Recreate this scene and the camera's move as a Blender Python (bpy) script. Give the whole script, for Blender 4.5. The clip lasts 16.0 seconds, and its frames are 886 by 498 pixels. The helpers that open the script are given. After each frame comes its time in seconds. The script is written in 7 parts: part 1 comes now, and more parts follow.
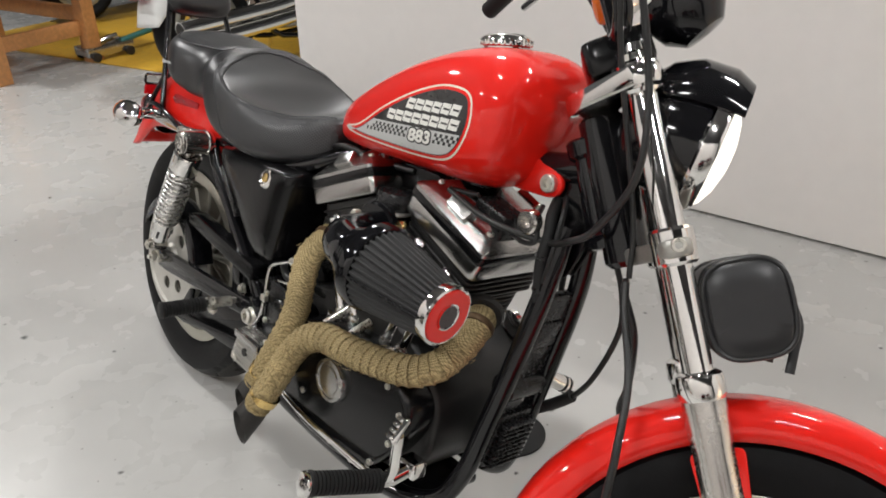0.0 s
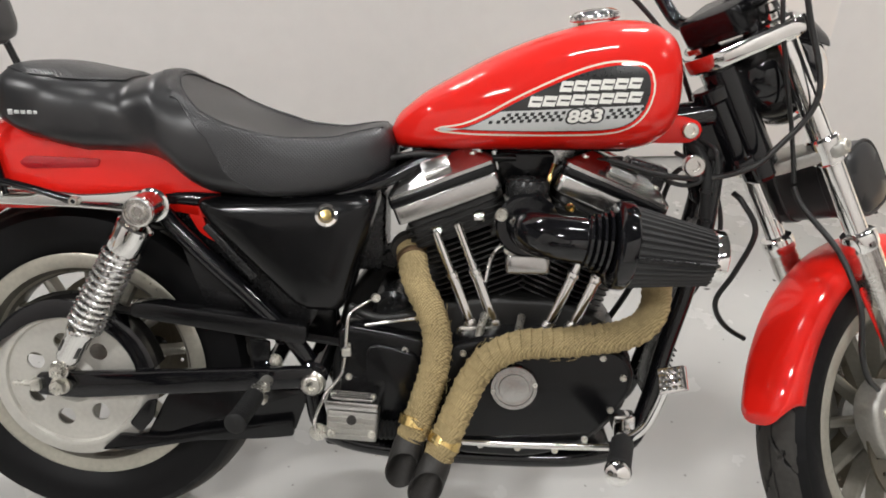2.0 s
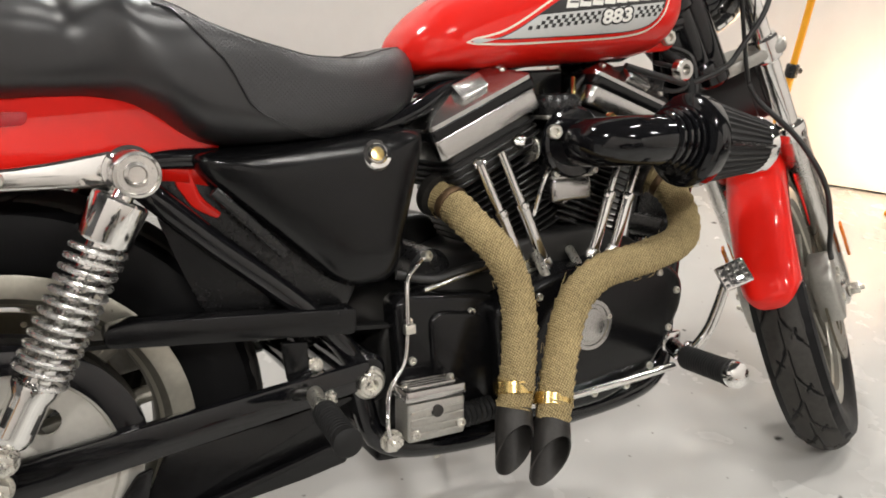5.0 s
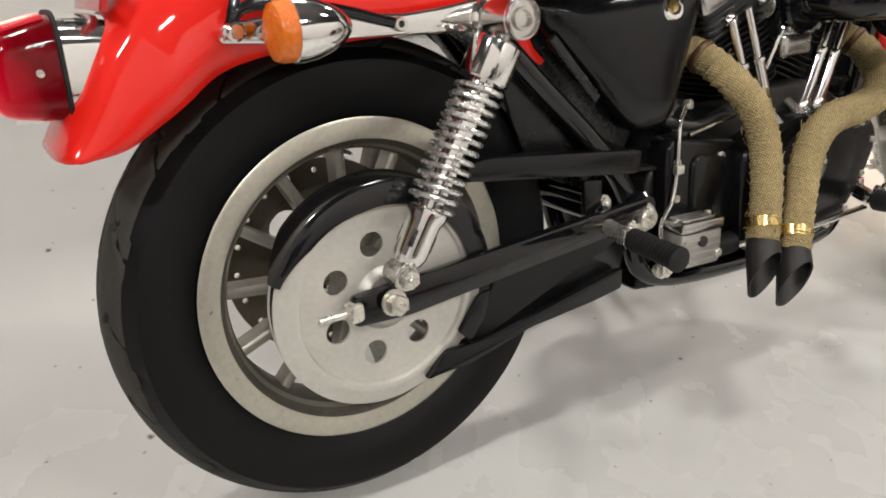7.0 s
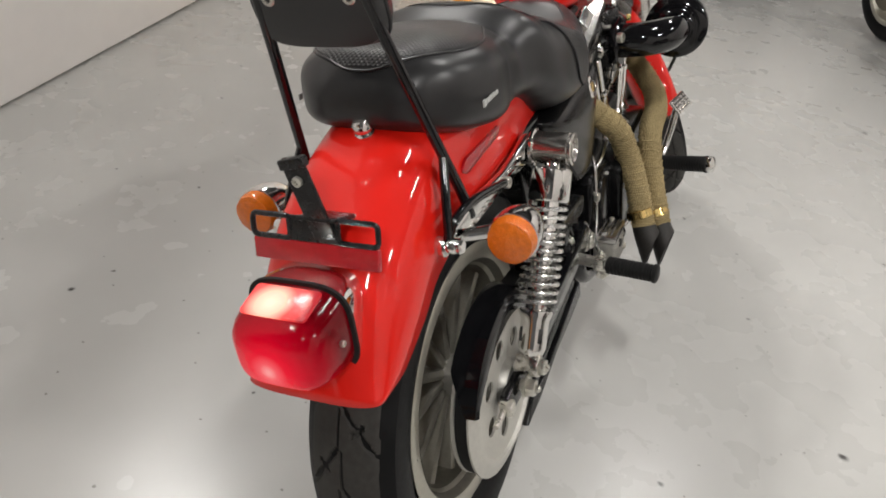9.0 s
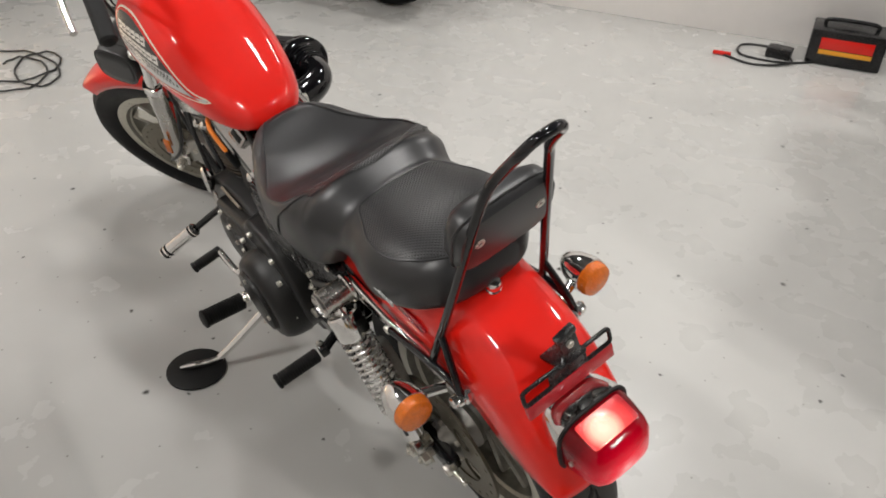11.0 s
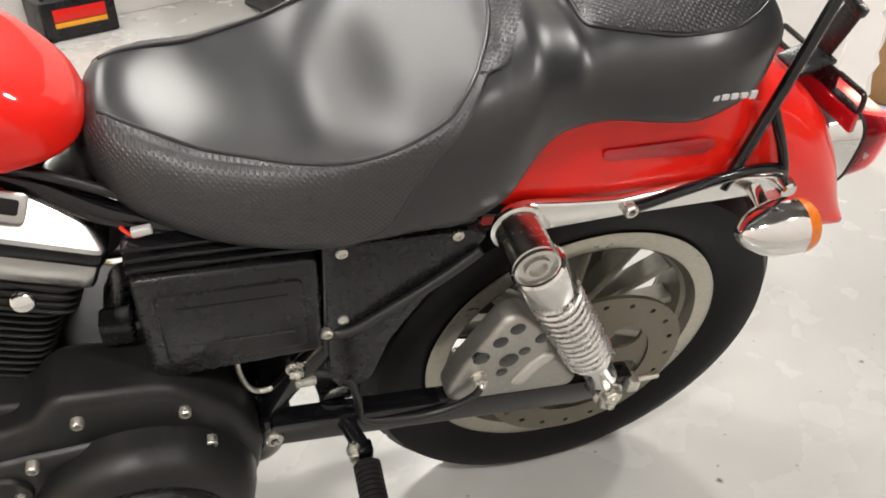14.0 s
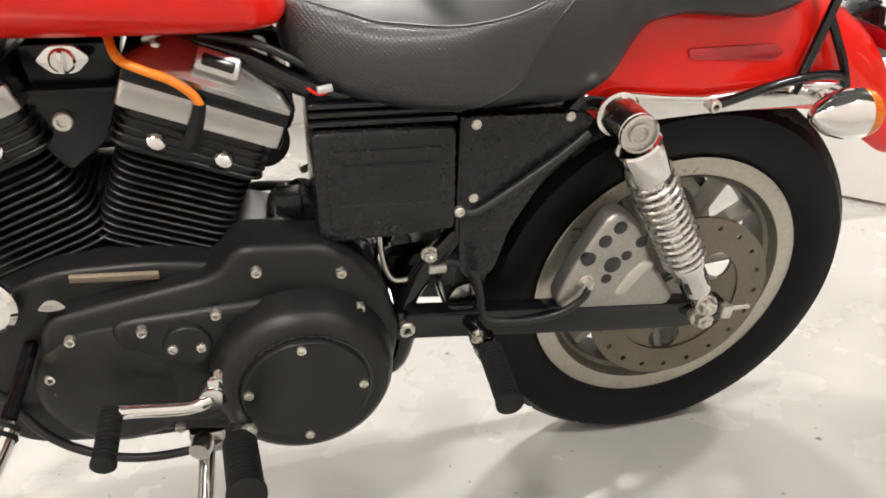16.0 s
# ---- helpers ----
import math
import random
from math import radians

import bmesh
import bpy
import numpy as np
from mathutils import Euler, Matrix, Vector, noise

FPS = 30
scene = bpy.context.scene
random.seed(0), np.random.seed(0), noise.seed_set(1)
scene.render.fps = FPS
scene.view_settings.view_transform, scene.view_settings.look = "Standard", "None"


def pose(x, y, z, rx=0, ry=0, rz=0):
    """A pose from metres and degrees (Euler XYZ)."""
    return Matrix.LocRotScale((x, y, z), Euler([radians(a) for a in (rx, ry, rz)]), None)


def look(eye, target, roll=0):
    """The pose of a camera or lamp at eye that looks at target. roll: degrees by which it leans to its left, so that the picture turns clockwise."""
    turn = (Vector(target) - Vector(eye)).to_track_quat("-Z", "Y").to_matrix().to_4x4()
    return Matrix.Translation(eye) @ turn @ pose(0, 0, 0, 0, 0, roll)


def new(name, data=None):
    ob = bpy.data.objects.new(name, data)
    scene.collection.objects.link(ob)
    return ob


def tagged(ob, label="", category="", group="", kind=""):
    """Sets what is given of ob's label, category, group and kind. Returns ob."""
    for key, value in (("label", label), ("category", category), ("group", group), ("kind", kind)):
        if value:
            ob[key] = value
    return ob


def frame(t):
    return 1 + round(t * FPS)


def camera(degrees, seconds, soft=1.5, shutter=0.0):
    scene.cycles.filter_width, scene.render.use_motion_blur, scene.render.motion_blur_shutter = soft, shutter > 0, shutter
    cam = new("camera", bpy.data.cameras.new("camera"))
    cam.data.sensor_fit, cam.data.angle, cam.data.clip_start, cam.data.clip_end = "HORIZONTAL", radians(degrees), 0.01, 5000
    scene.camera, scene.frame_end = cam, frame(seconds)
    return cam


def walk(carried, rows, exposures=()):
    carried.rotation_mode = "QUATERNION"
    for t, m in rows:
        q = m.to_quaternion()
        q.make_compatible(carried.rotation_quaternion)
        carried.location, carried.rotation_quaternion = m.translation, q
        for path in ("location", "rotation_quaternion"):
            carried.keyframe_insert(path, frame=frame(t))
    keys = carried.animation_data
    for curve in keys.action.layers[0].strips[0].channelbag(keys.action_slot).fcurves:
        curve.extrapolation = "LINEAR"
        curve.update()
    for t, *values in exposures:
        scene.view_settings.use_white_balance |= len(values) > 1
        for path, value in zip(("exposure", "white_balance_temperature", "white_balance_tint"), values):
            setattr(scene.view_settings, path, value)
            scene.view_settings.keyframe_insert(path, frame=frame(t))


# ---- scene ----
cam = camera(59.30, 16.0, soft=1.8)
PATH = [
    (0, (1.7465, -0.6342, 1.2593), (1.0760, -0.0580, 0.7920), -1.33),
    (0.5, (1.4968, -0.8216, 1.2475), (0.9594, -0.1258, 0.7710), 0.46),
    (1, (1.2485, -1.0084, 1.2624), (0.8776, -0.2124, 0.7840), 0.83),
    (1.5, (0.9292, -1.0779, 1.2725), (0.7353, -0.2286, 0.7815), 1.45),
    (2, (0.6528, -1.1047, 1.2716), (0.6437, -0.2358, 0.7767), 3.18),
    (2.5, (0.4236, -1.0899, 1.2766), (0.6261, -0.2422, 0.7864), 4.12),
    (3, (0.2944, -0.9590, 1.2272), (0.6153, -0.1494, 0.7358), 3.69),
    (3.2, (0.2545, -0.9059, 1.1799), (0.6137, -0.1059, 0.6993), 3.86),
    (5.3, (0.0213, -0.8385, 0.9644), (0.5012, -0.0563, 0.5670), 6.50),
    (5.5, (0.0180, -0.8492, 0.9602), (0.4849, -0.0615, 0.5582), 5.95),
    (6, (-0.0833, -0.8511, 0.9548), (0.3782, -0.0684, 0.5371), 6.32),
    (6.5, (-0.2611, -0.8521, 0.9365), (0.1873, -0.0868, 0.4748), 6.62),
    (7, (-0.4359, -0.7246, 0.9102), (0.0661, -0.0295, 0.3956), 7.63),
    (7.5, (-0.6045, -0.6061, 0.9320), (0.0010, -0.0098, 0.4049), 8.83),
    (8, (-0.7532, -0.5138, 0.9555), (-0.0495, -0.0427, 0.4237), 10.83),
    (8.5, (-0.8535, -0.4104, 1.0649), (-0.1263, -0.0030, 0.5125), 8.51),
    (9, (-0.9276, -0.1823, 1.1757), (-0.1325, 0.0744, 0.6262), 9.32),
    (9.2, (-0.9548, -0.0942, 1.2157), (-0.1364, 0.0909, 0.6716), 9.50),
    (11.3, (-0.7275, 0.9190, 1.4705), (-0.1594, 0.3511, 0.8748), -0.45),
    (11.5, (-0.6253, 0.9717, 1.4714), (-0.1143, 0.3641, 0.8634), -1.25),
    (12, (-0.3040, 0.9923, 1.4726), (0.0333, 0.3167, 0.8170), -2.32),
    (12.5, (0.0121, 1.0321, 1.4642), (0.1085, 0.2919, 0.7811), 0.32),
    (13, (0.2432, 1.0057, 1.4560), (0.1330, 0.2950, 0.7611), 1.68),
    (13.5, (0.3925, 0.9455, 1.3668), (0.1762, 0.2348, 0.6974), 2.81),
    (14, (0.4314, 0.9271, 1.0079), (0.1796, 0.1112, 0.4874), -0.73),
    (14.5, (0.4853, 0.9956, 0.7853), (0.2048, 0.1091, 0.4174), -3.18),
    (15, (0.5384, 1.0874, 0.7749), (0.2695, 0.1882, 0.4296), -3.70),
    (15.5, (0.5626, 1.1372, 0.7815), (0.3177, 0.2277, 0.4456), -3.75),
    (16, (0.5849, 1.1677, 0.7810), (0.3772, 0.2473, 0.4497), -3.46),
]
LEAN = pose(0, 0, 0.0018, 0, -1.818, 0) @ pose(0, 0, 0, -14.542, 0, 0)  # the bike leans on its side stand
walk(cam, [(t, look(eye, target, roll)) for t, eye, target, roll in PATH],
     [(0, -0.27, 6350, 10), (1.5, -0.14, 6300, 10), (3.0, -0.20, 6500, 10), (5.5, -0.04, 6600, 10), (7.0, -0.08, 6600, 10), (8.0, -0.22, 6600, 10), (9.0, -0.48, 6500, 10), (11.5, -0.47, 6500, 10), (12.0, -0.38, 6500, 10), (13.4, -0.30, 6600, 10), (13.8, 0.06, 6620, 10), (14.2, 0.34, 6650, 10), (14.6, 0.40, 6680, 10), (16.0, 0.42, 6750, 10)])

# ---- light: a windowless workshop under white ceiling panels, and a work lamp on a yellow stand ----
world = bpy.data.worlds.new("world")
scene.world = world
world.use_nodes = True
world.node_tree.nodes["Background"].inputs[0].default_value = (0.9, 0.95, 1.0, 1)
world.node_tree.nodes["Background"].inputs[1].default_value = 0.02
scene.view_settings.exposure = 0.0


def area(name, m, sx, sy, watts, colour):
    data = bpy.data.lights.new(name, "AREA")
    data.shape, data.size, data.size_y, data.energy, data.color = "RECTANGLE", sx, sy, watts, colour
    ob = new(name, data)
    ob.matrix_world = m
    return ob


PANELS = [(-1.5, -3.4, 125), (-3.9, -0.6, 125), (0.6, -0.4, 41), (1.6, -3.0, 54), (3.4, -0.6, 46), (-1.8, 2.4, 90), (1.6, 2.6, 95), (4.0, 2.4, 40)]
for px, py, watts in PANELS:
    area("tube_light", pose(px, py, 3.905, 0, 0, 0), 0.72, 0.15, watts, (1.0, 0.975, 0.94))
# the work lamp by the front panel
area("work_light", look((3.31, 0.735, 0.335), (3.40, 1.13, 0.22)), 0.11, 0.15, 4.2, (1.0, 0.70, 0.40))


# ---- materials ----
def mat(name, base, rough=0.5, metal=0.0, coat=0.0, var=0.08, scale=30.0, bump=0.0, bscale=200.0, rvar=0.08, spec=0.5, trans=0.0, emit=0.0, ecol=None, detail=6.0):
    m = bpy.data.materials.new(name)
    m.use_nodes = True
    nt = m.node_tree
    b = nt.nodes["Principled BSDF"]
    N = nt.nodes.new
    tc = N("ShaderNodeTexCoord")
    b.inputs["Metallic"].default_value = metal
    b.inputs["Specular IOR Level"].default_value = spec
    b.inputs["Coat Weight"].default_value = coat
    b.inputs["Coat Roughness"].default_value = 0.04
    b.inputs["Transmission Weight"].default_value = trans
    big, fine = N("ShaderNodeTexNoise"), N("ShaderNodeTexNoise")
    big.inputs["Scale"].default_value, big.inputs["Detail"].default_value = scale * 0.2, 3
    fine.inputs["Scale"].default_value, fine.inputs["Detail"].default_value = scale * 3, detail
    for n in (big, fine):
        nt.links.new(tc.outputs["Object"], n.inputs["Vector"])
    mix = N("ShaderNodeMath")
    mix.operation = "MULTIPLY_ADD"
    mix.inputs[1].default_value = 0.5
    nt.links.new(big.outputs["Fac"], mix.inputs[0])
    half = N("ShaderNodeMath")
    half.operation = "MULTIPLY"
    half.inputs[1].default_value = 0.5
    nt.links.new(fine.outputs["Fac"], half.inputs[0])
    nt.links.new(half.outputs[0], mix.inputs[2])
    ramp = N("ShaderNodeValToRGB")
    c = Vector(base)
    ramp.color_ramp.elements[0].position, ramp.color_ramp.elements[1].position = 0.32, 0.68
    ramp.color_ramp.elements[0].color = (*(c * (1 - var)), 1)
    ramp.color_ramp.elements[1].color = (*[min(1.0, v * (1 + var)) for v in c], 1)
    nt.links.new(mix.outputs[0], ramp.inputs[0])
    nt.links.new(ramp.outputs[0], b.inputs["Base Color"])
    rr = N("ShaderNodeMapRange")
    rr.inputs[1].default_value, rr.inputs[2].default_value = 0.3, 0.7
    rr.inputs[3].default_value, rr.inputs[4].default_value = max(0.01, rough - rvar), min(1.0, rough + rvar)
    nt.links.new(mix.outputs[0], rr.inputs[0])
    nt.links.new(rr.outputs[0], b.inputs["Roughness"])
    if bump:
        bn, bp = N("ShaderNodeTexNoise"), N("ShaderNodeBump")
        bn.inputs["Scale"].default_value, bn.inputs["Detail"].default_value = bscale, 4
        bp.inputs["Strength"].default_value, bp.inputs["Distance"].default_value = bump, 0.002
        nt.links.new(tc.outputs["Object"], bn.inputs["Vector"])
        nt.links.new(bn.outputs["Fac"], bp.inputs["Height"])
        nt.links.new(bp.outputs[0], b.inputs["Normal"])
    if emit:
        b.inputs["Emission Color"].default_value = (*(ecol or base), 1)
        b.inputs["Emission Strength"].default_value = emit
    return m


RED = mat("red_paint", (0.72, 0.010, 0.004), 0.5, 0, 0.8, 0.03, 12, rvar=0.04, spec=0.15)
BLACK = mat("gloss_black_paint", (0.005, 0.005, 0.006), 0.10, 0, 0.35, 0.2, 20, rvar=0.04, spec=0.32)
SATIN = mat("satin_black_paint", (0.0045, 0.0045, 0.005), 0.20, 0, 0, 0.25, 40, 0.03, 900, spec=0.32)
WRINKLE = mat("wrinkle_black_coating", (0.011, 0.0108, 0.0105), 0.36, 0, 0, 0.3, 60, 0.12, 1400, spec=0.38)
PLASTIC = mat("black_plastic", (0.010, 0.010, 0.0105), 0.27, 0, 0, 0.06, 50, 0.02, 800, rvar=0.03, spec=0.40)
CHROME = mat("chrome", (0.80, 0.79, 0.77), 0.08, 1, 0, 0.05, 30, rvar=0.05)
SPRING = mat("bright_spring_steel", (0.74, 0.73, 0.71), 0.26, 0.9, 0, 0.06, 40)
WORN = mat("worn_chrome", (0.62, 0.60, 0.57), 0.22, 1, 0, 0.12, 60, 0.04, 500, rvar=0.1)
ALU = mat("polished_aluminium", (0.49, 0.48, 0.465), 0.23, 1, 0, 0.05, 40, 0.012, 900, rvar=0.05)
CAST = mat("cast_aluminium", (0.42, 0.41, 0.38), 0.42, 0.85, 0, 0.15, 60, 0.12, 600)
RIM = mat("painted_rim_silver", (0.50, 0.48, 0.41), 0.33, 0.72, 0, 0.14, 40, 0.06, 500)
SPOKE = mat("dull_spoke_silver", (0.30, 0.285, 0.245), 0.40, 0.6, 0, 0.14, 40, 0.06, 500)
PULLEY = mat("pulley_aluminium", (0.55, 0.535, 0.49), 0.44, 0.4, 0, 0.1, 40, 0.04, 500)
# Darker copy of the rim silver: shade inside the wheel put into colour.
WELL = mat("shaded_rim_well", (0.15, 0.14, 0.115), 0.45, 0.4, 0, 0.3, 30, 0.06, 400)
DARKBACK = mat("dark_backing_metal", (0.07, 0.062, 0.05), 0.5, 0.4, 0, 0.3, 40, 0.1, 300)
PLEAT = mat("filter_cotton", (0.028, 0.028, 0.028), 0.75, 0, 0, 0.25, 60, 0.2, 900)
DISC = mat("brake_disc_steel", (0.20, 0.18, 0.14), 0.38, 0.9, 0, 0.15, 70, 0.04, 700)
TYRE = mat("tyre_rubber", (0.0045, 0.0045, 0.005), 0.5, 0, 0, 0.3, 30, 0.10, 400, spec=0.18)
TREAD = mat("dusty_tread_rubber", (0.036, 0.034, 0.031), 0.65, 0, 0, 0.35, 30, 0.12, 300, spec=0.25)
RUBBER = mat("grip_rubber", (0.010, 0.010, 0.010), 0.6, 0, 0, 0.2, 50, 0.1, 700, spec=0.3)
RUSTY = mat("browned_steel", (0.12, 0.075, 0.04), 0.5, 0.7, 0, 0.4, 50, 0.1, 400)
BRASS = mat("brass_clamp", (0.75, 0.55, 0.22), 0.22, 1, 0, 0.12, 50)
BOLT = mat("zinc_bolt", (0.66, 0.64, 0.58), 0.3, 0.9, 0, 0.15, 120, rvar=0.1)
TIP = mat("burnt_steel_black", (0.03, 0.028, 0.026), 0.5, 0.4, 0, 0.35, 70, 0.15, 500)
AMBER = mat("amber_lens", (0.66, 0.15, 0.006), 0.14, 0, 0.3, 0.2, 60, 0.9, 260, spec=0.5)
WIRE = mat("orange_wire", (0.85, 0.24, 0.02), 0.38, 0, 0, 0.1, 60)
HOSE = mat("black_cable", (0.012, 0.012, 0.012), 0.38, 0, 0, 0.2, 60)
WHITE = mat("white_print", (0.78, 0.77, 0.72), 0.3, 0, 0.5, 0.03, 60)
SILVER = mat("silver_print", (0.52, 0.53, 0.52), 0.34, 0.10, 0.5, 0.05, 60)
INK = mat("black_print", (0.008, 0.008, 0.008), 0.3, 0, 0.5, 0.2, 60)
CREAM = mat("cream_pinstripe", (0.80, 0.74, 0.60), 0.3, 0, 0.5, 0.04, 60)
REFLECT = mat("red_reflector", (0.42, 0.006, 0.012), 0.15, 0, 0.6, 0.2, 300, 0.3, 900)
YELLOW = mat("yellow_stand_paint", (0.83, 0.36, 0.01), 0.38, 0, 0.3, 0.07, 30, 0.03, 400)
WOOD = mat("orange_pine", (0.48, 0.22, 0.075), 0.5, 0, 0.1, 0.3, 14, 0.15, 120)
CARD = mat("brown_cardboard", (0.42, 0.24, 0.11), 0.8, 0, 0, 0.12, 40, 0.1, 300)
WALL = mat("white_panel_paint", (0.84, 0.81, 0.785), 0.55, 0, 0, 0.025, 5, 0.05, 90)
CEIL = mat("ceiling_paint", (0.16, 0.16, 0.165), 0.8, 0, 0, 0.05, 6)
GREYWALL = mat("grey_wall_paint", (0.15, 0.153, 0.158), 0.7, 0, 0, 0.06, 6, 0.08, 80)
LAMPGLOW = mat("panel_diffuser", (0.9, 0.9, 0.9), 0.5, 0, 0, 0.0, 5, emit=5.0, ecol=(1.0, 0.97, 0.93))
HALO = mat("lamp_glass", (0.95, 0.9, 0.8), 0.2, 0, 0, 0.02, 5, emit=16.0, ecol=(1.0, 0.74, 0.45))
HEADLENS = mat("headlight_glass", (0.9, 0.9, 0.88), 0.08, 0, 0.3, 0.03, 200, 0.3, 300, emit=2.0, ecol=(1.0, 0.93, 0.78))
TAILRED = mat("tail_lamp_red", (0.11, 0.0005, 0.003), 0.09, 0, 0.0, 0.3, 60, 0.15, 180, spec=0.3)
TAILCLEAR = mat("tail_lamp_window", (0.30, 0.020, 0.022), 0.2, 0, 0.2, 0.05, 120, 0.35, 260, emit=0.35, ecol=(1.0, 0.50, 0.34))
WHITEGLOSS = mat("white_gloss_paint", (0.74, 0.74, 0.72), 0.4, 0, 0.8, 0.03, 12)
LABEL = mat("aged_label", (0.25, 0.20, 0.145), 0.45, 0, 0, 0.2, 60)
TEAL = mat("teal_paint", (0.03, 0.16, 0.15), 0.4, 0, 0.2, 0.15, 40)


def lamp_glow(m, where, reach, stops, strength):
    """Lets a lit lens glow most where its bulb stands behind it: stops of (share of the reach, colour)."""
    nt = m.node_tree
    bsdf = nt.nodes["Principled BSDF"]
    tc, ds, mr, rp = (nt.nodes.new(k) for k in ("ShaderNodeTexCoord", "ShaderNodeVectorMath", "ShaderNodeMapRange", "ShaderNodeValToRGB"))
    ds.operation = "DISTANCE"
    ds.inputs[1].default_value = where
    mr.inputs[1].default_value, mr.inputs[2].default_value = 0.0, reach
    while len(rp.color_ramp.elements) < len(stops):
        rp.color_ramp.elements.new(0.5)
    for el, (share, colour) in zip(rp.color_ramp.elements, stops):
        el.position, el.color = share, (*colour, 1)
    nt.links.new(tc.outputs["Object"], ds.inputs[0])
    nt.links.new(ds.outputs["Value"], mr.inputs[0])
    nt.links.new(mr.outputs[0], rp.inputs[0])
    nt.links.new(rp.outputs[0], bsdf.inputs["Emission Color"])
    bsdf.inputs["Emission Strength"].default_value = strength


lamp_glow(TAILRED, (-0.380, 0.004, 0.616), 0.085, ((0.0, (1.0, 0.42, 0.40)), (0.13, (0.9, 0.10, 0.12)), (0.28, (0.80, 0.0, 0.022)), (0.58, (0.42, 0.0, 0.011)), (0.95, (0.02, 0.0, 0.0006))), 1.25)
lamp_glow(TAILCLEAR, (-0.345, 0.010, 0.682), 0.050, ((0.05, (1.0, 0.80, 0.58)), (0.34, (1.0, 0.58, 0.42)), (0.6, (0.75, 0.07, 0.06)), (1.0, (0.22, 0.004, 0.010))), 1.8)
MAROON = mat("maroon_paint", (0.10, 0.008, 0.012), 0.2, 0, 0.7, 0.1, 20)
GRIPYEL = mat("yellow_floor_paint", (0.56, 0.33, 0.03), 0.5, 0, 0, 0.2, 8, 0.05, 100)


def vinyl(name, base, rough, perf="", cells=220, deep=0.6):
    """Seat cover: fine leather grain, and where perf names two axes small punched dots in rows across them."""
    m = mat(name, base, rough, 0, 0, 0.15, 40, 0.035, 500, rvar=0.02, spec=0.62)
    if perf:
        nt = m.node_tree
        tc, sp, cb, mp, vo, bp, cr = (nt.nodes.new(k) for k in ("ShaderNodeTexCoord", "ShaderNodeSeparateXYZ", "ShaderNodeCombineXYZ", "ShaderNodeMapping", "ShaderNodeTexVoronoi", "ShaderNodeBump", "ShaderNodeMapRange"))
        vo.voronoi_dimensions = "2D"
        vo.inputs["Scale"].default_value, vo.inputs["Randomness"].default_value = cells, 0.0
        mp.inputs["Rotation"].default_value = (0, 0, math.pi / 4)
        cr.inputs[1].default_value, cr.inputs[2].default_value = 0.12, 0.40
        bp.inputs["Strength"].default_value, bp.inputs["Distance"].default_value = deep, 0.0016
        nt.links.new(tc.outputs["Object"], sp.inputs[0])
        for k, axis in enumerate(perf):
            nt.links.new(sp.outputs[axis], cb.inputs[k])
        nt.links.new(cb.outputs[0], mp.inputs["Vector"])
        nt.links.new(mp.outputs[0], vo.inputs["Vector"])
        nt.links.new(vo.outputs["Distance"], cr.inputs[0])
        nt.links.new(cr.outputs[0], bp.inputs["Height"])
        old = nt.nodes["Principled BSDF"].inputs["Normal"].links[0].from_socket
        nt.links.new(old, bp.inputs["Normal"])
        nt.links.new(bp.outputs[0], nt.nodes["Principled BSDF"].inputs["Normal"])
    return m


VINYL = vinyl("black_vinyl", (0.014, 0.014, 0.015), 0.35)
PERF = vinyl("perforated_vinyl", (0.012, 0.012, 0.013), 0.36, "XY", 215)
# Paler base on the sides puts the flanks' sheen into the colour.
PERFSIDE = vinyl("side_sheen_vinyl", (0.024, 0.024, 0.0255), 0.38, "XZ", 250, 0.35)
LEATHER = vinyl("black_leather", (0.010, 0.010, 0.011), 0.36)


def wrap_material():
    """Woven glass-fibre exhaust wrap: two crossing sets of threads with dark gaps, stained by heat."""
    m = mat("exhaust_wrap", (0.53, 0.415, 0.215), 0.9, 0, 0, 0.34, 60, 0.22, 500, spec=0.15)
    nt = m.node_tree
    bsdf = nt.nodes["Principled BSDF"]
    tc = nt.nodes.new("ShaderNodeTexCoord")
    last = bsdf.inputs["Normal"].links[0].from_socket
    col = bsdf.inputs["Base Color"].links[0].from_socket
    for turn in ((0.5, 0.75, 0.3), (-0.7, 0.35, 0.9)):
        wv, bp, mp, rg, mx = (nt.nodes.new(k) for k in ("ShaderNodeTexWave", "ShaderNodeBump", "ShaderNodeMapping", "ShaderNodeMapRange", "ShaderNodeMix"))
        mp.inputs["Rotation"].default_value = turn
        wv.inputs["Scale"].default_value, wv.inputs["Distortion"].default_value = 95, 2.5
        wv.inputs["Detail Scale"].default_value = 3
        bp.inputs["Strength"].default_value, bp.inputs["Distance"].default_value = 0.6, 0.0015
        rg.inputs[1].default_value, rg.inputs[2].default_value, rg.inputs[3].default_value, rg.inputs[4].default_value = 0.05, 0.55, 0.50, 0.0
        mx.data_type = "RGBA"
        mx.inputs[7].default_value = (0.07, 0.05, 0.025, 1)
        nt.links.new(tc.outputs["Object"], mp.inputs["Vector"])
        nt.links.new(mp.outputs[0], wv.inputs["Vector"])
        nt.links.new(wv.outputs["Fac"], bp.inputs["Height"])
        nt.links.new(last, bp.inputs["Normal"])
        nt.links.new(wv.outputs["Fac"], rg.inputs[0])
        nt.links.new(rg.outputs[0], mx.inputs[0])
        nt.links.new(col, mx.inputs[6])
        last, col = bp.outputs[0], mx.outputs[2]
    nt.links.new(last, bsdf.inputs["Normal"])
    nt.links.new(col, bsdf.inputs["Base Color"])
    return m


WRAP = wrap_material()


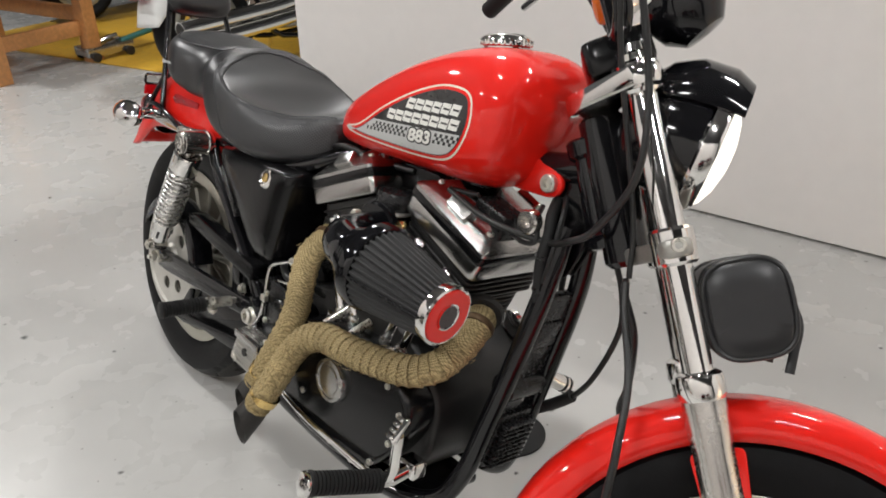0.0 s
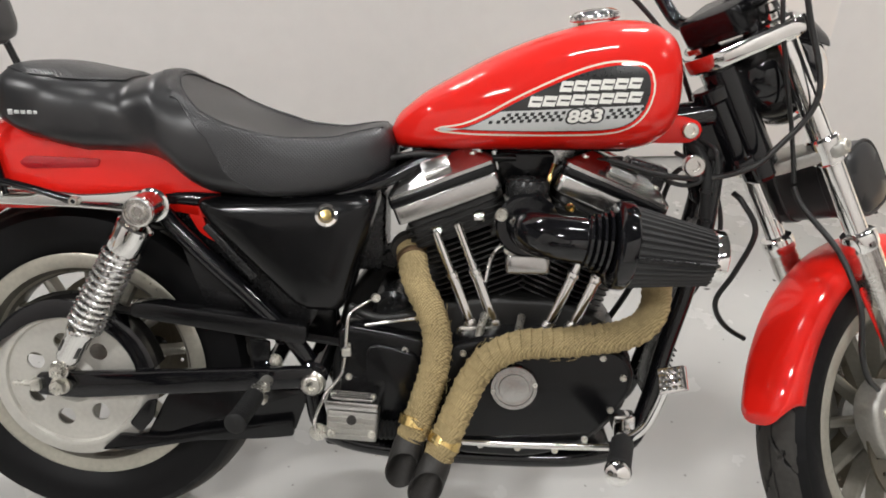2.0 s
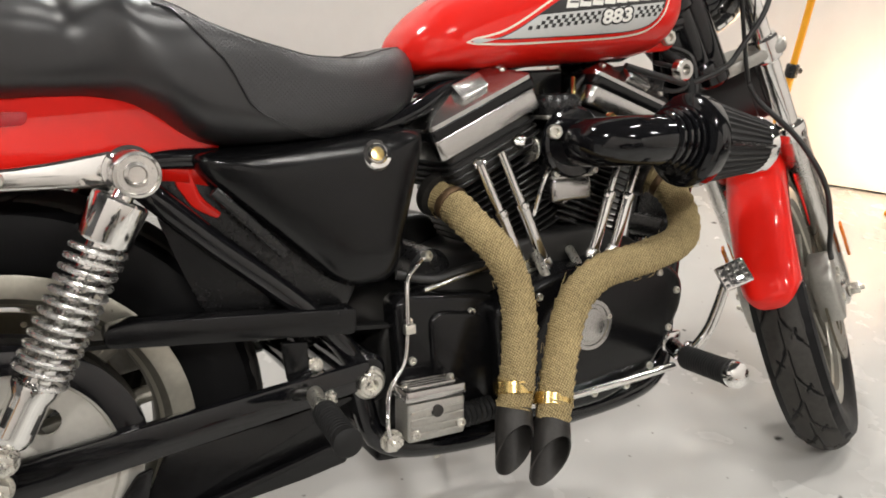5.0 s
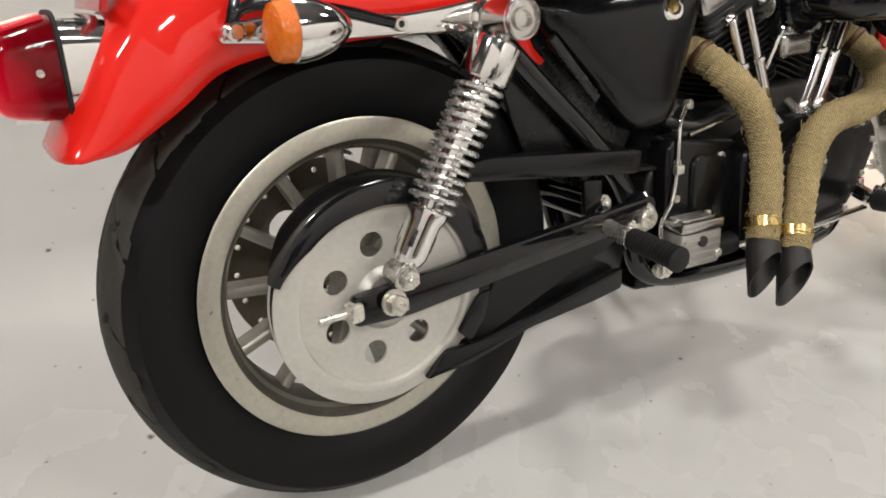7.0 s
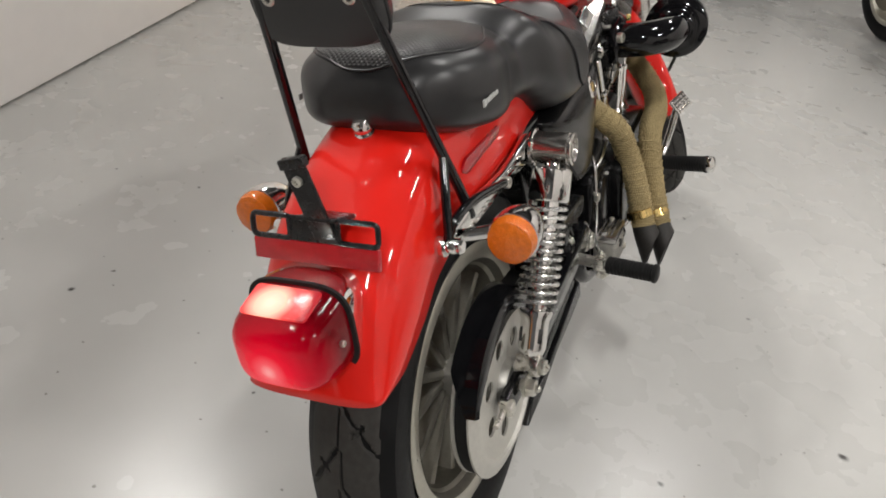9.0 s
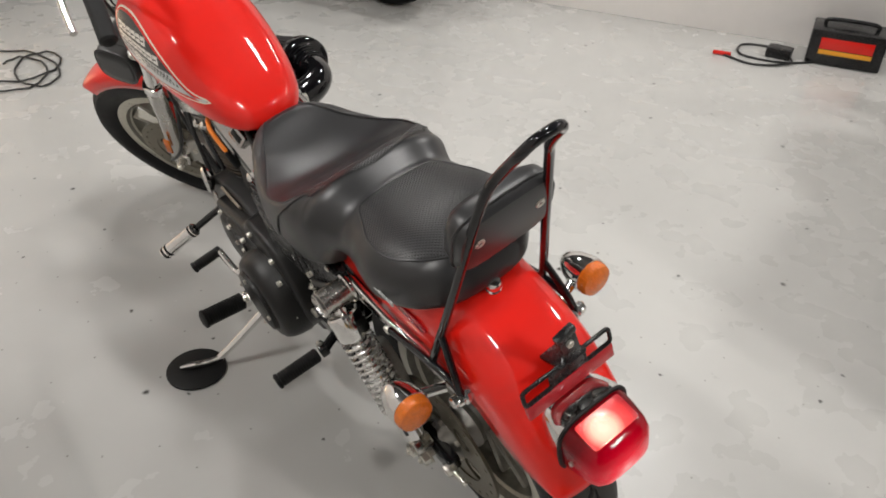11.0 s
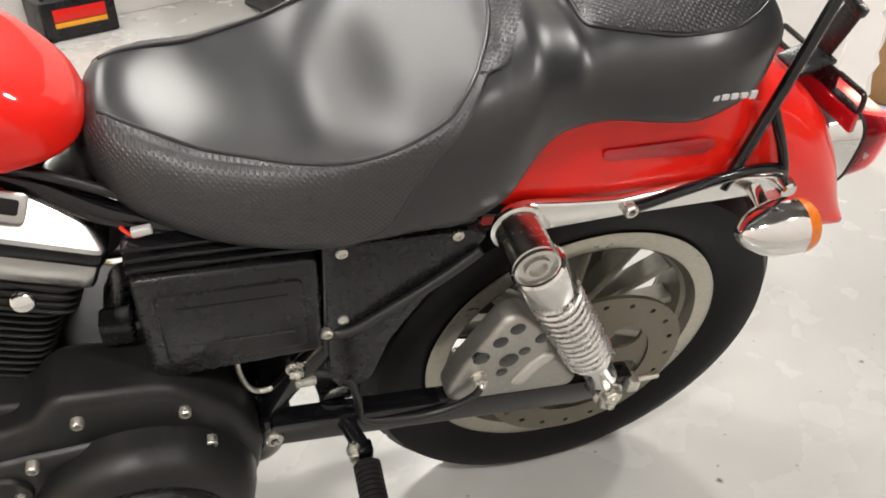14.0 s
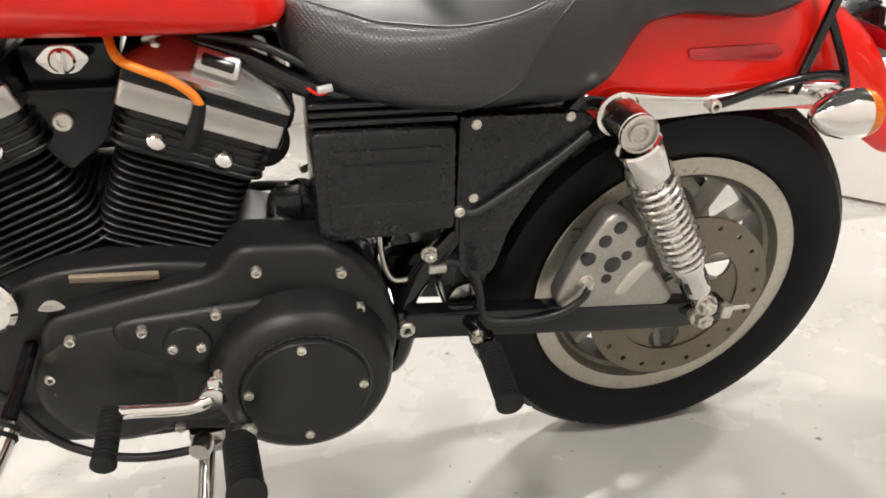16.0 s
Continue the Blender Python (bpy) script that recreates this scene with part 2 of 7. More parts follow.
def floor_material():
    """Pale grey painted concrete: semi-gloss, cloudy, with scuffs and small dark chips."""
    m = mat("painted_concrete", (0.52, 0.515, 0.495), 0.27, 0, 0, 0.07, 2.2, 0.02, 9, rvar=0.05, detail=5.0)
    nt = m.node_tree
    bsdf = nt.nodes["Principled BSDF"]
    tc = nt.nodes.new("ShaderNodeTexCoord")
    old = bsdf.inputs["Base Color"].links[0].from_socket
    ramp, gloss = old.node, bsdf.inputs["Roughness"].links[0].from_node
    ramp.color_ramp.elements[0].position, ramp.color_ramp.elements[1].position = 0.12, 0.88
    gloss.inputs[1].default_value, gloss.inputs[2].default_value = 0.1, 0.9
    for scale, low, high, dark, rag in ((1.1, 0.004, 0.014, 0.12, 0.034), (2.3, 0.005, 0.017, 0.22, 0.022), (6.0, 0.008, 0.022, 0.60, 0.008)):
        vo, mr, mx, no, ad = (nt.nodes.new(k) for k in ("ShaderNodeTexVoronoi", "ShaderNodeMapRange", "ShaderNodeMix", "ShaderNodeTexNoise", "ShaderNodeVectorMath"))
        no.inputs["Scale"].default_value, no.inputs["Detail"].default_value = scale * 14, 3
        vo.voronoi_dimensions = "2D"
        vo.inputs["Scale"].default_value = scale
        ad.operation = "MULTIPLY_ADD"
        ad.inputs[1].default_value = (rag, rag, 0.0)
        mr.inputs[1].default_value, mr.inputs[2].default_value = low, high
        mx.data_type = "RGBA"
        mx.inputs[6].default_value = (0.46 * dark, 0.44 * dark, 0.41 * dark, 1)
        nt.links.new(tc.outputs["Object"], no.inputs["Vector"])
        nt.links.new(no.outputs["Color"], ad.inputs[0])
        nt.links.new(tc.outputs["Object"], ad.inputs[2])
        nt.links.new(ad.outputs[0], vo.inputs["Vector"])
        nt.links.new(vo.outputs["Distance"], mr.inputs[0])
        nt.links.new(mr.outputs[0], mx.inputs[0])
        nt.links.new(old, mx.inputs[7])
        old = mx.outputs[2]
    nt.links.new(old, bsdf.inputs["Base Color"])
    return m


FLOOR = floor_material()


# ---- mesh builders: each gives (vertices, faces) ----
def V(*p):
    return Vector(p)


def join(*gs):
    vs, fs = [], []
    for v, f in gs:
        k = len(vs)
        vs += list(v)
        fs += [tuple(i + k for i in face) for face in f]
    return vs, fs


def moved(g, m):
    return [m @ Vector(v) for v in g[0]], g[1]


def mirrored(g):
    return [V(v[0], -v[1], v[2]) for v in g[0]], [tuple(reversed(f)) for f in g[1]]


def basis(axis, up=None):
    """A turn whose z goes along axis."""
    a = Vector(axis).normalized()
    u = Vector(up or ((0, 0, 1) if abs(a.z) < 0.9 else (1, 0, 0)))
    x = (u - a * u.dot(a)).normalized()
    y = a.cross(x)
    return Matrix((x, y, a)).transposed().to_4x4()


def at(place, axis=(0, 0, 1), up=None):
    return Matrix.Translation(place) @ basis(axis, up)


def rings(rows, closed=True, cap=True, loop=False):
    """Skins a list of rings of equal length."""
    n = len(rows[0])
    vs = [Vector(p) for row in rows for p in row]
    fs = []
    last = len(rows) if loop else len(rows) - 1
    for i in range(last):
        j = (i + 1) % len(rows)
        for k in range(n if closed else n - 1):
            q = (k + 1) % n
            fs.append((i * n + k, i * n + q, j * n + q, j * n + k))
    if cap and closed and not loop:
        fs.append(tuple(reversed(range(n))))
        fs.append(tuple(range((len(rows) - 1) * n, len(rows) * n)))
    return vs, fs


def lathe(prof, place=(0, 0, 0), axis=(0, 0, 1), seg=32, loop=False, cap=True):
    """Turns a profile of (radius, height) round the axis through place."""
    m = at(place, axis)
    rows = [[m @ V(max(r, 1e-4) * math.cos(a), max(r, 1e-4) * math.sin(a), h) for a in (math.tau * k / seg for k in range(seg))] for r, h in prof]
    return rings(rows, loop=loop, cap=cap)


def rod(a, b, r, seg=16, bev=0.12):
    """A straight bar with slightly rounded ends."""
    a, b = Vector(a), Vector(b)
    length = (b - a).length
    e = min(r * bev * 2, length * 0.2)
    return lathe([(r - e, 0), (r, e), (r, length - e), (r - e, length)], a, b - a, seg)


def smooth_path(pts, n=6):
    """Catmull-Rom through the points."""
    p = [Vector(q) for q in pts]
    p = [p[0] * 2 - p[1]] + p + [p[-1] * 2 - p[-2]]
    out = []
    for i in range(1, len(p) - 2):
        for k in range(n):
            t = k / n
            out.append(0.5 * (2 * p[i] + (p[i + 1] - p[i - 1]) * t + (2 * p[i - 1] - 5 * p[i] + 4 * p[i + 1] - p[i + 2]) * t * t + (3 * p[i] - p[i - 1] - 3 * p[i + 1] + p[i + 2]) * t ** 3))
    return out + [p[-2]]


def sweep(pts, r, seg=10, loop=False, flat=1.0, up=None):
    """A tube along the points; r may be one radius or one for each point."""
    p = [Vector(q) for q in pts]
    n = len(p)
    rad = r if isinstance(r, (list, tuple)) else [r] * n
    rows, prev = [], None
    for i in range(n):
        d = (p[(i + 1) % n] - p[i - 1]) if loop else (p[min(i + 1, n - 1)] - p[max(i - 1, 0)])
        d.normalize()
        if prev is None:
            u = Vector(up) if up else (V(0, 0, 1) if abs(d.z) < 0.9 else V(1, 0, 0))
        else:
            u = prev
        u = (u - d * u.dot(d)).normalized()
        prev = u
        w = d.cross(u)
        rows.append([p[i] + (u * math.cos(a) + w * math.sin(a) * flat) * rad[i] for a in (math.tau * k / seg for k in range(seg))])
    return rings(rows, loop=loop)


def tube(pts, r, seg=10, n=6, **k):
    q = smooth_path(pts, n)
    if isinstance(r, (list, tuple)):
        r = [float(np.interp(i / n, range(len(r)), r)) for i in range(len(q))]
    return sweep(q, r, seg, **k)


def rounded(pts, r, n=4):
    """A polygon with its corners rounded."""
    p = [Vector(q).to_2d() if len(q) > 2 else Vector(q) for q in pts]
    out = []
    for i, c in enumerate(p):
        a, b = p[i - 1] - c, p[(i + 1) % len(p)] - c
        rr = min(r, a.length * 0.45, b.length * 0.45)
        s, e = c + a.normalized() * rr, c + b.normalized() * rr
        for k in range(n + 1):
            t = k / n
            out.append(s * (1 - t) ** 2 + c * 2 * t * (1 - t) + e * t * t)
    return out


def inset(p, d):
    n = len(p)
    area2 = sum(p[i - 1].x * p[i].y - p[i].x * p[i - 1].y for i in range(n))
    sg = 1 if area2 > 0 else -1
    out = []
    for i in range(n):
        t = (p[(i + 1) % n] - p[i - 1])
        t = t.normalized() if t.length > 1e-9 else Vector((1, 0))
        out.append(p[i] + Vector((-t.y, t.x)) * d * sg)
    return out


def prism(pts, h0, h1, m=None, r=0.0, bev=0.002, steps=2):
    """A plate with the given outline, from h0 to h1 along its own z, with rounded rims."""
    p = rounded(pts, r) if r else [Vector(q) for q in pts]
    if sum(p[i - 1].x * p[i].y - p[i].x * p[i - 1].y for i in range(len(p))) < 0:
        p = p[::-1]
    lay = [(bev * (1 - math.sin(math.pi / 2 * k / steps)), h0 + bev * (1 - math.cos(math.pi / 2 * k / steps))) for k in range(steps + 1)]
    lay += [(bev * (1 - math.cos(math.pi / 2 * k / steps)), h1 - bev * (1 - math.sin(math.pi / 2 * k / steps))) for k in range(steps + 1)]
    m = m or Matrix()
    return rings([[m @ V(q.x, q.y, h) for q in inset(p, d)] for d, h in lay])


SIDE = Matrix(((1, 0, 0, 0), (0, 0, 1, 0), (0, 1, 0, 0), (0, 0, 0, 1)))  # outline in x and z, height along y


def side_plate(pts, y0, y1, r=0.0, bev=0.002, steps=2):
    v, f = prism(pts, min(y0, y1), max(y0, y1), SIDE, r, bev, steps)
    return v, [tuple(reversed(q)) for q in f]


def block(size, m=None, r=0.004, bev=0.003):
    x, y, z = (s / 2 for s in size)
    return prism([(-x, -y), (x, -y), (x, y), (-x, y)], -z, z, m, r, bev)


def ngon(n, r, turn=0.0):
    return [(r * math.cos(math.tau * k / n + turn), r * math.sin(math.tau * k / n + turn)) for k in range(n)]


def bolt(place, axis, r=0.006, h=0.006, hexed=False):
    """A cap screw or hexagon nut with a washer, its head along axis."""
    m = at(place, axis)
    if hexed:
        head = prism(ngon(6, r), 0.001, h, m, 0, r * 0.12)
        return join(lathe([(r * 1.25, -0.002), (r * 1.25, 0.001), (r * 0.5, 0.001)], place, axis, 16), head, lathe([(r * 0.45, h), (r * 0.45, h * 1.3), (r * 0.3, h * 1.45)], place, axis, 10))
    return lathe([(r, -0.002), (r, h * 0.8), (r * 0.85, h), (r * 0.5, h), (r * 0.45, h * 0.4), (0.0002, h * 0.4)], place, axis, 14)


def part(name, g, material, parent, label="", angle=38):
    me = bpy.data.meshes.new(name)
    me.from_pydata([tuple(v) for v in g[0]], [], g[1])
    me.shade_smooth()
    me.set_sharp_from_angle(angle=radians(angle))
    me.materials.append(material)
    ob = new(name, me)
    ob.parent = parent
    if label:
        ob["label"] = label
    return ob


def thick(ob, t):
    s = ob.modifiers.new("thickness", "SOLIDIFY")
    s.thickness, s.offset = t, -1
    return ob


def thing(name, label, category, m=None, group="", kind=""):
    ob = new(name)
    ob.matrix_world = m or Matrix()
    return tagged(ob, label, category, group, kind)


def structure(name, g, material, label, category):
    ob = part(name, g, material, None)
    return tagged(ob, label, category, "", "structure")


# ---- the room ----
def wall_between(a, b, z0, z1, t):
    """An upright panel whose face runs from a to b, its thickness to the left of that way."""
    a, b = V(*a, 0), V(*b, 0)
    d = (b - a).normalized()
    n = V(-d.y, d.x, 0)
    p = [a, b, b + n * t, a + n * t]
    return prism([(q.x, q.y) for q in p], z0, z1, None, 0, 0.004)


structure("floor", block((16, 16, 0.1), pose(1, -0.5, -0.05), 0, 0.001), FLOOR, "pale grey painted concrete floor with dark chips and scuffs", "floor")
# Outer walls and ceiling are added to close the room, dark to subdue reflections.
structure("ceiling", block((16, 16, 0.1), pose(1, -0.5, 4.05), 0, 0.001), CEIL, "added dark workshop ceiling", "ceiling")
for i, (a, b) in enumerate((((9, -8.5), (9, 7.5)), ((9, 7.5), (-7, 7.5)), ((-7, 7.5), (-7, -8.5)), ((-7, -8.5), (9, -8.5)))):
    structure(("wall_east", "wall_north", "wall_west", "wall_south")[i], wall_between(b, a, 0, 4.0, 0.12), GREYWALL, "added dark grey outer wall", "wall")
structure("wall_panel_left", wall_between((2.15, 2.14), (-1.68, 1.395), 0.012, 2.5, -0.06), WALL, "smooth white backdrop panel standing on the floor", "wall")
structure("wall_panel_front", wall_between((4.4, 0.22), (2.15, 2.14), 0.012, 2.5, -0.06), WALL, "smooth white backdrop panel standing on the floor", "wall")
structure("wall_panel_rear", wall_between((-1.32, -0.83), (-0.28, -3.65), 0.012, 2.0, -0.06), WALL, "smooth white backdrop panel with a ragged edge", "wall")
structure("wall_far", wall_between((6.4, -0.5), (-0.2, -3.95), 0, 2.6, -0.1), WALL, "white wall behind parked motorcycles", "wall")
for px, py, _ in PANELS:
    lamp = thing("ceiling_light", "white strip light under the ceiling, lit", "ceiling light", pose(px, py, 3.955), "ceiling lights")
    part("body", block((0.78, 0.20, 0.06), None, 0.01, 0.004), CEIL, lamp, "white metal body")
    part("diffuser", block((0.72, 0.15, 0.012), pose(0, 0, -0.034), 0.004, 0.002), LAMPGLOW, lamp, "glowing white diffuser")


# ---- the red motorcycle: x ahead, y to its left, z up, the rear axle over the origin ----
bike = thing("motorcycle", "red and black V-twin motorcycle leaning on its side stand", "motorcycle", LEAN)


def interp(x, table):
    xs, ys = zip(*sorted(table))
    return float(np.interp(x, xs, ys))


def soft_interp(table):
    """A smooth curve through (x, value) rows."""
    rows = sorted(table)
    path = smooth_path([(a, b, 0) for a, b in rows], 8)
    xs, ys = [p.x for p in path], [p.y for p in path]
    return lambda x: float(np.interp(x, xs, ys))


# -- rear wheel --
AX = V(0, 0, 0.32)


def tyre_mesh(r_in, r_out, half, seg=96):
    """A tyre with rounded shoulders and shallow grooves across the tread."""
    prof = []
    side = [(r_in - 0.004, half * 0.62), (r_in + 0.004, half * 0.70), (r_in + 0.022, half * 0.90), (r_in + (r_out - r_in) * 0.5, half), (r_in + (r_out - r_in) * 0.72, half * 0.95), (r_out - 0.018, half * 0.78), (r_out - 0.007, half * 0.5), (r_out - 0.0015, half * 0.24)]
    prof = [(r, h) for r, h in side] + [(r_out, 0)] + [(r, -h) for r, h in reversed(side)]
    prof += [(r_in - 0.02, -half * 0.5), (r_in - 0.02, half * 0.5)]
    m = at((0, 0, 0), (0, 1, 0))
    rows = []
    for r, h in prof:
        row = []
        for k in range(seg * 2):
            a = math.tau * k / (seg * 2)
            rr = r
            if r > r_out - 0.03:
                g = (k + int(abs(h) * 260)) % 8
                if g in (0, 1) and 0.08 * half < abs(h) < half * 0.9 and (h > 0) == ((k // 8) % 2 == 0):
                    rr -= 0.0045
            row.append(m @ V(rr * math.cos(a), rr * math.sin(a), h))
        rows.append(row)
    return rings(rows, loop=True)


def tread_mesh(r_out, half, seg=576):
    """The raised tread: blocks parted by slanting grooves that sink below the carcass."""
    knots = ((0.0, 0.0), (0.12, 0.0003), (0.25, 0.0014), (0.37, 0.0038), (0.49, 0.0068), (0.61, 0.0105), (0.72, 0.0150))
    m = at((0, 0, 0), (0, 1, 0))
    rows = []
    for i in range(-18, 19):
        h = 0.04 * i
        r = r_out - interp(abs(h), knots)
        row = []
        for k in range(seg):
            a = math.tau * k / seg
            g = (k + (16 if h > 0 else 0) + 1.1 * abs(i)) % 32
            q = (k + (16 if h > 0 else 0) - 0.6 * abs(i) + 14) % 32
            cut = (g < 2.4 and abs(i) > 1) or (q < 2.2 and 5 < abs(i) < 12) or abs(i) > 17 or (abs(i) == 1 and (k // 16) % 2 == (i > 0))
            rr = r + (-0.003 if cut else 0.0022)
            row.append(m @ V(rr * math.cos(a), rr * math.sin(a), h * half))
        rows.append(row)
    return rings(rows, cap=False)


def rim_mesh(r, half):
    """The rim: bright side flanges and a sunk well."""
    p = [(r, half), (r - 0.004, half + 0.002), (r - 0.028, half - 0.001), (r - 0.032, half - 0.006), (r - 0.036, half * 0.72), (r - 0.041, half * 0.62), (r - 0.044, half * 0.4)]
    prof = p + [(a, -b) for a, b in reversed(p)] + [(r - 0.02, -half * 0.6), (r - 0.02, half * 0.6)]
    return lathe(prof, (0, 0, 0), (0, 1, 0), 96, loop=True)


def spoke_mesh(r0, r1, ang, w0, w1, t):
    """One cast spoke: a tapered bar with a raised rib."""
    m = Matrix.Rotation(-ang, 4, "Y")
    bar = [[m @ V(x, y, z) for y, z in ((-t, -w), (t, -w), (t * 1.25, -w * 0.35), (t * 1.25, w * 0.35), (t, w), (-t, w), (-t * 1.25, w * 0.35), (-t * 1.25, -w * 0.35))] for x, w in ((r0, w0), ((r0 + r1) / 2, (w0 + w1) / 2), (r1, w1))]
    return rings(bar)


def put(ob, m):
    ob.matrix_local = m
    return ob


def wheel(parent, m, r_in, r_out, half, rim_half, spokes, label):
    hub = part("wheel", lathe([(0.02, -0.075), (0.045, -0.07), (0.05, -0.045), (0.034, -0.03), (0.034, 0.03), (0.05, 0.045), (0.045, 0.07), (0.02, 0.075)], (0, 0, 0), (0, 1, 0), 40), CAST, parent, label)
    put(hub, m)
    part("tyre", tyre_mesh(r_in - 0.002, r_out, half), TYRE, hub, "black rubber tyre with grooved tread")
    part("tread", tread_mesh(r_out, half), TREAD, hub, "dusty grooved tread blocks")
    part("rim", rim_mesh(r_in, rim_half), RIM, hub, "silver cast rim")
    # Barrel and grooves carry the shade of the rim's recesses as colour.
    part("rim_barrel", lathe([(r_in - 0.0418, rim_half * 0.60), (r_in - 0.0449, rim_half * 0.4), (r_in - 0.0449, -rim_half * 0.4), (r_in - 0.0418, -rim_half * 0.60)], (0, 0, 0), (0, 1, 0), 96, cap=False), WELL, hub, "inner barrel of the rim with shade in its colour")
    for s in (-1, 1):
        part("rim_groove", lathe([(r_in - 0.0285, s * (rim_half - 0.0004)), (r_in - 0.0325, s * (rim_half - 0.0055)), (r_in - 0.0368, s * rim_half * 0.73)], (0, 0, 0), (0, 1, 0), 96, cap=False), WELL, hub, "groove round the rim with shade in its colour")
    for k in range(spokes):
        part("spoke", spoke_mesh(0.032, r_in - 0.040, math.tau * (k + 0.3) / spokes, 0.0078, 0.0068, 0.014), SPOKE, hub)
    return hub


rear = wheel(bike, Matrix.Translation(AX), 0.222, 0.321, 0.068, 0.051, 13, "silver cast rear wheel with thin spokes")


def holed_disc(r0, r1, t, holes, hr, hole_r, place, axis, seg=72, turn=0.0):
    """A flat ring with round holes cut through it, made of strips."""
    m = at(place, axis)
    bm = bmesh.new()
    outer = [bm.verts.new((r1 * math.cos(math.tau * k / seg), r1 * math.sin(math.tau * k / seg), 0)) for k in range(seg)]
    inner = [bm.verts.new((r0 * math.cos(math.tau * k / seg), r0 * math.sin(math.tau * k / seg), 0)) for k in range(seg)]
    edges = []
    for ring in (outer, inner):
        edges += [bm.edges.new((ring[k], ring[(k + 1) % seg])) for k in range(seg)]
    for h in range(holes):
        a = math.tau * h / holes + turn
        c = V(hr * math.cos(a), hr * math.sin(a), 0)
        ring = [bm.verts.new(c + V(hole_r * math.cos(q), hole_r * math.sin(q), 0)) for q in (math.tau * j / 16 for j in range(16))]
        edges += [bm.edges.new((ring[k], ring[(k + 1) % 16])) for k in range(16)]
    bmesh.ops.triangle_fill(bm, use_beauty=True, use_dissolve=False, edges=edges)
    faces = list(bm.faces)
    ret = bmesh.ops.extrude_face_region(bm, geom=faces)
    bmesh.ops.translate(bm, verts=[v for v in ret["geom"] if isinstance(v, bmesh.types.BMVert)], vec=(0, 0, t))
    bmesh.ops.recalc_face_normals(bm, faces=bm.faces)
    bm.verts.index_update()
    out = [m @ v.co for v in bm.verts], [tuple(v.index for v in f.verts) for f in bm.faces]
    bm.free()
    return out


# belt pulley on the right of the rear wheel
pul = part("pulley", holed_disc(0.028, 0.121, 0.004, 7, 0.075, 0.0165, (0, -0.1095, 0), (0, 1, 0), turn=-0.18), PULLEY, rear, "bright aluminium belt pulley with round holes")
# Dark disc added behind the pulley to darken the wheel's inside.
part("pulley_back", holed_disc(0.028, 0.125, 0.002, 7, 0.075, 0.0172, (0, -0.1055, 0), (0, 1, 0), turn=-0.18), DARKBACK, rear, "dark disc added behind the pulley")
part("pulley_rim", lathe([(0.1175, -0.1085), (0.1205, -0.1150), (0.126, -0.1155), (0.130, -0.1135), (0.145, -0.108), (0.149, -0.106), (0.149, -0.103), (0.141, -0.102), (0.141, -0.082), (0.145, -0.08), (0.145, -0.076), (0.126, -0.078)], (0, 0, 0), (0, 1, 0), 72, loop=True), PULLEY, rear)
part("pulley_hub", lathe([(0.02, -0.122), (0.034, -0.121), (0.038, -0.113), (0.05, -0.105), (0.05, -0.07)], (0, 0, 0), (0, 1, 0), 32), CAST, rear)
belt_pts = [V(0.144 * math.cos(a), -0.094, 0.144 * math.sin(a)) for a in np.linspace(math.radians(82), math.radians(278), 40)] + [V(0.25, -0.094, -0.085), V(0.5, -0.094, -0.005), V(0.52, -0.094, 0.04), V(0.5, -0.094, 0.085), V(0.25, -0.094, 0.118)]
bv = []
for i, p in enumerate(belt_pts):
    q = (belt_pts[(i + 1) % len(belt_pts)] - belt_pts[i - 1]).normalized()
    n = V(-q.z, 0, q.x) * -1
    bv.append([p + V(0, -0.012, 0), p + V(0, 0.012, 0), p + V(0, 0.012, 0) + n * -0.005, p + V(0, -0.012, 0) + n * -0.005])
part("drive_belt", rings([[AX + c for c in row] for row in bv], loop=True), RUBBER, bike, "ribbed black drive belt")

# brake disc on the left
dsc = part("brake_disc", holed_disc(0.098, 0.146, 0.006, 20, 0.130, 0.0042, (0, 0.088, 0), (0, 1, 0)), DISC, rear, "drilled steel brake disc")
part("disc_carrier", holed_disc(0.03, 0.105, 0.005, 5, 0.074, 0.026, (0, 0.086, 0), (0, 1, 0), turn=0.5), DISC, rear, "slotted disc carrier")
part("disc_hub", lathe([(0.03, 0.07), (0.045, 0.086), (0.045, 0.093), (0.03, 0.1), (0.018, 0.12)], (0, 0, 0), (0, 1, 0), 32), CAST, rear)
for k in range(5):
    a = math.tau * k / 5
    part("disc_bolt", bolt((0.043 * math.cos(a), 0.093, 0.043 * math.sin(a)), (0, 1, 0), 0.006, 0.005), BOLT, rear)

# rear calliper and its hose
cal = part("brake_calliper", side_plate([(0.224, 0.375), (0.21, 0.415), (0.162, 0.506), (0.138, 0.510), (0.100, 0.474), (0.086, 0.425), (0.034, 0.358), (0.05, 0.335), (0.16, 0.345), (0.21, 0.352)], 0.094, 0.13, 0.02, 0.008, 3), CAST, bike, "grey cast aluminium rear brake calliper")
part("badge", side_plate([(0.120, 0.374), (0.138, 0.378), (0.122, 0.408), (0.098, 0.432), (0.080, 0.424), (0.102, 0.402)], 0.129, 0.1345, 0.009, 0.002), PULLEY, cal, "raised oval pad")
# Flat dark discs stand for the shade in the calliper's open bores.
for x, z, r in ((0.144, 0.488, 0.010), (0.108, 0.461, 0.009), (0.163, 0.468, 0.010), (0.184, 0.442, 0.011), (0.146, 0.428, 0.013), (0.127, 0.441, 0.008), (0.152, 0.405, 0.008)):
    part("bore", lathe([(r, 0.126), (r, 0.1306), (r * 0.9, 0.1310), (0.0003, 0.1308)], (x, 0, z), (0, 1, 0), 16), INK, cal, "flat dark disc for an open bore")
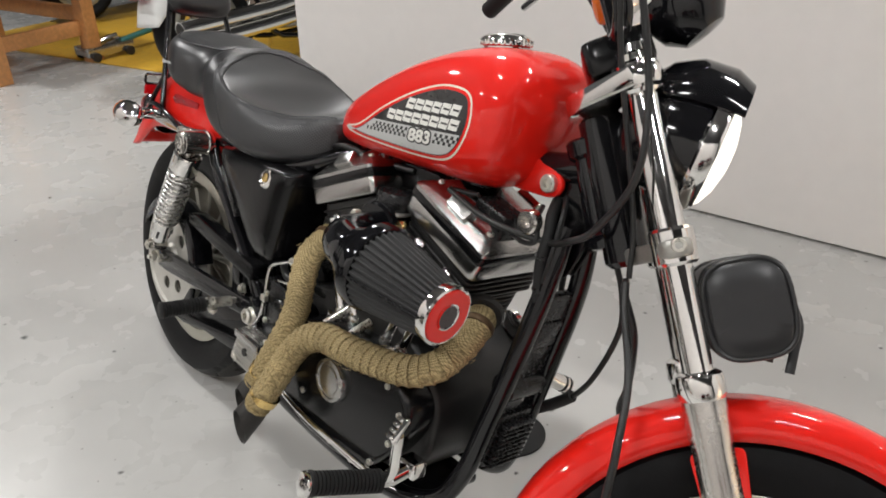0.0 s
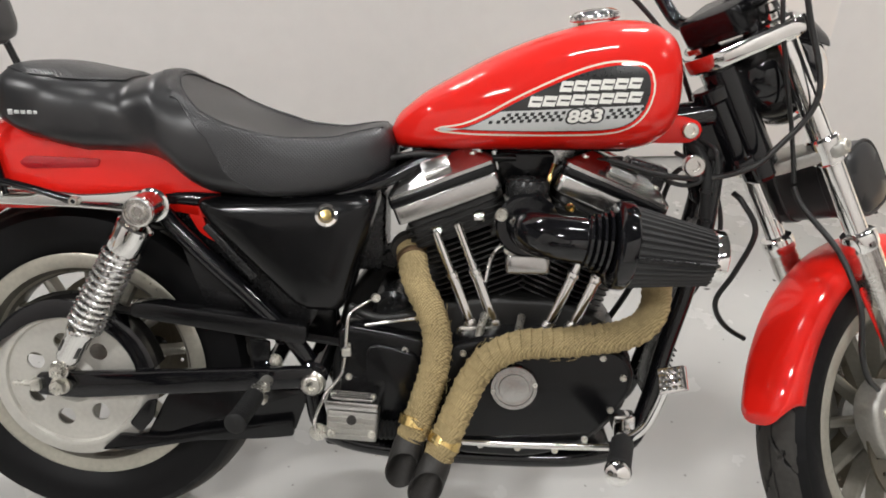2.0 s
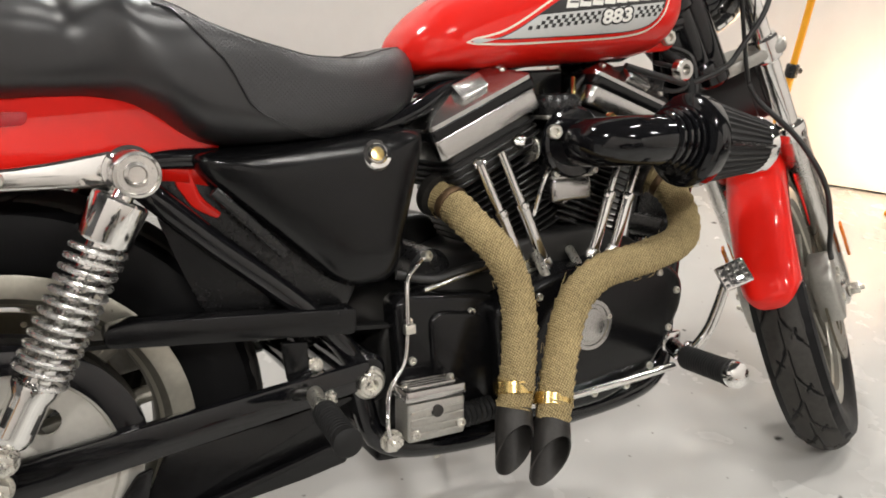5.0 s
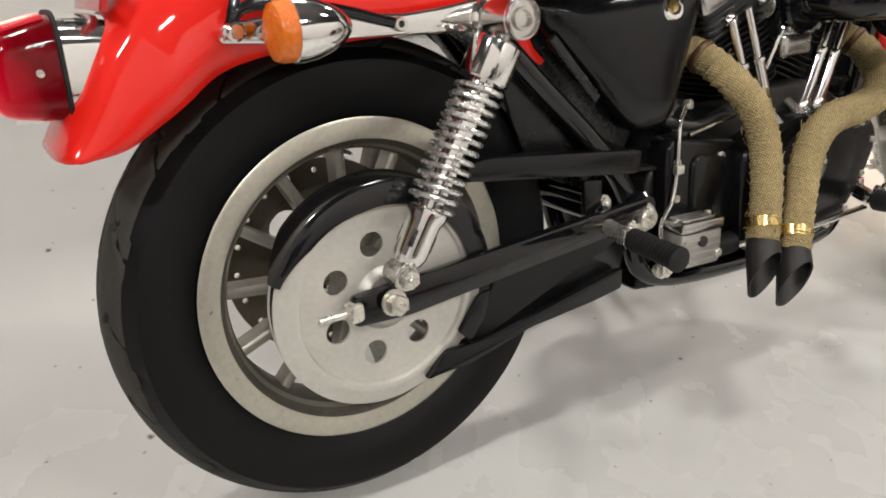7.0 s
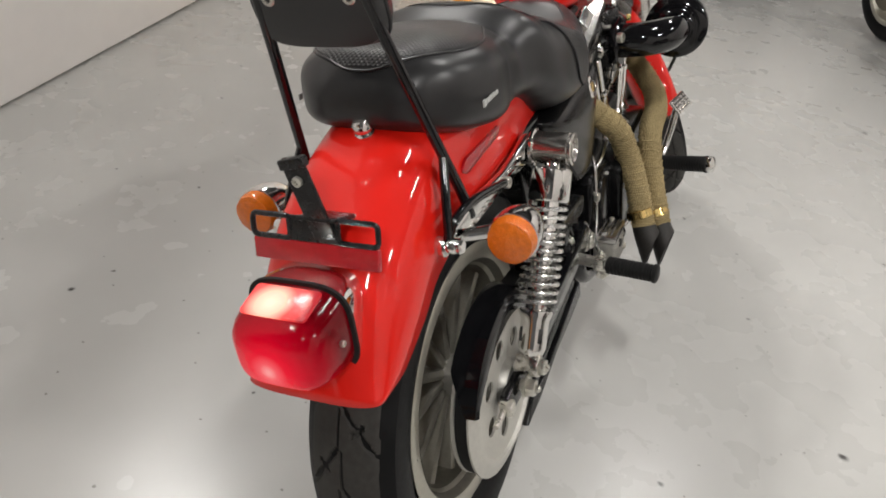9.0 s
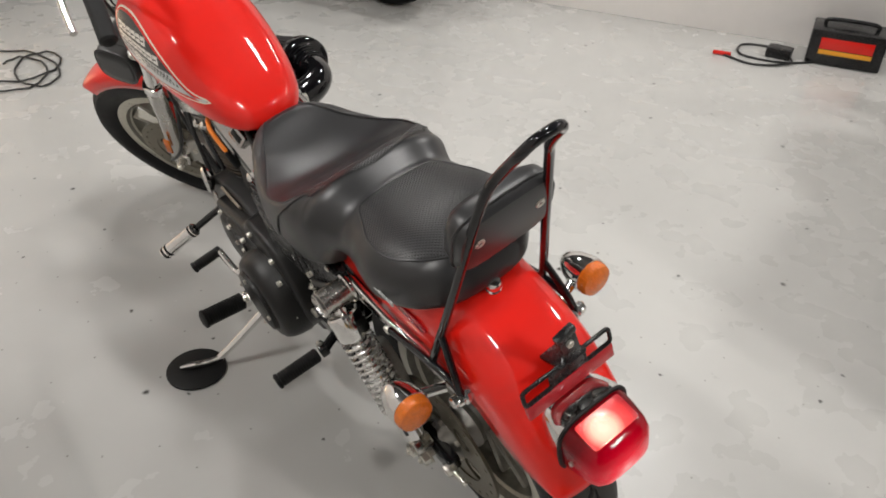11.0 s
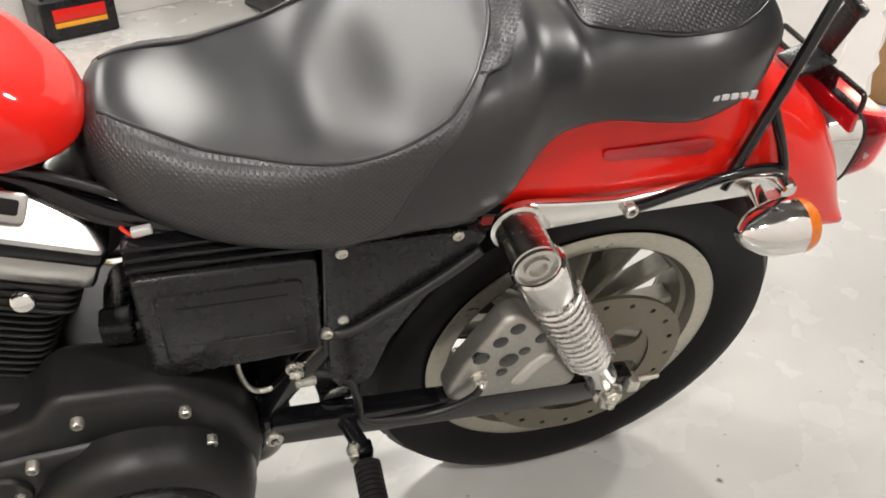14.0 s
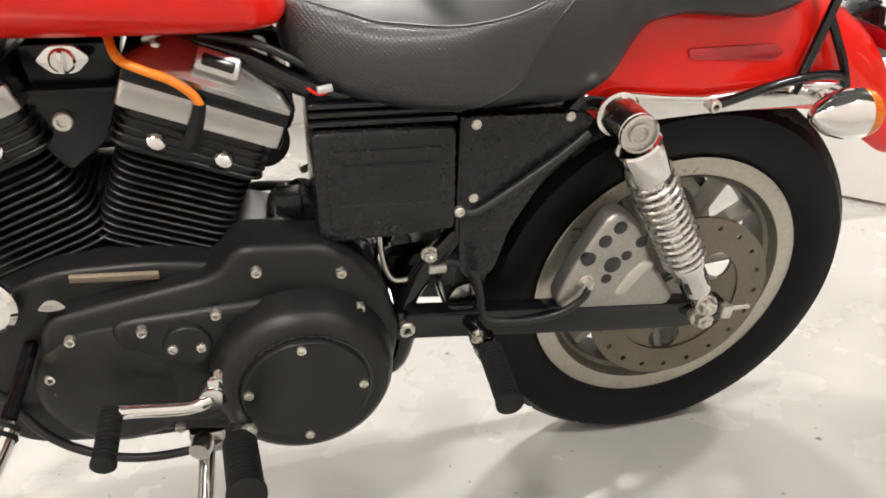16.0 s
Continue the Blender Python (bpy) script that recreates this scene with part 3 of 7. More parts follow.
part("hose_fitting", bolt((0.183, 0.131, 0.405), (0, 1, 0), 0.009, 0.012, True), BOLT, cal)
part("brake_hose", tube([(0.183, 0.142, 0.405), (0.190, 0.143, 0.385), (0.22, 0.14, 0.362), (0.27, 0.135, 0.352), (0.325, 0.13, 0.36), (0.335, 0.125, 0.40), (0.345, 0.12, 0.435), (0.375, 0.115, 0.452), (0.40, 0.11, 0.445)], 0.0055, 10), HOSE, bike, "black brake hose")
part("brake_pipe", tube([(0.40, 0.11, 0.445), (0.43, 0.105, 0.425), (0.455, 0.105, 0.43), (0.467, 0.10, 0.47), (0.465, 0.08, 0.52)], 0.0032, 8), BOLT, bike, "bare steel brake pipe")
part("hose_clip", block((0.024, 0.012, 0.012), pose(0.395, 0.118, 0.447), 0.002, 0.002), BOLT, bike)
part("hose_clip", bolt((0.405, 0.115, 0.468), (0, 1, 0), 0.009, 0.01, True), BOLT, bike)

# axle ends
for s in (-1, 1):
    part("axle_nut", bolt((-0.006, s * 0.145, 0.326), (0, s, 0), 0.014, 0.016, True), BOLT, bike, "zinc axle nut")
part("axle", rod((0, -0.15, 0.322), (0, 0.15, 0.322), 0.010), BOLT, bike)

# -- swing arm --
arm = part("swing_arm", join(
    side_plate([(0.44, 0.386), (0.44, 0.343), (0.02, 0.296), (-0.055, 0.30), (-0.055, 0.338), (0.02, 0.344)], 0.104, 0.132, 0.008, 0.004),
    side_plate([(0.44, 0.372), (0.44, 0.333), (0.02, 0.296), (-0.055, 0.30), (-0.055, 0.34), (0.02, 0.345)], -0.134, -0.118, 0.008, 0.004),
    rod((0.44, -0.13, 0.355), (0.44, 0.125, 0.355), 0.024, 24), rod((0.36, -0.12, 0.36), (0.36, 0.12, 0.36), 0.016, 20)), BLACK, bike, "gloss black box-section swing arm")
for s in (-1, 1):
    part("axle_adjuster", side_plate([(-0.064, 0.309), (-0.045, 0.311), (-0.045, 0.335), (-0.064, 0.332)], s * 0.12, s * 0.142, 0.006, 0.003), BOLT, arm, "bare metal axle adjuster")
    part("adjuster_screw", rod((-0.10, s * 0.128, 0.32), (-0.05, s * 0.128, 0.32), 0.005, 10), BOLT, arm)
part("pivot_bolt", bolt((0.437, -0.128, 0.34), (0, -1, 0), 0.017, 0.014), BOLT, arm, "large pivot bolt")
part("pivot_cover", lathe([(0.022, -0.122), (0.024, -0.129), (0.02, -0.134), (0.015, -0.134)], (0.437, 0, 0.34), (0, 1, 0), 24), BOLT, arm)
part("pivot_bolt", bolt((0.438, 0.126, 0.36), (0, 1, 0), 0.012, 0.01), BOLT, arm, "pivot bolt")
part("arm_bolt", bolt((0.368, -0.112, 0.373), (0, -1, 0), 0.010, 0.008, True), BOLT, arm)

# belt guards on the right
part("belt_guard", join(
    side_plate([(0.43, 0.446), (0.425, 0.41), (0.15, 0.447), (0.12, 0.452), (0.12, 0.475), (0.153, 0.479)], -0.128, -0.092, 0.01, 0.004),
    side_plate([(0.36, 0.41), (0.36, 0.36), (0.33, 0.36), (0.325, 0.415)], -0.118, -0.108, 0.004, 0.002)), SATIN, bike, "black upper belt guard")
guard = []
for k in range(40):
    t = k / 39
    a = math.radians(12 + 148 * t)
    c, s = math.cos(a), math.sin(a)
    lip = float(np.interp(t, (0, 0.62, 0.85, 1), (0.124, 0.124, 0.132, 0.150)))
    drop = float(np.interp(t, (0, 0.85, 1), (0.0, 0.0, 0.030)))
    guard.append([AX + V(r * c, y, r * s) for r, y in ((lip, -0.122), (0.150, -0.123), (0.157, -0.119), (0.159, -0.075 - drop), (0.155, -0.074 - drop), (0.153, -0.117), (0.149, -0.120), (lip, -0.119))])
part("pulley_guard", rings(guard), BLACK, bike, "gloss black curved pulley guard")
part("lower_belt_guard", join(
    side_plate([(0.045, 0.19), (0.115, 0.192), (0.225, 0.216), (0.34, 0.224), (0.40, 0.232), (0.40, 0.265), (0.16, 0.222), (0.08, 0.222)], -0.124, -0.112, 0.006, 0.003),
    side_plate([(0.12, 0.225), (0.145, 0.255), (0.155, 0.294), (0.135, 0.29), (0.10, 0.245)], -0.122, -0.114, 0.006, 0.003),
    side_plate([(0.12, 0.205), (0.40, 0.236), (0.43, 0.32), (0.17, 0.300)], -0.110, -0.102, 0.006, 0.003)), SATIN, bike, "black lower belt guard")

# -- shock absorbers --
for s in (-1, 1):
    top, bot = V(0.171, s * 0.152, 0.651), V(0.004, s * 0.150, 0.362)
    d = (bot - top).normalized()
    m = at(top, d, (0, 1, 0))
    L = (bot - top).length
    shock = part("shock_absorber", lathe([(0.016, 0.06), (0.0165, 0.07), (0.0165, L - 0.075), (0.015, L - 0.07)], top, d, 24), CHROME, bike, "chrome coil-over shock absorber")
    part("upper_cover", lathe([(0.010, 0.010), (0.012, 0.030), (0.0285, 0.031), (0.031, 0.034), (0.0315, 0.078), (0.029, 0.082), (0.02, 0.082)], top, d, 32), CHROME, shock, "chrome top cover")
    part("lower_cover", lathe([(0.02, L - 0.088), (0.0255, L - 0.086), (0.026, L - 0.08), (0.022, L - 0.07), (0.0215, L - 0.028), (0.018, L - 0.018), (0.012, L - 0.012)], top, d, 32), CHROME, shock, "chrome lower sleeve")
    coil = [m @ V(0.0285 * math.cos(a), 0.0285 * math.sin(a), 0.085 + (L - 0.175) * k / 260) for k in range(261) for a in (math.tau * 12.5 * k / 260,)]
    part("spring", sweep(coil, 0.0033, 8), SPRING, shock, "chrome coil spring")
    for k in range(4):
        w = math.tau * (k + 0.5) / 4
        part("slot", block((0.0065, 0.002, 0.022), m @ pose(0.0216 * math.cos(w), 0.0216 * math.sin(w), L - 0.048, 0, 0, math.degrees(w) + 90), 0.002, 0.0006), INK, shock, "dark slot in the sleeve")
    part("upper_eye", lathe([(0.022, -0.03), (0.025, -0.027), (0.025, 0.024), (0.022, 0.027)], top, (0, s, 0), 28), WORN, shock)
    part("upper_bolt", join(lathe([(0.0245, 0.026), (0.0245, 0.030), (0.0215, 0.0315), (0.0200, 0.0245), (0.0145, 0.0245), (0.0135, 0.0310), (0.0100, 0.0318), (0.0085, 0.0265), (0.0002, 0.0265)], top, (0, s, 0), 28)), WORN, shock)
    part("lower_eye", lathe([(0.014, -0.022), (0.017, -0.018), (0.017, 0.014), (0.014, 0.017)], bot, (0, s, 0), 24), WORN, shock)
    part("lower_bolt", bolt(bot + V(0, s * 0.016, 0), (0, s, 0), 0.0125, 0.010, True), BOLT, shock)

# -- rear fender, struts --
FEND = [((0.30, 0.785), (0.27, 0.62), 0.088), ((0.20, 0.80), (0.20, 0.635), 0.094), ((0.10, 0.803), (0.09, 0.638), 0.097), ((0.0, 0.80), (0.0, 0.638), 0.098), ((-0.06, 0.793), (-0.045, 0.634), 0.098), ((-0.112, 0.778), (-0.09, 0.633), 0.098), ((-0.17, 0.752), (-0.135, 0.627), 0.098), ((-0.225, 0.715), (-0.172, 0.615), 0.098), ((-0.268, 0.668), (-0.206, 0.590), 0.097), ((-0.298, 0.622), (-0.236, 0.571), 0.095), ((-0.318, 0.582), (-0.272, 0.551), 0.092), ((-0.336, 0.543), (-0.316, 0.543), 0.088)]


def fender_mesh(rows, n=28, box=0.62, skirt=0.0):
    cs, es = smooth_path([(a[0], 0, a[1]) for a, _, _ in rows], 4), smooth_path([(b[0], 0, b[1]) for _, b, _ in rows], 4)
    hw = smooth_path([(w, 0, 0) for *_, w in rows], 4)
    out = []
    for c, e, w in zip(cs, es, hw):
        row = []
        for k in range(n + 1):
            th = math.pi * k / n
            f = abs(math.sin(th)) ** box
            y = w.x * math.copysign(abs(math.cos(th)) ** box, math.cos(th))
            row.append(V(e.x + (c.x - e.x) * f, y, e.z + (c.z - e.z) * f))
        out.append(row)
    return rings(out, closed=False)


fend = part("rear_fender", fender_mesh(FEND), RED, bike, "glossy red rear fender")
thick(fend, 0.003)
for s in (-1, 1):
    part("recess_panel", side_plate([(0.075, 0.708), (0.08, 0.722), (-0.045, 0.724), (-0.06, 0.712), (-0.045, 0.702)], s * 0.0965, s * 0.101, 0.006, 0.001), REFLECT, fend, "dark red side marker strip")
    strut = part("fender_strut", join(side_plate([(0.185, 0.668), (0.16, 0.676), (0.10, 0.668), (0.05, 0.664), (-0.04, 0.672), (-0.10, 0.674), (-0.165, 0.668), (-0.17, 0.648), (-0.10, 0.642), (0.04, 0.640), (0.13, 0.635), (0.175, 0.632), (0.196, 0.645)], s * 0.104, s * 0.117, 0.012, 0.004, 3)), CHROME, bike, "polished chrome fender strut")
    part("strut_boss", lathe([(0.024, 0.115), (0.029, 0.119), (0.029, 0.123), (0.021, 0.127)] if s > 0 else [(0.021, -0.127), (0.029, -0.123), (0.029, -0.119), (0.024, -0.115)], (0.171, 0, 0.651), (0, 1, 0), 32), CHROME, strut)
    part("strut_nut", bolt((0.039, s * 0.118, 0.653), (0, s, 0), 0.0085, 0.009), BOLT, strut)
    part("strut_spacer", rod((-0.155, s * 0.098, 0.66), (-0.155, s * 0.135, 0.66), 0.010, 18), CHROME, strut)
    part("strut_nut", bolt((-0.155, s * 0.088, 0.661), (0, -s, 0), 0.012, 0.014, True), CHROME, strut)
part("fender_nut", lathe([(0.013, -0.004), (0.013, 0.006), (0.010, 0.008), (0.0125, 0.011), (0.0125, 0.02), (0.009, 0.025), (0.0003, 0.026)], (-0.112, 0, 0.778), (-0.35, 0, 1), 20), CHROME, fend, "chrome seat thumb nut")

# -- indicators --
def indicator(place, ahead, name="indicator", label="chrome bullet indicator with amber lens", arm_to=None):
    m = Vector(place)
    a = Vector(ahead).normalized()
    body = part(name, lathe([(0.0005, 0.062), (0.008, 0.060), (0.017, 0.051), (0.0255, 0.036), (0.031, 0.018), (0.0325, 0.004), (0.0325, -0.004), (0.030, -0.005)], m, a, 32), CHROME, bike, label)
    part("lens", lathe([(0.0305, -0.003), (0.0305, -0.014), (0.028, -0.021), (0.018, -0.0255), (0.0004, -0.027)], m, a, 32), AMBER, body, "ribbed amber lens")
    if arm_to:
        part("stalk", tube([m + a * 0.02, (m + a * 0.02) * 0.5 + Vector(arm_to) * 0.5, arm_to], 0.009, 12, 4), CHROME, body, "chrome stalk")
    return body


for s in (-1, 1):
    indicator((-0.115, s * 0.186, 0.66), (1, 0, 0.0), arm_to=(-0.12, s * 0.12, 0.655))

# -- tail lamp --
def lamp_ring(x, cz, hy, hz, n=40, p=0.55):
    return [V(x, hy * math.copysign(abs(math.cos(a)) ** p, math.cos(a)), cz + hz * math.copysign(abs(math.sin(a)) ** p, math.sin(a))) for a in (math.tau * k / n for k in range(n))]


tail = part("tail_lamp", rings([lamp_ring(-0.262, 0.632, 0.058, 0.05), lamp_ring(-0.300, 0.632, 0.066, 0.056), lamp_ring(-0.309, 0.632, 0.067, 0.057), lamp_ring(-0.312, 0.632, 0.063, 0.054)]), CHROME, bike, "red tail lamp in a chrome base, lit")
part("gasket", rings([lamp_ring(-0.308, 0.632, 0.064, 0.055), lamp_ring(-0.309, 0.632, 0.068, 0.058), lamp_ring(-0.313, 0.632, 0.068, 0.058), lamp_ring(-0.314, 0.632, 0.06, 0.05)]), RUBBER, tail)
part("lens", rings([lamp_ring(-0.312, 0.632, 0.063, 0.054), lamp_ring(-0.335, 0.6305, 0.0615, 0.0505), lamp_ring(-0.358, 0.629, 0.058, 0.045), lamp_ring(-0.370, 0.628, 0.053, 0.040), lamp_ring(-0.378, 0.627, 0.043, 0.031), lamp_ring(-0.382, 0.627, 0.02, 0.014)]), TAILRED, tail, "glowing red faceted lens")
part("number_window", block((0.044, 0.084, 0.005), pose(-0.340, 0, 0.6795, 0, -13, 0), 0.006, 0.002), TAILCLEAR, tail, "clear top window of the tail lamp")
for y in (-0.04, 0.04):
    part("lens_screw", bolt((-0.333, y * 1.57, 0.632), (0, math.copysign(1, y), 0), 0.004, 0.003), BOLT, tail)

# -- number plate bracket (empty) with its red reflector --
hold = part("plate_bracket", join(
    block((0.004, 0.070, 0.030), pose(-0.262, -0.004, 0.727, 0, 12, 0), 0.004, 0.0015),
    block((0.005, 0.03, 0.10), pose(-0.266, -0.010, 0.764, -12, -3, 0), 0.004, 0.002),
    block((0.05, 0.05, 0.006), pose(-0.245, -0.012, 0.735, 0, 20, 0), 0.004, 0.002),
    block((0.012, 0.034, 0.012), pose(-0.267, 0.0, 0.810, -12, 0, 0), 0.003, 0.002),
    ), PLASTIC, bike, "empty black number plate bracket")
for e in (-1, 1):
    part("end_loop", sweep([pose(-0.262, -0.004, 0.727, 0, 12, 0) @ V(0, y, z) for y, z in rounded([(e * 0.030, -0.013), (e * 0.082, -0.013), (e * 0.082, 0.013), (e * 0.030, 0.013)], 0.007)], 0.0034, 8, loop=True), PLASTIC, hold, "open loop of the bracket")
part("reflector", block((0.008, 0.165, 0.026), pose(-0.266, -0.004, 0.699, 0, 12, 0), 0.003, 0.002), REFLECT, hold, "long red reflector strip")
part("bracket_bolt", bolt((-0.270, -0.004, 0.790), (-1, 0, 0), 0.006, 0.005), BOLT, hold)

# -- sissy bar with back pad --
half = [(-0.078, 0.114, 0.66), (-0.091, 0.110, 0.70), (-0.125, 0.093, 0.80), (-0.158, 0.076, 0.90), (-0.191, 0.060, 1.00), (-0.213, 0.048, 1.06), (-0.226, 0.039, 1.085), (-0.244, 0.033, 1.11), (-0.260, 0.030, 1.13)]
loop_top = [(-0.270, 0.018, 1.145), (-0.273, 0.0, 1.149), (-0.270, -0.018, 1.145)]
sissy = part("sissy_bar", tube(half + loop_top + [(x, -y, z) for x, y, z in reversed(half)], 0.0068, 14, 5), BLACK, bike, "gloss black steel sissy bar")
for s in (-1, 1):
    part("side_stay", tube([(-0.158, s * 0.115, 0.662), (-0.14, s * 0.117, 0.682), (-0.09, s * 0.119, 0.684), (-0.03, s * 0.12, 0.672), (0.02, s * 0.12, 0.658), (0.045, s * 0.12, 0.652)], 0.0065, 12, 5), BLACK, sissy, "bent black stay")
    part("stay_rod", tube([(-0.112, s * 0.101, 0.755), (-0.142, s * 0.112, 0.70), (-0.157, s * 0.118, 0.66)], 0.006, 10, 4), BLACK, sissy)
    part("mount_bolt", bolt((-0.16, s * 0.12, 0.66), (0, s, 0), 0.008, 0.008), CHROME, sissy)
PADM = Matrix.Translation((-0.156, 0.0, 0.957)) @ basis((-0.962, 0, -0.272), (0.272, 0, 0.962))


def pad_ring(h, hy, hz, n=44, p=0.5):
    return [PADM @ V(hz * math.copysign(abs(math.sin(a)) ** p, math.sin(a)), hy * math.copysign(abs(math.cos(a)) ** p, math.cos(a)), h) for a in (math.tau * k / n for k in range(n))]


pad = part("back_pad", rings([pad_ring(-0.026, 0.045, 0.03), pad_ring(-0.023, 0.064, 0.040), pad_ring(-0.012, 0.077, 0.050), pad_ring(0.004, 0.081, 0.053), pad_ring(0.014, 0.081, 0.053), pad_ring(0.022, 0.077, 0.050), pad_ring(0.025, 0.06, 0.035)]), VINYL, sissy, "black padded back rest")
part("piping", sweep(pad_ring(0.008, 0.0818, 0.0538), 0.0022, 8, loop=True), VINYL, pad)
for y in (-0.05, 0.05):
    part("pad_bolt", bolt(PADM @ V(0.01, y, 0.022), PADM.to_3x3() @ V(0, 0, 1), 0.008, 0.005), BOLT, pad)

# -- seat --
S_TOP = soft_interp([(-0.120, 0.818), (-0.112, 0.842), (-0.095, 0.862), (-0.07, 0.875), (-0.01, 0.877), (0.069, 0.866), (0.105, 0.861), (0.126, 0.853), (0.150, 0.860), (0.17, 0.867), (0.188, 0.867), (0.219, 0.847), (0.268, 0.820), (0.317, 0.794), (0.367, 0.777), (0.42, 0.770), (0.467, 0.770), (0.517, 0.780), (0.545, 0.785), (0.562, 0.778), (0.572, 0.760)])
S_BOT = soft_interp([(-0.120, 0.798), (-0.10, 0.780), (-0.06, 0.762), (-0.02, 0.750), (0.02, 0.744), (0.113, 0.741), (0.165, 0.732), (0.205, 0.706), (0.24, 0.678), (0.275, 0.664), (0.344, 0.658), (0.42, 0.660), (0.486, 0.668), (0.54, 0.685), (0.562, 0.70), (0.572, 0.725)])
S_W = soft_interp([(-0.120, 0.04), (-0.112, 0.064), (-0.095, 0.088), (-0.06, 0.117), (0.0, 0.135), (0.05, 0.131), (0.09, 0.122), (0.13, 0.121), (0.165, 0.132), (0.20, 0.149), (0.24, 0.158), (0.30, 0.158), (0.37, 0.153), (0.43, 0.140), (0.48, 0.122), (0.525, 0.098), (0.555, 0.070), (0.572, 0.045)])
S_LIFT = soft_interp([(-0.12, 0.0), (0.0, 0.010), (0.06, 0.017), (0.1, 0.019), (0.15, 0.014), (0.175, -0.010), (0.195, -0.030), (0.215, -0.029), (0.245, -0.018), (0.28, -0.006), (0.32, 0.0), (0.58, 0.0)])  # the left skirt hangs lower behind the rider
S_ROUND = soft_interp([(-0.12, 0.62), (0.0, 0.66), (0.06, 0.78), (0.11, 0.86), (0.15, 0.80), (0.20, 0.64), (0.26, 0.62), (0.572, 0.62)])  # how far the shoulders drop at the waist
RIM_Y = soft_interp([(0.196, 0.0), (0.203, 0.035), (0.215, 0.072), (0.24, 0.116), (0.27, 0.141), (0.31, 0.148), (0.35, 0.144), (0.39, 0.128), (0.43, 0.109), (0.47, 0.090), (0.50, 0.075), (0.53, 0.058), (0.55, 0.042)])  # the rider's dish: half its width,
RIM_Z = soft_interp([(0.126, 0.853), (0.15, 0.860), (0.17, 0.867), (0.185, 0.867), (0.203, 0.858), (0.215, 0.846), (0.24, 0.829), (0.27, 0.808), (0.31, 0.791), (0.35, 0.779), (0.39, 0.770), (0.43, 0.768), (0.47, 0.768), (0.50, 0.774), (0.545, 0.785)])  # the height of its rim,
HOLLOW = soft_interp([(0.18, 0.0), (0.205, 0.004), (0.25, 0.008), (0.29, 0.010), (0.33, 0.018), (0.37, 0.024), (0.42, 0.018), (0.47, 0.010), (0.50, 0.006), (0.53, 0.002), (0.58, 0.0)])  # and how deep it is
BOWL = soft_interp([(-0.12, 0.0), (0.15, 0.0), (0.17, 0.10), (0.19, 0.40), (0.21, 0.75), (0.23, 0.96), (0.25, 1.0), (0.49, 1.0), (0.52, 0.75), (0.545, 0.3), (0.565, 0.0), (0.58, 0.0)])
RIM_A = math.radians(22.5)


def on_seat(x, y, lift=0.0015):
    """The seat's upper surface over (x, y): a soft crown, or a dish with a rim."""
    zt, zb, w = S_TOP(x), S_BOT(x), S_W(x)
    zs, y0 = zb + (zt - zb) * 0.42, min(abs(y), w)
    z = zs + (zt - zs) * math.sqrt(max(0.0, 1 - (y0 / w) ** 2.78)) ** S_ROUND(x)
    k = min(1.0, max(0.0, BOWL(x)))
    yr, zr, zc = RIM_Y(x), RIM_Z(x), zt - HOLLOW(x)
    if y0 > yr:
        z1 = zs + (zr - zs) * math.sin(math.sqrt((w - y0) / (w - yr)) * math.pi / 2) ** 0.85
    else:
        z1 = zc + (zr - zc) * (y0 / max(yr, 1e-4)) ** 2.2
    return V(x, y, z + (z1 - z) * k + lift)


def seat_side(x, a):
    """How far out the upper face lies at the angle a up from the side; rows keep to the dish's rim."""
    w, yr = S_W(x), max(RIM_Y(x), 0.05)
    y = w * math.cos(a) ** 0.72
    y1 = w - (w - yr) * (a / RIM_A) ** 2 if a < RIM_A else yr * (math.pi / 2 - a) / (math.pi / 2 - RIM_A)
    k = min(1.0, max(0.0, (x - 0.20) / 0.03))
    return y + (y1 - y) * k


def seat_row(x, n=96, grow=0.0):
    """A cross-section of the cushion: crown or dish above, full sides, tucked in below."""
    zt, zb, w = S_TOP(x), S_BOT(x), S_W(x) + grow
    zs = zb + (zt - zb) * 0.42
    row = []
    for i in range(n):
        a = math.tau * i / n
        c, s = math.cos(a), math.sin(a)
        if 2 * i <= n:
            y = math.copysign(seat_side(x, min(a, max(0.0, math.pi - a))), c)
            z = on_seat(x, y, grow * s).z
            y += math.copysign(grow * abs(c), c)
        else:
            full = min(1.0, max(0.0, ((0.27 if c > 0 else 0.19) - x) / 0.08))
            lift = S_LIFT(x) * min(1.0, c * 3) if c > 0 else -0.012 * min(1.0, -c * 3) * float(np.interp(x, (0.0, 0.06, 0.16, 0.21), (0, 1, 1, 0)))
            z = zs - (zs - zb - lift + grow) * (-s) ** (0.7 - 0.25 * full)
            y = w * math.copysign(abs(c) ** (0.72 - 0.27 * full), c) * (1 - 0.08 * (-s) ** 2)
        row.append(V(x, y, z))
    return row


xs = list(np.concatenate([np.linspace(-0.12, -0.09, 7), np.linspace(-0.08, 0.53, 92), np.linspace(0.54, 0.572, 8)]))
seat = part("seat", rings([seat_row(x) for x in xs]), VINYL, bike, "black vinyl two-up seat with a stepped pillion", 60)


def patch(inside, x0, x1, lift, nx=60, ny=44):
    """A panel of cover lying on the seat where inside(x) gives its half width as a share of the seat's."""
    rows = []
    for i in range(nx + 1):
        x = x0 + (x1 - x0) * i / nx
        h = S_W(x) * inside((x - x0) / (x1 - x0))
        rows.append([on_seat(x, h * (2 * k / ny - 1), lift) for k in range(ny + 1)])
    return rings(rows, closed=False)


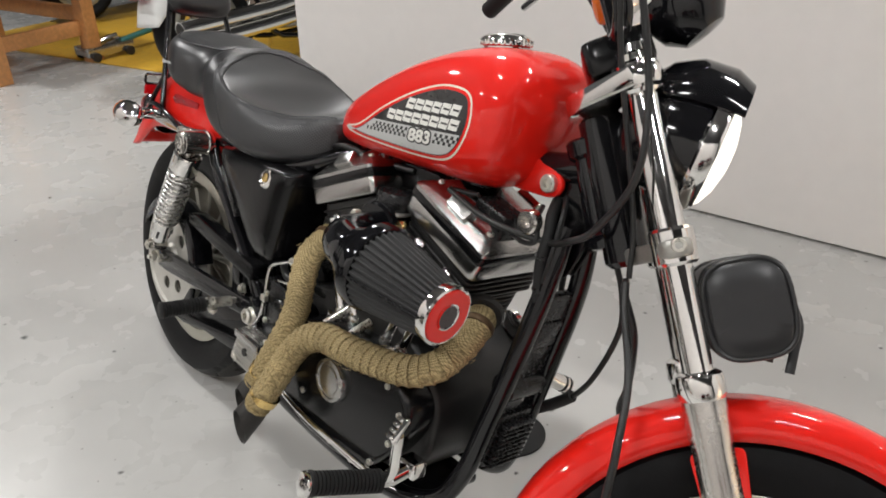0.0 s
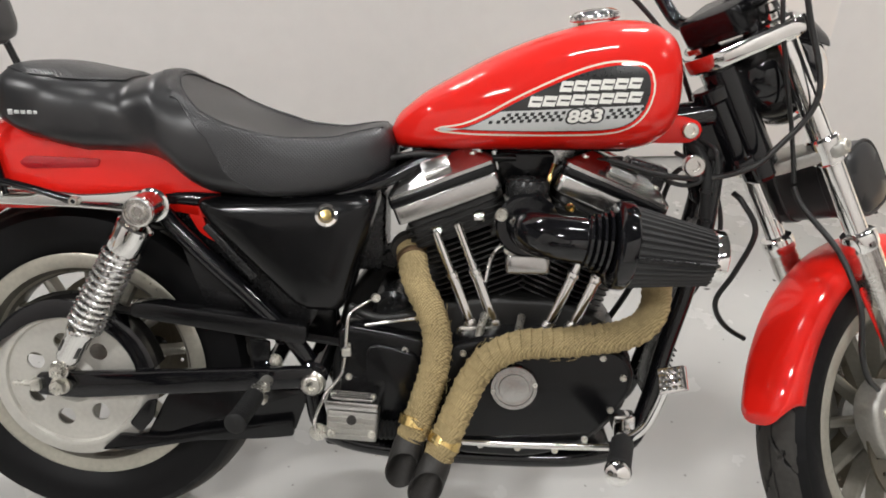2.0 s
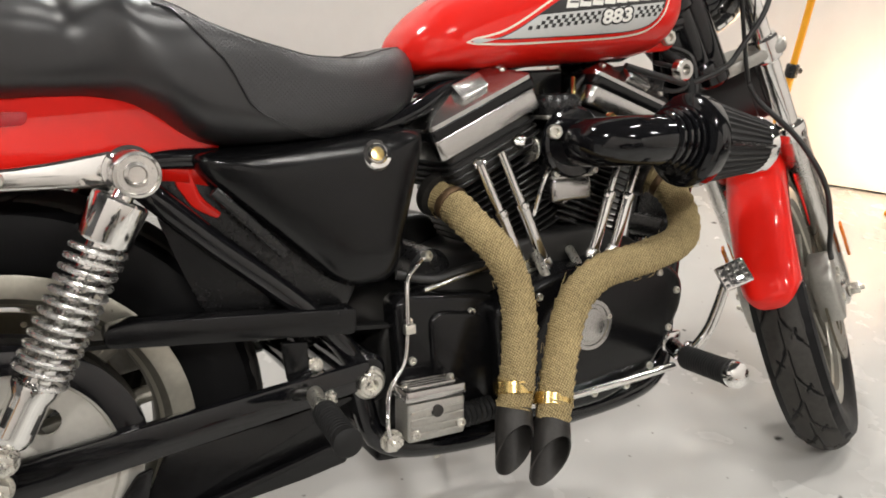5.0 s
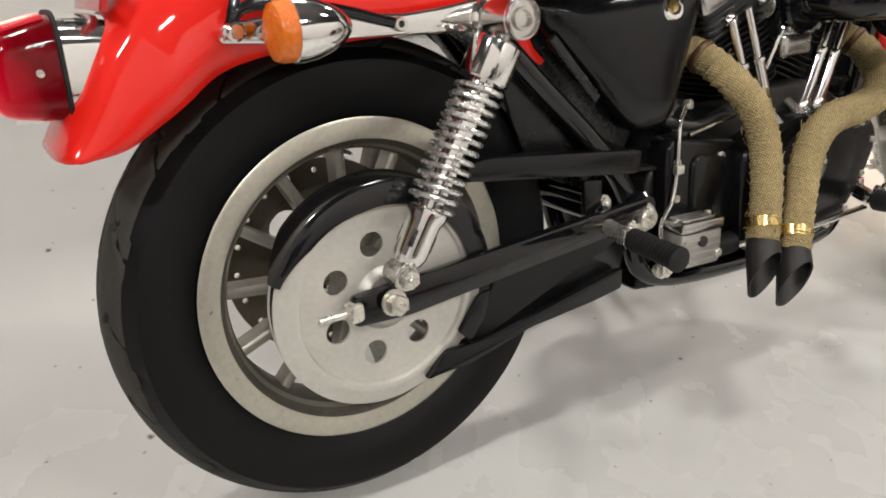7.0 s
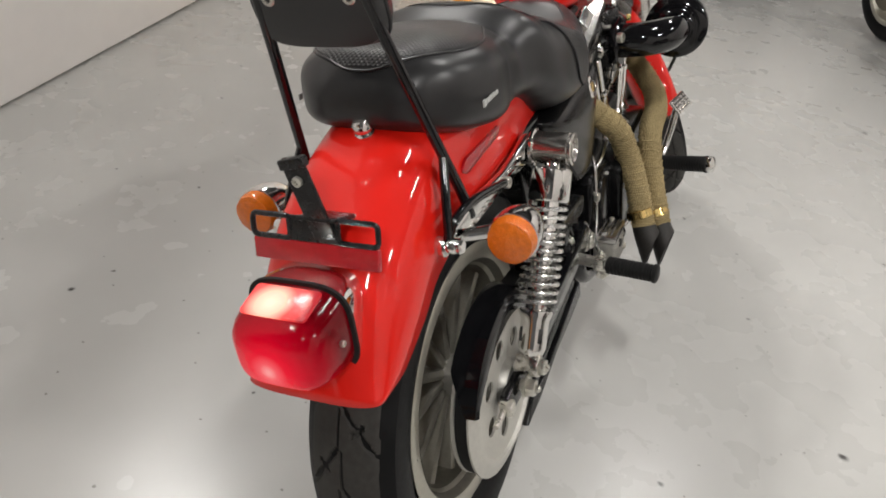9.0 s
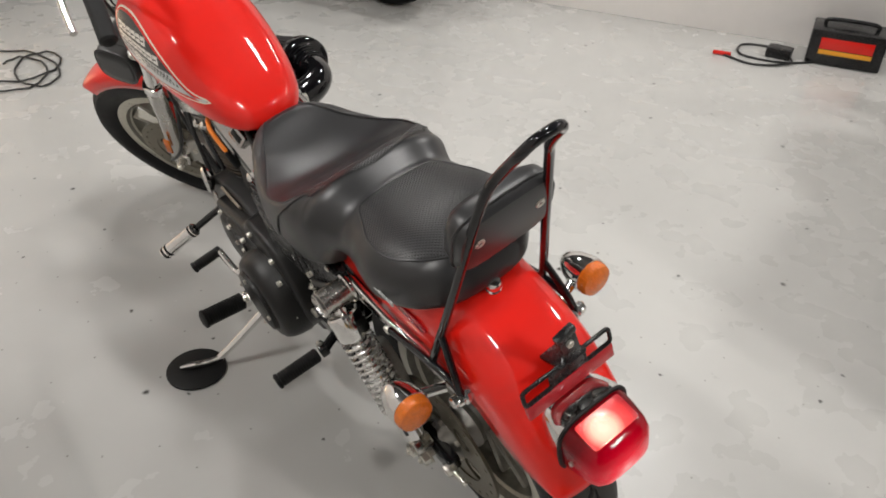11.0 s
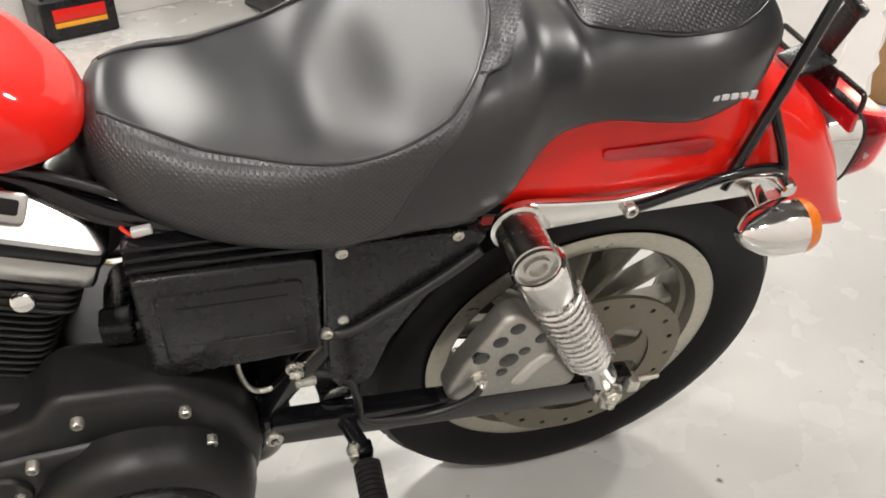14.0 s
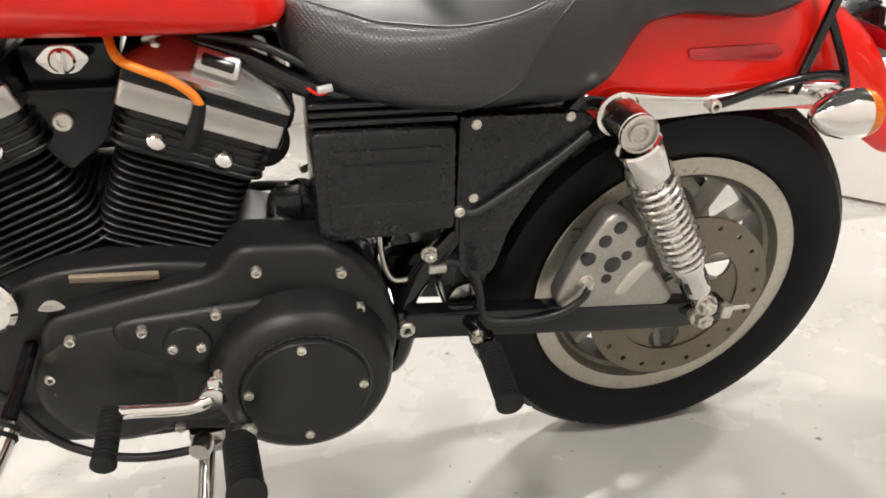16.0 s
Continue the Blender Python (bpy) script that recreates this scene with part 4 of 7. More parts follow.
# stitched seams: round the rider's dish, and round the pillion's panel
seam = [on_seat(x, RIM_Y(x), 0.0003) for x in (0.55, 0.53, 0.50, 0.47, 0.43, 0.39, 0.35, 0.31, 0.27, 0.255, 0.24, 0.227, 0.215, 0.208, 0.203)] + [on_seat(0.197, 0.0, 0.0006)]
seam += [V(p.x, -p.y, p.z) for p in reversed(seam[:-1])]
part("seam", tube(seam, 0.0022, 8, 5), VINYL, seat, "raised stitched seam")
seam = [on_seat(x, S_W(x) * f, 0.001) for x, f in ((0.119, 0.0), (0.119, 0.34), (0.117, 0.56), (0.103, 0.66), (0.075, 0.73), (0.035, 0.80), (-0.02, 0.825), (-0.066, 0.72), (-0.088, 0.53), (-0.100, 0.27), (-0.102, 0.0))]
seam += [V(p.x, -p.y, p.z) for p in reversed(seam[1:-1])]
part("seam", sweep(smooth_path(seam + [seam[0]], 5)[:-1], 0.0018, 8, loop=True), VINYL, seat, "raised stitched seam")
part("pillion_panel", patch(lambda t: float(np.interp(t, (0, 0.05, 0.15, 0.35, 0.6, 0.8, 0.93, 1), (0.28, 0.52, 0.70, 0.81, 0.79, 0.72, 0.65, 0.56))), -0.098, 0.117, 0.0016), PERF, seat, "perforated black vinyl panel", 60)
RIM_X = soft_interp([(-0.13, 0.255), (-0.116, 0.24), (-0.072, 0.215), (-0.035, 0.203), (0.0, 0.197), (0.035, 0.203), (0.072, 0.215), (0.116, 0.24), (0.13, 0.255)])
part("bolster_panel", rings([[on_seat(RIM_X(y) - 0.003 - 0.026 * (1 - (k - 3) / 6), y, 0.0014) for k in range(3, 10)] for y in np.linspace(0.112, -0.112, 40)], closed=False), PERF, seat, "perforated black vinyl strip", 60)


def side_patch(s, lift=0.0016):
    """The perforated side panel under the rider's seam: full height ahead, a narrow strip towards the pillion."""
    rows = []
    for x in np.linspace(0.215, 0.563, 60):
        row = seat_row(float(x), 96, lift)
        keep = [p for p in row if p.y * s > 0]
        keep.sort(key=lambda p: math.atan2(p.z - (S_BOT(x) + (S_TOP(x) - S_BOT(x)) * 0.42), abs(p.y)))
        low = float(np.interp(x, (0.21, 0.28, 0.34, 0.40, 0.46, 0.563), (29.0, 26.0, 21.0, 13.5, 8.0, 8.0)))
        rows.append([keep[int(i)].lerp(keep[min(int(i) + 1, len(keep) - 1)], float(i % 1)) for i in np.linspace(low, 30, 16)])
    edge = [row[0] for row in rows]
    g = rings(rows, closed=False)
    return (g if s > 0 else (g[0], [tuple(reversed(f)) for f in g[1]])), edge


for s in (-1, 1):
    cover, edge = side_patch(s)
    part("side_panel", cover, PERFSIDE, seat, "perforated black vinyl side", 60)
    part("seam", sweep(edge, 0.0012, 6), VINYL, seat, "stitched lower seam")
    for k in range(5):
        part("label_bar", block((0.008, 0.003, 0.006 + 0.003 * (k == 0)), pose(-0.045 + 0.0105 * k, s * 0.1335, 0.800), 0.002, 0.0008), SILVER, seat, "small silver mark")

# -- fuel tank --
T_TOP = soft_interp([(0.562, 0.778), (0.572, 0.800), (0.59, 0.818), (0.62, 0.842), (0.665, 0.868), (0.72, 0.898), (0.775, 0.924), (0.83, 0.945), (0.88, 0.960), (0.93, 0.969), (0.98, 0.970), (1.013, 0.960), (1.035, 0.942), (1.046, 0.910)])
T_BOT = soft_interp([(0.562, 0.770), (0.572, 0.758), (0.60, 0.754), (0.70, 0.756), (0.80, 0.759), (0.90, 0.762), (0.97, 0.766), (1.005, 0.776), (1.033, 0.80), (1.046, 0.835)])
T_W = soft_interp([(0.562, 0.023), (0.570, 0.045), (0.585, 0.065), (0.61, 0.084), (0.65, 0.100), (0.70, 0.113), (0.76, 0.124), (0.82, 0.131), (0.88, 0.134), (0.94, 0.137), (0.99, 0.136), (1.013, 0.130), (1.033, 0.114), (1.046, 0.079)])
T_MID = 0.014  # the tank sits a little to the left of the wheels' line
SAG = 0.010  # and hangs lower on the right


def tank_row(x, n=64):
    zt, zb, w = T_TOP(x), T_BOT(x), T_W(x)
    zs = zb + (zt - zb) * 0.36
    row = []
    for k in range(n):
        a = math.tau * k / n
        c, s = math.cos(a), math.sin(a)
        y = w * math.copysign(abs(c) ** 0.66, c)
        z = zs + (zt - zs) * abs(s) ** 0.76 if s >= 0 else zs - (zs - zb + SAG * min(1.0, max(0.0, 0.5 - 1.6 * y / w))) * abs(s) ** 0.78
        row.append(V(x, y + T_MID, z))
    return row


def tank_y(x, z, side):
    """The half width of the tank at a height."""
    zt, zb, w = T_TOP(x), T_BOT(x), T_W(x)
    zs = zb + (zt - zb) * 0.36
    u, p = ((z - zs) / (zt - zs), 0.76) if z >= zs else ((zs - z) / (zs - zb + (SAG if side < 0 else 0.0)), 0.78)
    a = min(1.0, max(0.0, u)) ** (1 / p)
    return w * max(0.0, 1 - a * a) ** 0.33


xs = list(np.concatenate([np.linspace(0.562, 0.60, 9), np.linspace(0.61, 1.02, 42), np.linspace(1.025, 1.046, 7)]))
tank = part("fuel_tank", rings([tank_row(x) for x in xs]), RED, bike, "glossy red teardrop fuel tank", 60)
for s in (-1, 1):
    part("mount_tab", side_plate([(0.975, 0.835), (1.01, 0.842), (1.032, 0.830), (1.048, 0.817), (1.075, 0.813), (1.092, 0.806), (1.100, 0.791), (1.093, 0.775), (1.077, 0.768), (1.03, 0.766), (0.97, 0.768)], s * 0.015, s * 0.025, 0.009, 0.004), RED, tank, "red mounting tab")
for s in (-1, 1):
    part("mount_bolt", bolt((1.0765, s * 0.025, 0.7905), (0, s, 0), 0.014, 0.010), BOLT, tank)
    part("rear_mount", lathe([(0.017, -0.005), (0.017, 0.012), (0.011, 0.012), (0.010, 0.004)], (0.706, s * 0.04, 0.738), (0, s, 0), 20), WORN, tank)
cap = part("filler_cap", lathe([(0.036, -0.012), (0.036, 0.004), (0.041, 0.006), (0.041, 0.016), (0.038, 0.020), (0.030, 0.024), (0.0004, 0.026)], (0.907, T_MID, 0.963), (-0.12, 0, 1), 40), CHROME, tank, "knurled chrome filler cap")
for k in range(28):
    a = math.tau * k / 28
    part("knurl", block((0.003, 0.004, 0.010), at((0.907, T_MID, 0.963), (-0.12, 0, 1)) @ pose(0.0408 * math.cos(a), 0.0408 * math.sin(a), 0.011, 0, 0, math.degrees(a)), 0.001, 0.001), CHROME, cap)


# badge on both sides: cream outline, black field, grey chequered band, white lettering bars and the number
def badge_outline(grow, rise=0.0):
    pts = [(0.642, 0.786), (0.70, 0.8), (0.78, 0.845), (0.85, 0.879), (0.905, 0.898), (0.945, 0.902), (0.972, 0.897), (0.984, 0.878), (0.984, 0.85), (0.972, 0.822), (0.952, 0.803), (0.92, 0.793), (0.86, 0.788), (0.76, 0.785), (0.70, 0.784)]
    p = [Vector((q.x, q.y)) for q in smooth_path([(a, b, 0) for a, b in pts + [pts[0]]], 6)[:-1]]
    return [q + Vector((0, rise)) for q in inset(p, -grow)]


def span_at(poly, x):
    zs = []
    for i in range(len(poly)):
        a, b = poly[i - 1], poly[i]
        if (a.x - x) * (b.x - x) <= 0 and abs(a.x - b.x) > 1e-9:
            zs.append(a.y + (b.y - a.y) * (x - a.x) / (b.x - a.x))
    return (min(zs), max(zs)) if len(zs) > 1 else None


def decal(poly, s, lift, low=None, high=None, nx=90, nz=14, x0=None, x1=None):
    """A thin print on the tank's side within an outline, cut to a band of heights."""
    rows = []
    xa, xb = x0 or min(p.x for p in poly) + 4e-4, x1 or max(p.x for p in poly) - 4e-4
    for i in range(nx + 1):
        x = xa + (xb - xa) * i / nx
        sp = span_at(poly, x)
        if not sp:
            continue
        lo, hi = sp
        if low:
            lo = max(lo, low(x))
        if high:
            hi = min(hi, high(x))
        if hi - lo < 2e-4:
            continue
        rows.append([V(x, s * (tank_y(x, lo + (hi - lo) * k / nz, s) + lift) + T_MID, lo + (hi - lo) * k / nz) for k in range(nz + 1)])
    g = rings(rows, closed=False)
    return g if s < 0 else (g[0], [tuple(reversed(f)) for f in g[1]])


def quad_print(corners, s, lift, n=4):
    """A small four-cornered print on the tank's side; corners in (x, z)."""
    a, b, c, d = (Vector(q) for q in corners)
    rows = []
    for i in range(n + 1):
        p, q = a.lerp(d, i / n), b.lerp(c, i / n)
        rows.append([V(r.x, s * (tank_y(r.x, r.y, s) + lift) + T_MID, r.y) for r in (p.lerp(q, k / n) for k in range(n + 1))])
    g = rings(rows, closed=False)
    return g if s < 0 else (g[0], [tuple(reversed(f)) for f in g[1]])


def number_print(text, size, x, z, s, lift, bold=0.0010):
    """Digits of the built-in font laid on the tank's side."""
    cu = bpy.data.curves.new("digits", "FONT")
    cu.body, cu.size, cu.resolution_u = text, size, 3
    cu.shear, cu.offset = 0.12, bold
    ob = new("digits", cu)
    me = ob.to_mesh()
    vs = [(v.co.x, v.co.y) for v in me.vertices]
    fs = [tuple(f.vertices) for f in me.polygons]
    ob.to_mesh_clear()
    bpy.data.objects.remove(ob)
    w, out = 0.0411, []
    for u, v in vs:
        px = x + (u if s < 0 else w - u) * 1.38
        pz = z + v + SLOPE * (px - 0.88)
        out.append(V(px, s * (tank_y(px, pz, s) + lift) + T_MID, pz))
    return out, fs if s < 0 else [tuple(reversed(f)) for f in fs]


SLOPE = 0.08  # the prints climb towards the front
for s, rise in ((-1, 0.0), (1, 0.038)):
    band_hi = lambda x: 0.8205 + rise + SLOPE * (x - 0.75)
    badge = part("tank_badge", decal(badge_outline(0.004, rise), s, 0.0006), CREAM, tank, "teardrop tank badge with a cream outline", 80)
    part("badge_red", decal(badge_outline(0.001, rise), s, 0.0009), RED, badge, "", 80)
    part("badge_field", decal(badge_outline(-0.0035, rise), s, 0.0012), INK, badge, "black badge field", 80)
    part("badge_band", decal(badge_outline(-0.005, rise), s, 0.0015, None, band_hi), SILVER, badge, "grey chequered band", 80)
    checks = []
    for k in range(46):
        x = 0.703 + 0.0062 * k
        if 0.845 < x < 0.909 or x > 0.965:
            continue
        for j in range(3):
            if (k + j) % 2:
                continue
            z0 = band_hi(x) - 0.0190 + 0.0055 * j
            sp = span_at(badge_outline(-0.006, rise), x)
            if sp and sp[0] < z0 < sp[1] - 0.006:
                sh = 0.002
                checks.append(quad_print([(x + sh * j, z0), (x + 0.0062 + sh * j, z0), (x + 0.0062 + sh * (j + 1), z0 + 0.0055), (x + sh * (j + 1), z0 + 0.0055)], s, 0.0018, 1))
    for q in checks:
        part("chequer", q, INK, badge, "", 80)
    for z, x0, x1, n in ((0.8585 + rise, 0.838, 0.966, 6), (0.8370 + rise, 0.790, 0.968, 8)):
        lw = (x1 - x0) / n
        for k in range(n):
            xx, h = x0 + lw * k, 0.0166
            zz = z + SLOPE * (xx - 0.88)
            bar_print = part("lettering_bar", quad_print([(xx, zz), (xx + lw - 0.0024, zz), (xx + lw + 0.0021, zz + h), (xx + 0.0045, zz + h)], s, 0.0018, 2), WHITE, badge, "", 80)
            part("bar_slot", quad_print([(xx + 0.0062, zz + 0.0068), (xx + lw - 0.0015, zz + 0.0068), (xx + lw - 0.0006, zz + 0.0098), (xx + 0.0071, zz + 0.0098)], s, 0.0021, 1), INK, bar_print, "", 80)
    part("number", number_print("883", 0.027, 0.853, 0.809 + rise, s, 0.0024), WHITE, badge, "white number 883", 80)
    part("number_shadow", number_print("883", 0.027, 0.853, 0.809 + rise, s, 0.0020, 0.0034), INK, badge, "", 80)

# -- engine: a V-twin, cylinders 45 degrees apart --
CRANK = V(0.80, 0, 0.335)
engine = part("crankcase", join(
    side_plate([(0.46, 0.25), (0.47, 0.40), (0.55, 0.45), (0.66, 0.485), (0.74, 0.50), (0.86, 0.50), (0.95, 0.46), (1.0, 0.40), (0.995, 0.30), (0.94, 0.235), (0.80, 0.215), (0.60, 0.215)], -0.10, 0.12, 0.03, 0.01, 3)), WRINKLE, bike, "black coated crankcase")


def cyl_frame(s):
    """The frame of a cylinder: z up its bore, x along the bike. s: 1 the front one, -1 the rear one."""
    a = radians(22.0) * s
    return Matrix.Translation(CRANK) @ Matrix.Rotation(a, 4, "Y")


def fin(w, d, h, m, t=0.0035, r=0.03):
    return prism([(-w, -d), (w, -d), (w, d), (-w, d)], h, h + t, m, r, 0.0012, 1)


for s in (-1, 1):
    m = cyl_frame(s)
    cyl = part("cylinder", join(lathe([(0.058, 0.14), (0.058, 0.315)], CRANK, m.to_3x3() @ V(0, 0, 1), 32), prism([(-0.06, -0.06), (0.06, -0.06), (0.06, 0.06), (-0.06, 0.06)], 0.285, 0.34, m, 0.03, 0.002)), SATIN, bike, "black finned air-cooled cylinder")
    for k in range(12):
        part("fin", fin(0.080, 0.080, 0.165 + 0.0105 * k, m), WRINKLE, cyl)
    head = part("cylinder_head", prism([(-0.082, -0.085), (0.082, -0.085), (0.082, 0.085), (-0.082, 0.085)], 0.292, 0.345, m, 0.02, 0.004), WRINKLE, bike, "black cylinder head")
    for k in range(4):
        part("fin", fin(0.088, 0.088, 0.297 + 0.011 * k, m, 0.004, 0.02), WRINKLE, head)
    for x in (-0.036, 0.040):
        for y in (-1, 1):
            part("head_bolt", lathe([(0.0115, 0), (0.011, 0.009), (0.008, 0.012), (0.0003, 0.013)], m @ V(x, y * 0.086, 0.312), m.to_3x3() @ V(0, y * 0.75, 0.66), 18), CHROME, head, "chrome domed head bolt")
    rocker = part("rocker_box", prism([(-0.094, -0.098), (0.094, -0.098), (0.094, 0.098), (-0.094, 0.098)], 0.347, 0.378, m, 0.012, 0.003), ALU, bike, "polished rocker box with a black band")
    part("rocker_band", prism([(-0.096, -0.10), (0.096, -0.10), (0.096, 0.10), (-0.096, 0.10)], 0.377, 0.394, m, 0.012, 0.003), SATIN, rocker, "black band")
    top = [[m @ V(q.x, q.y, h) for q in rounded([(-a, -b), (a, -b), (a, b), (-a, b)], 0.012)] for h, a, b in ((0.393, 0.095, 0.099), (0.399, 0.095, 0.099), (0.402, 0.092, 0.095), (0.426, 0.060, 0.062), (0.429, 0.056, 0.057))]
    part("rocker_cover", rings(top), ALU, rocker, "polished top cover")
    for y in (-1, 1):
        part("rocker_boss", prism([(-0.025, -0.014), (0.025, -0.014), (0.025, 0.014), (-0.025, 0.014)], -0.006, 0.010, m @ pose(0, y * 0.077, 0.417) @ Matrix.Rotation(-y * 0.9, 4, "X"), 0.006, 0.003), ALU, rocker)
        part("rocker_recess" if y > 0 else "rocker_pad", prism([(-0.018, -0.007), (0.018, -0.007), (0.018, 0.007), (-0.018, 0.007)], 0.0095, 0.0108, m @ pose(0, y * 0.077, 0.417) @ Matrix.Rotation(-y * 0.9, 4, "X"), 0.003, 0.0005), SATIN if y > 0 else ALU, rocker)
    for x in (-0.066, 0.066):
        for y in (-0.07, 0.07):
            part("rocker_bolt", bolt(m @ V(x, y, 0.412), m.to_3x3() @ V(0, 0, 1), 0.006, 0.008), BOLT, rocker)
    # chrome push rod tubes on the right
    for dx in (-0.022, 0.022):
        lo = V(0.80 + s * 0.068 + dx * 0.95, -0.098, 0.452)
        hi = m @ V(dx * 0.9 + 0.018 * s, -0.094, 0.318)
        mid = lo.lerp(hi, 0.52)
        pr = part("push_rod_tube", rod(lo, mid, 0.0105, 18), CHROME, bike, "chrome push rod tube")
        part("upper_tube", rod(mid - (hi - lo).normalized() * 0.004, hi, 0.0078, 16), CHROME, pr)
        part("collar", lathe([(0.0115, -0.005), (0.0125, 0), (0.0115, 0.006)], mid, hi - lo, 18), CHROME, pr)
        part("tube_seat", lathe([(0.014, -0.006), (0.015, 0), (0.013, 0.009), (0.0105, 0.010)], lo, hi - lo, 18), WORN, pr)
    part("tappet_block", side_plate([(0.80 + s * 0.075 - 0.042, 0.425), (0.80 + s * 0.075 + 0.042, 0.425), (0.80 + s * 0.075 + 0.036, 0.452), (0.80 + s * 0.075 - 0.036, 0.452)], -0.115, -0.08, 0.006, 0.003), WORN, bike, "bare metal tappet block")

# timing-gear side on the right
gear = part("gear_cover", side_plate([(0.625, 0.415), (0.665, 0.43), (0.74, 0.452), (0.86, 0.455), (0.96, 0.432), (0.992, 0.40), (0.99, 0.36), (0.955, 0.30), (0.91, 0.25), (0.82, 0.225), (0.70, 0.228), (0.63, 0.25)], -0.158, -0.09, 0.03, 0.012, 4), SATIN, bike, "black gear case cover")
part("sprocket_cover", join(side_plate([(0.482, 0.44), (0.50, 0.452), (0.64, 0.43), (0.655, 0.40), (0.65, 0.25), (0.60, 0.23), (0.487, 0.235)], -0.13, -0.08, 0.02, 0.010, 4), side_plate([(0.53, 0.425), (0.63, 0.405), (0.63, 0.26), (0.535, 0.26)], -0.137, -0.125, 0.03, 0.006, 3)), SATIN, bike, "black sprocket cover")
part("timer_cover", lathe([(0.041, -0.155), (0.041, -0.166), (0.039, -0.169), (0.033, -0.169), (0.032, -0.167), (0.026, -0.167), (0.025, -0.169), (0.012, -0.170), (0.0004, -0.170)], (0.788, 0, 0.363), (0, 1, 0), 48), ALU, gear, "round polished timer cover")
for a in (0.2, math.pi + 0.2):
    part("cover_screw", bolt((0.788 + 0.036 * math.cos(a), -0.168, 0.363 + 0.036 * math.sin(a)), (0, -1, 0), 0.004, 0.002), BOLT, gear)
for x, z in ((0.70, 0.42), (0.865, 0.435), (0.935, 0.42), (0.972, 0.385), (0.955, 0.325), (0.915, 0.268), (0.865, 0.245), (0.80, 0.247), (0.735, 0.25), (0.70, 0.30)):
    part("cover_bolt", bolt((x, -0.157, z), (0, -1, 0), 0.0058, 0.005), BOLT, gear)
for x, z in ((0.502, 0.357), (0.50, 0.415), (0.60, 0.41), (0.51, 0.26)):
    part("cover_bolt", bolt((x, -0.129, z), (0, -1, 0), 0.006, 0.006), BOLT, gear)
for x in (0.735, 0.80):
    part("case_stud", rod((x, -0.10, 0.47), (x - 0.01, -0.145, 0.442), 0.007, 12), BOLT, gear)

# primary cover on the left
prim = part("primary_cover", join(
    side_plate([(0.885, 0.29), (0.893, 0.345), (0.878, 0.436), (0.862, 0.454), (0.75, 0.475), (0.675, 0.488), (0.645, 0.527), (0.545, 0.518), (0.512, 0.497), (0.468, 0.44), (0.450, 0.373), (0.460, 0.312), (0.505, 0.250), (0.545, 0.225), (0.585, 0.216), (0.64, 0.228), (0.70, 0.24), (0.83, 0.262), (0.87, 0.27)], 0.07, 0.150, 0.02, 0.014, 4),
    lathe([(0.119, 0.140), (0.117, 0.165), (0.112, 0.185), (0.104, 0.198), (0.092, 0.205), (0.0005, 0.206)], (0.580, 0, 0.343), (0, 1, 0), 64),
    lathe([(0.098, 0.140), (0.094, 0.149), (0.080, 0.157), (0.055, 0.163), (0.028, 0.166), (0.0005, 0.167)], (0.806, 0, 0.343), (0, 1, 0), 48),
    side_plate([(0.80, 0.445), (0.60, 0.455), (0.60, 0.25), (0.80, 0.28)], 0.13, 0.160, 0.02, 0.012, 3)), WRINKLE, bike, "black wrinkle-finish primary cover")
part("derby_cover", lathe([(0.079, 0.200), (0.080, 0.209), (0.077, 0.214), (0.067, 0.216), (0.0005, 0.217)], (0.580, 0, 0.3485), (0, 1, 0), 64), WRINKLE, prim, "round black clutch cover")
part("cover_groove", lathe([(0.0795, 0.204), (0.0835, 0.205), (0.0835, 0.2072), (0.0795, 0.2072)], (0.580, 0, 0.3485), (0, 1, 0), 64, loop=True), INK, prim)
part("inspection_cover", lathe([(0.029, 0.155), (0.029, 0.163), (0.027, 0.166), (0.0005, 0.1665)], (0.716, 0, 0.405), (0, 1, 0), 36), WRINKLE, prim, "small round inspection cover")
for x, z in ((0.733, 0.405), (0.700, 0.402)):
    part("cover_bolt", bolt((x, 0.166, z), (0, 1, 0), 0.0062, 0.005), BOLT, prim)
for x, z in ((0.583, 0.4185), (0.510, 0.353), (0.650, 0.358), (0.581, 0.2785)):
    part("cover_bolt", bolt((x, 0.216, z), (0, 1, 0), 0.0058, 0.004), BOLT, prim)
for x, z in ((0.626, 0.495), (0.525, 0.481), (0.505, 0.431), (0.678, 0.447), (0.764, 0.434), (0.846, 0.425), (0.47, 0.35), (0.879, 0.372), (0.872, 0.350), (0.745, 0.262), (0.665, 0.25)):
    part("cover_bolt", bolt((x, 0.150 if x > 0.8 or z > 0.46 or z < 0.27 else 0.160, z), (0, 1, 0), 0.0066, 0.009), BOLT, prim)
part("case_plate", block((0.098, 0.006, 0.011), pose(0.788, 0.124, 0.489, -20, -4, 0), 0.001, 0.001), LABEL, prim, "dull tan label strip")
part("case_badge", prism([(-0.016, 0.004), (-0.008, 0.007), (0.008, 0.007), (0.016, 0.004), (0.010, -0.003), (0.005, -0.007), (-0.005, -0.007), (-0.010, -0.003)], 0, 0.004, at((0.858, 0.140, 0.470), (0, 1, 0.3), (0, 0, 1)) @ Matrix.Rotation(math.pi / 2, 4, "Z"), 0.003, 0.0012), ALU, prim, "small winged silver badge")

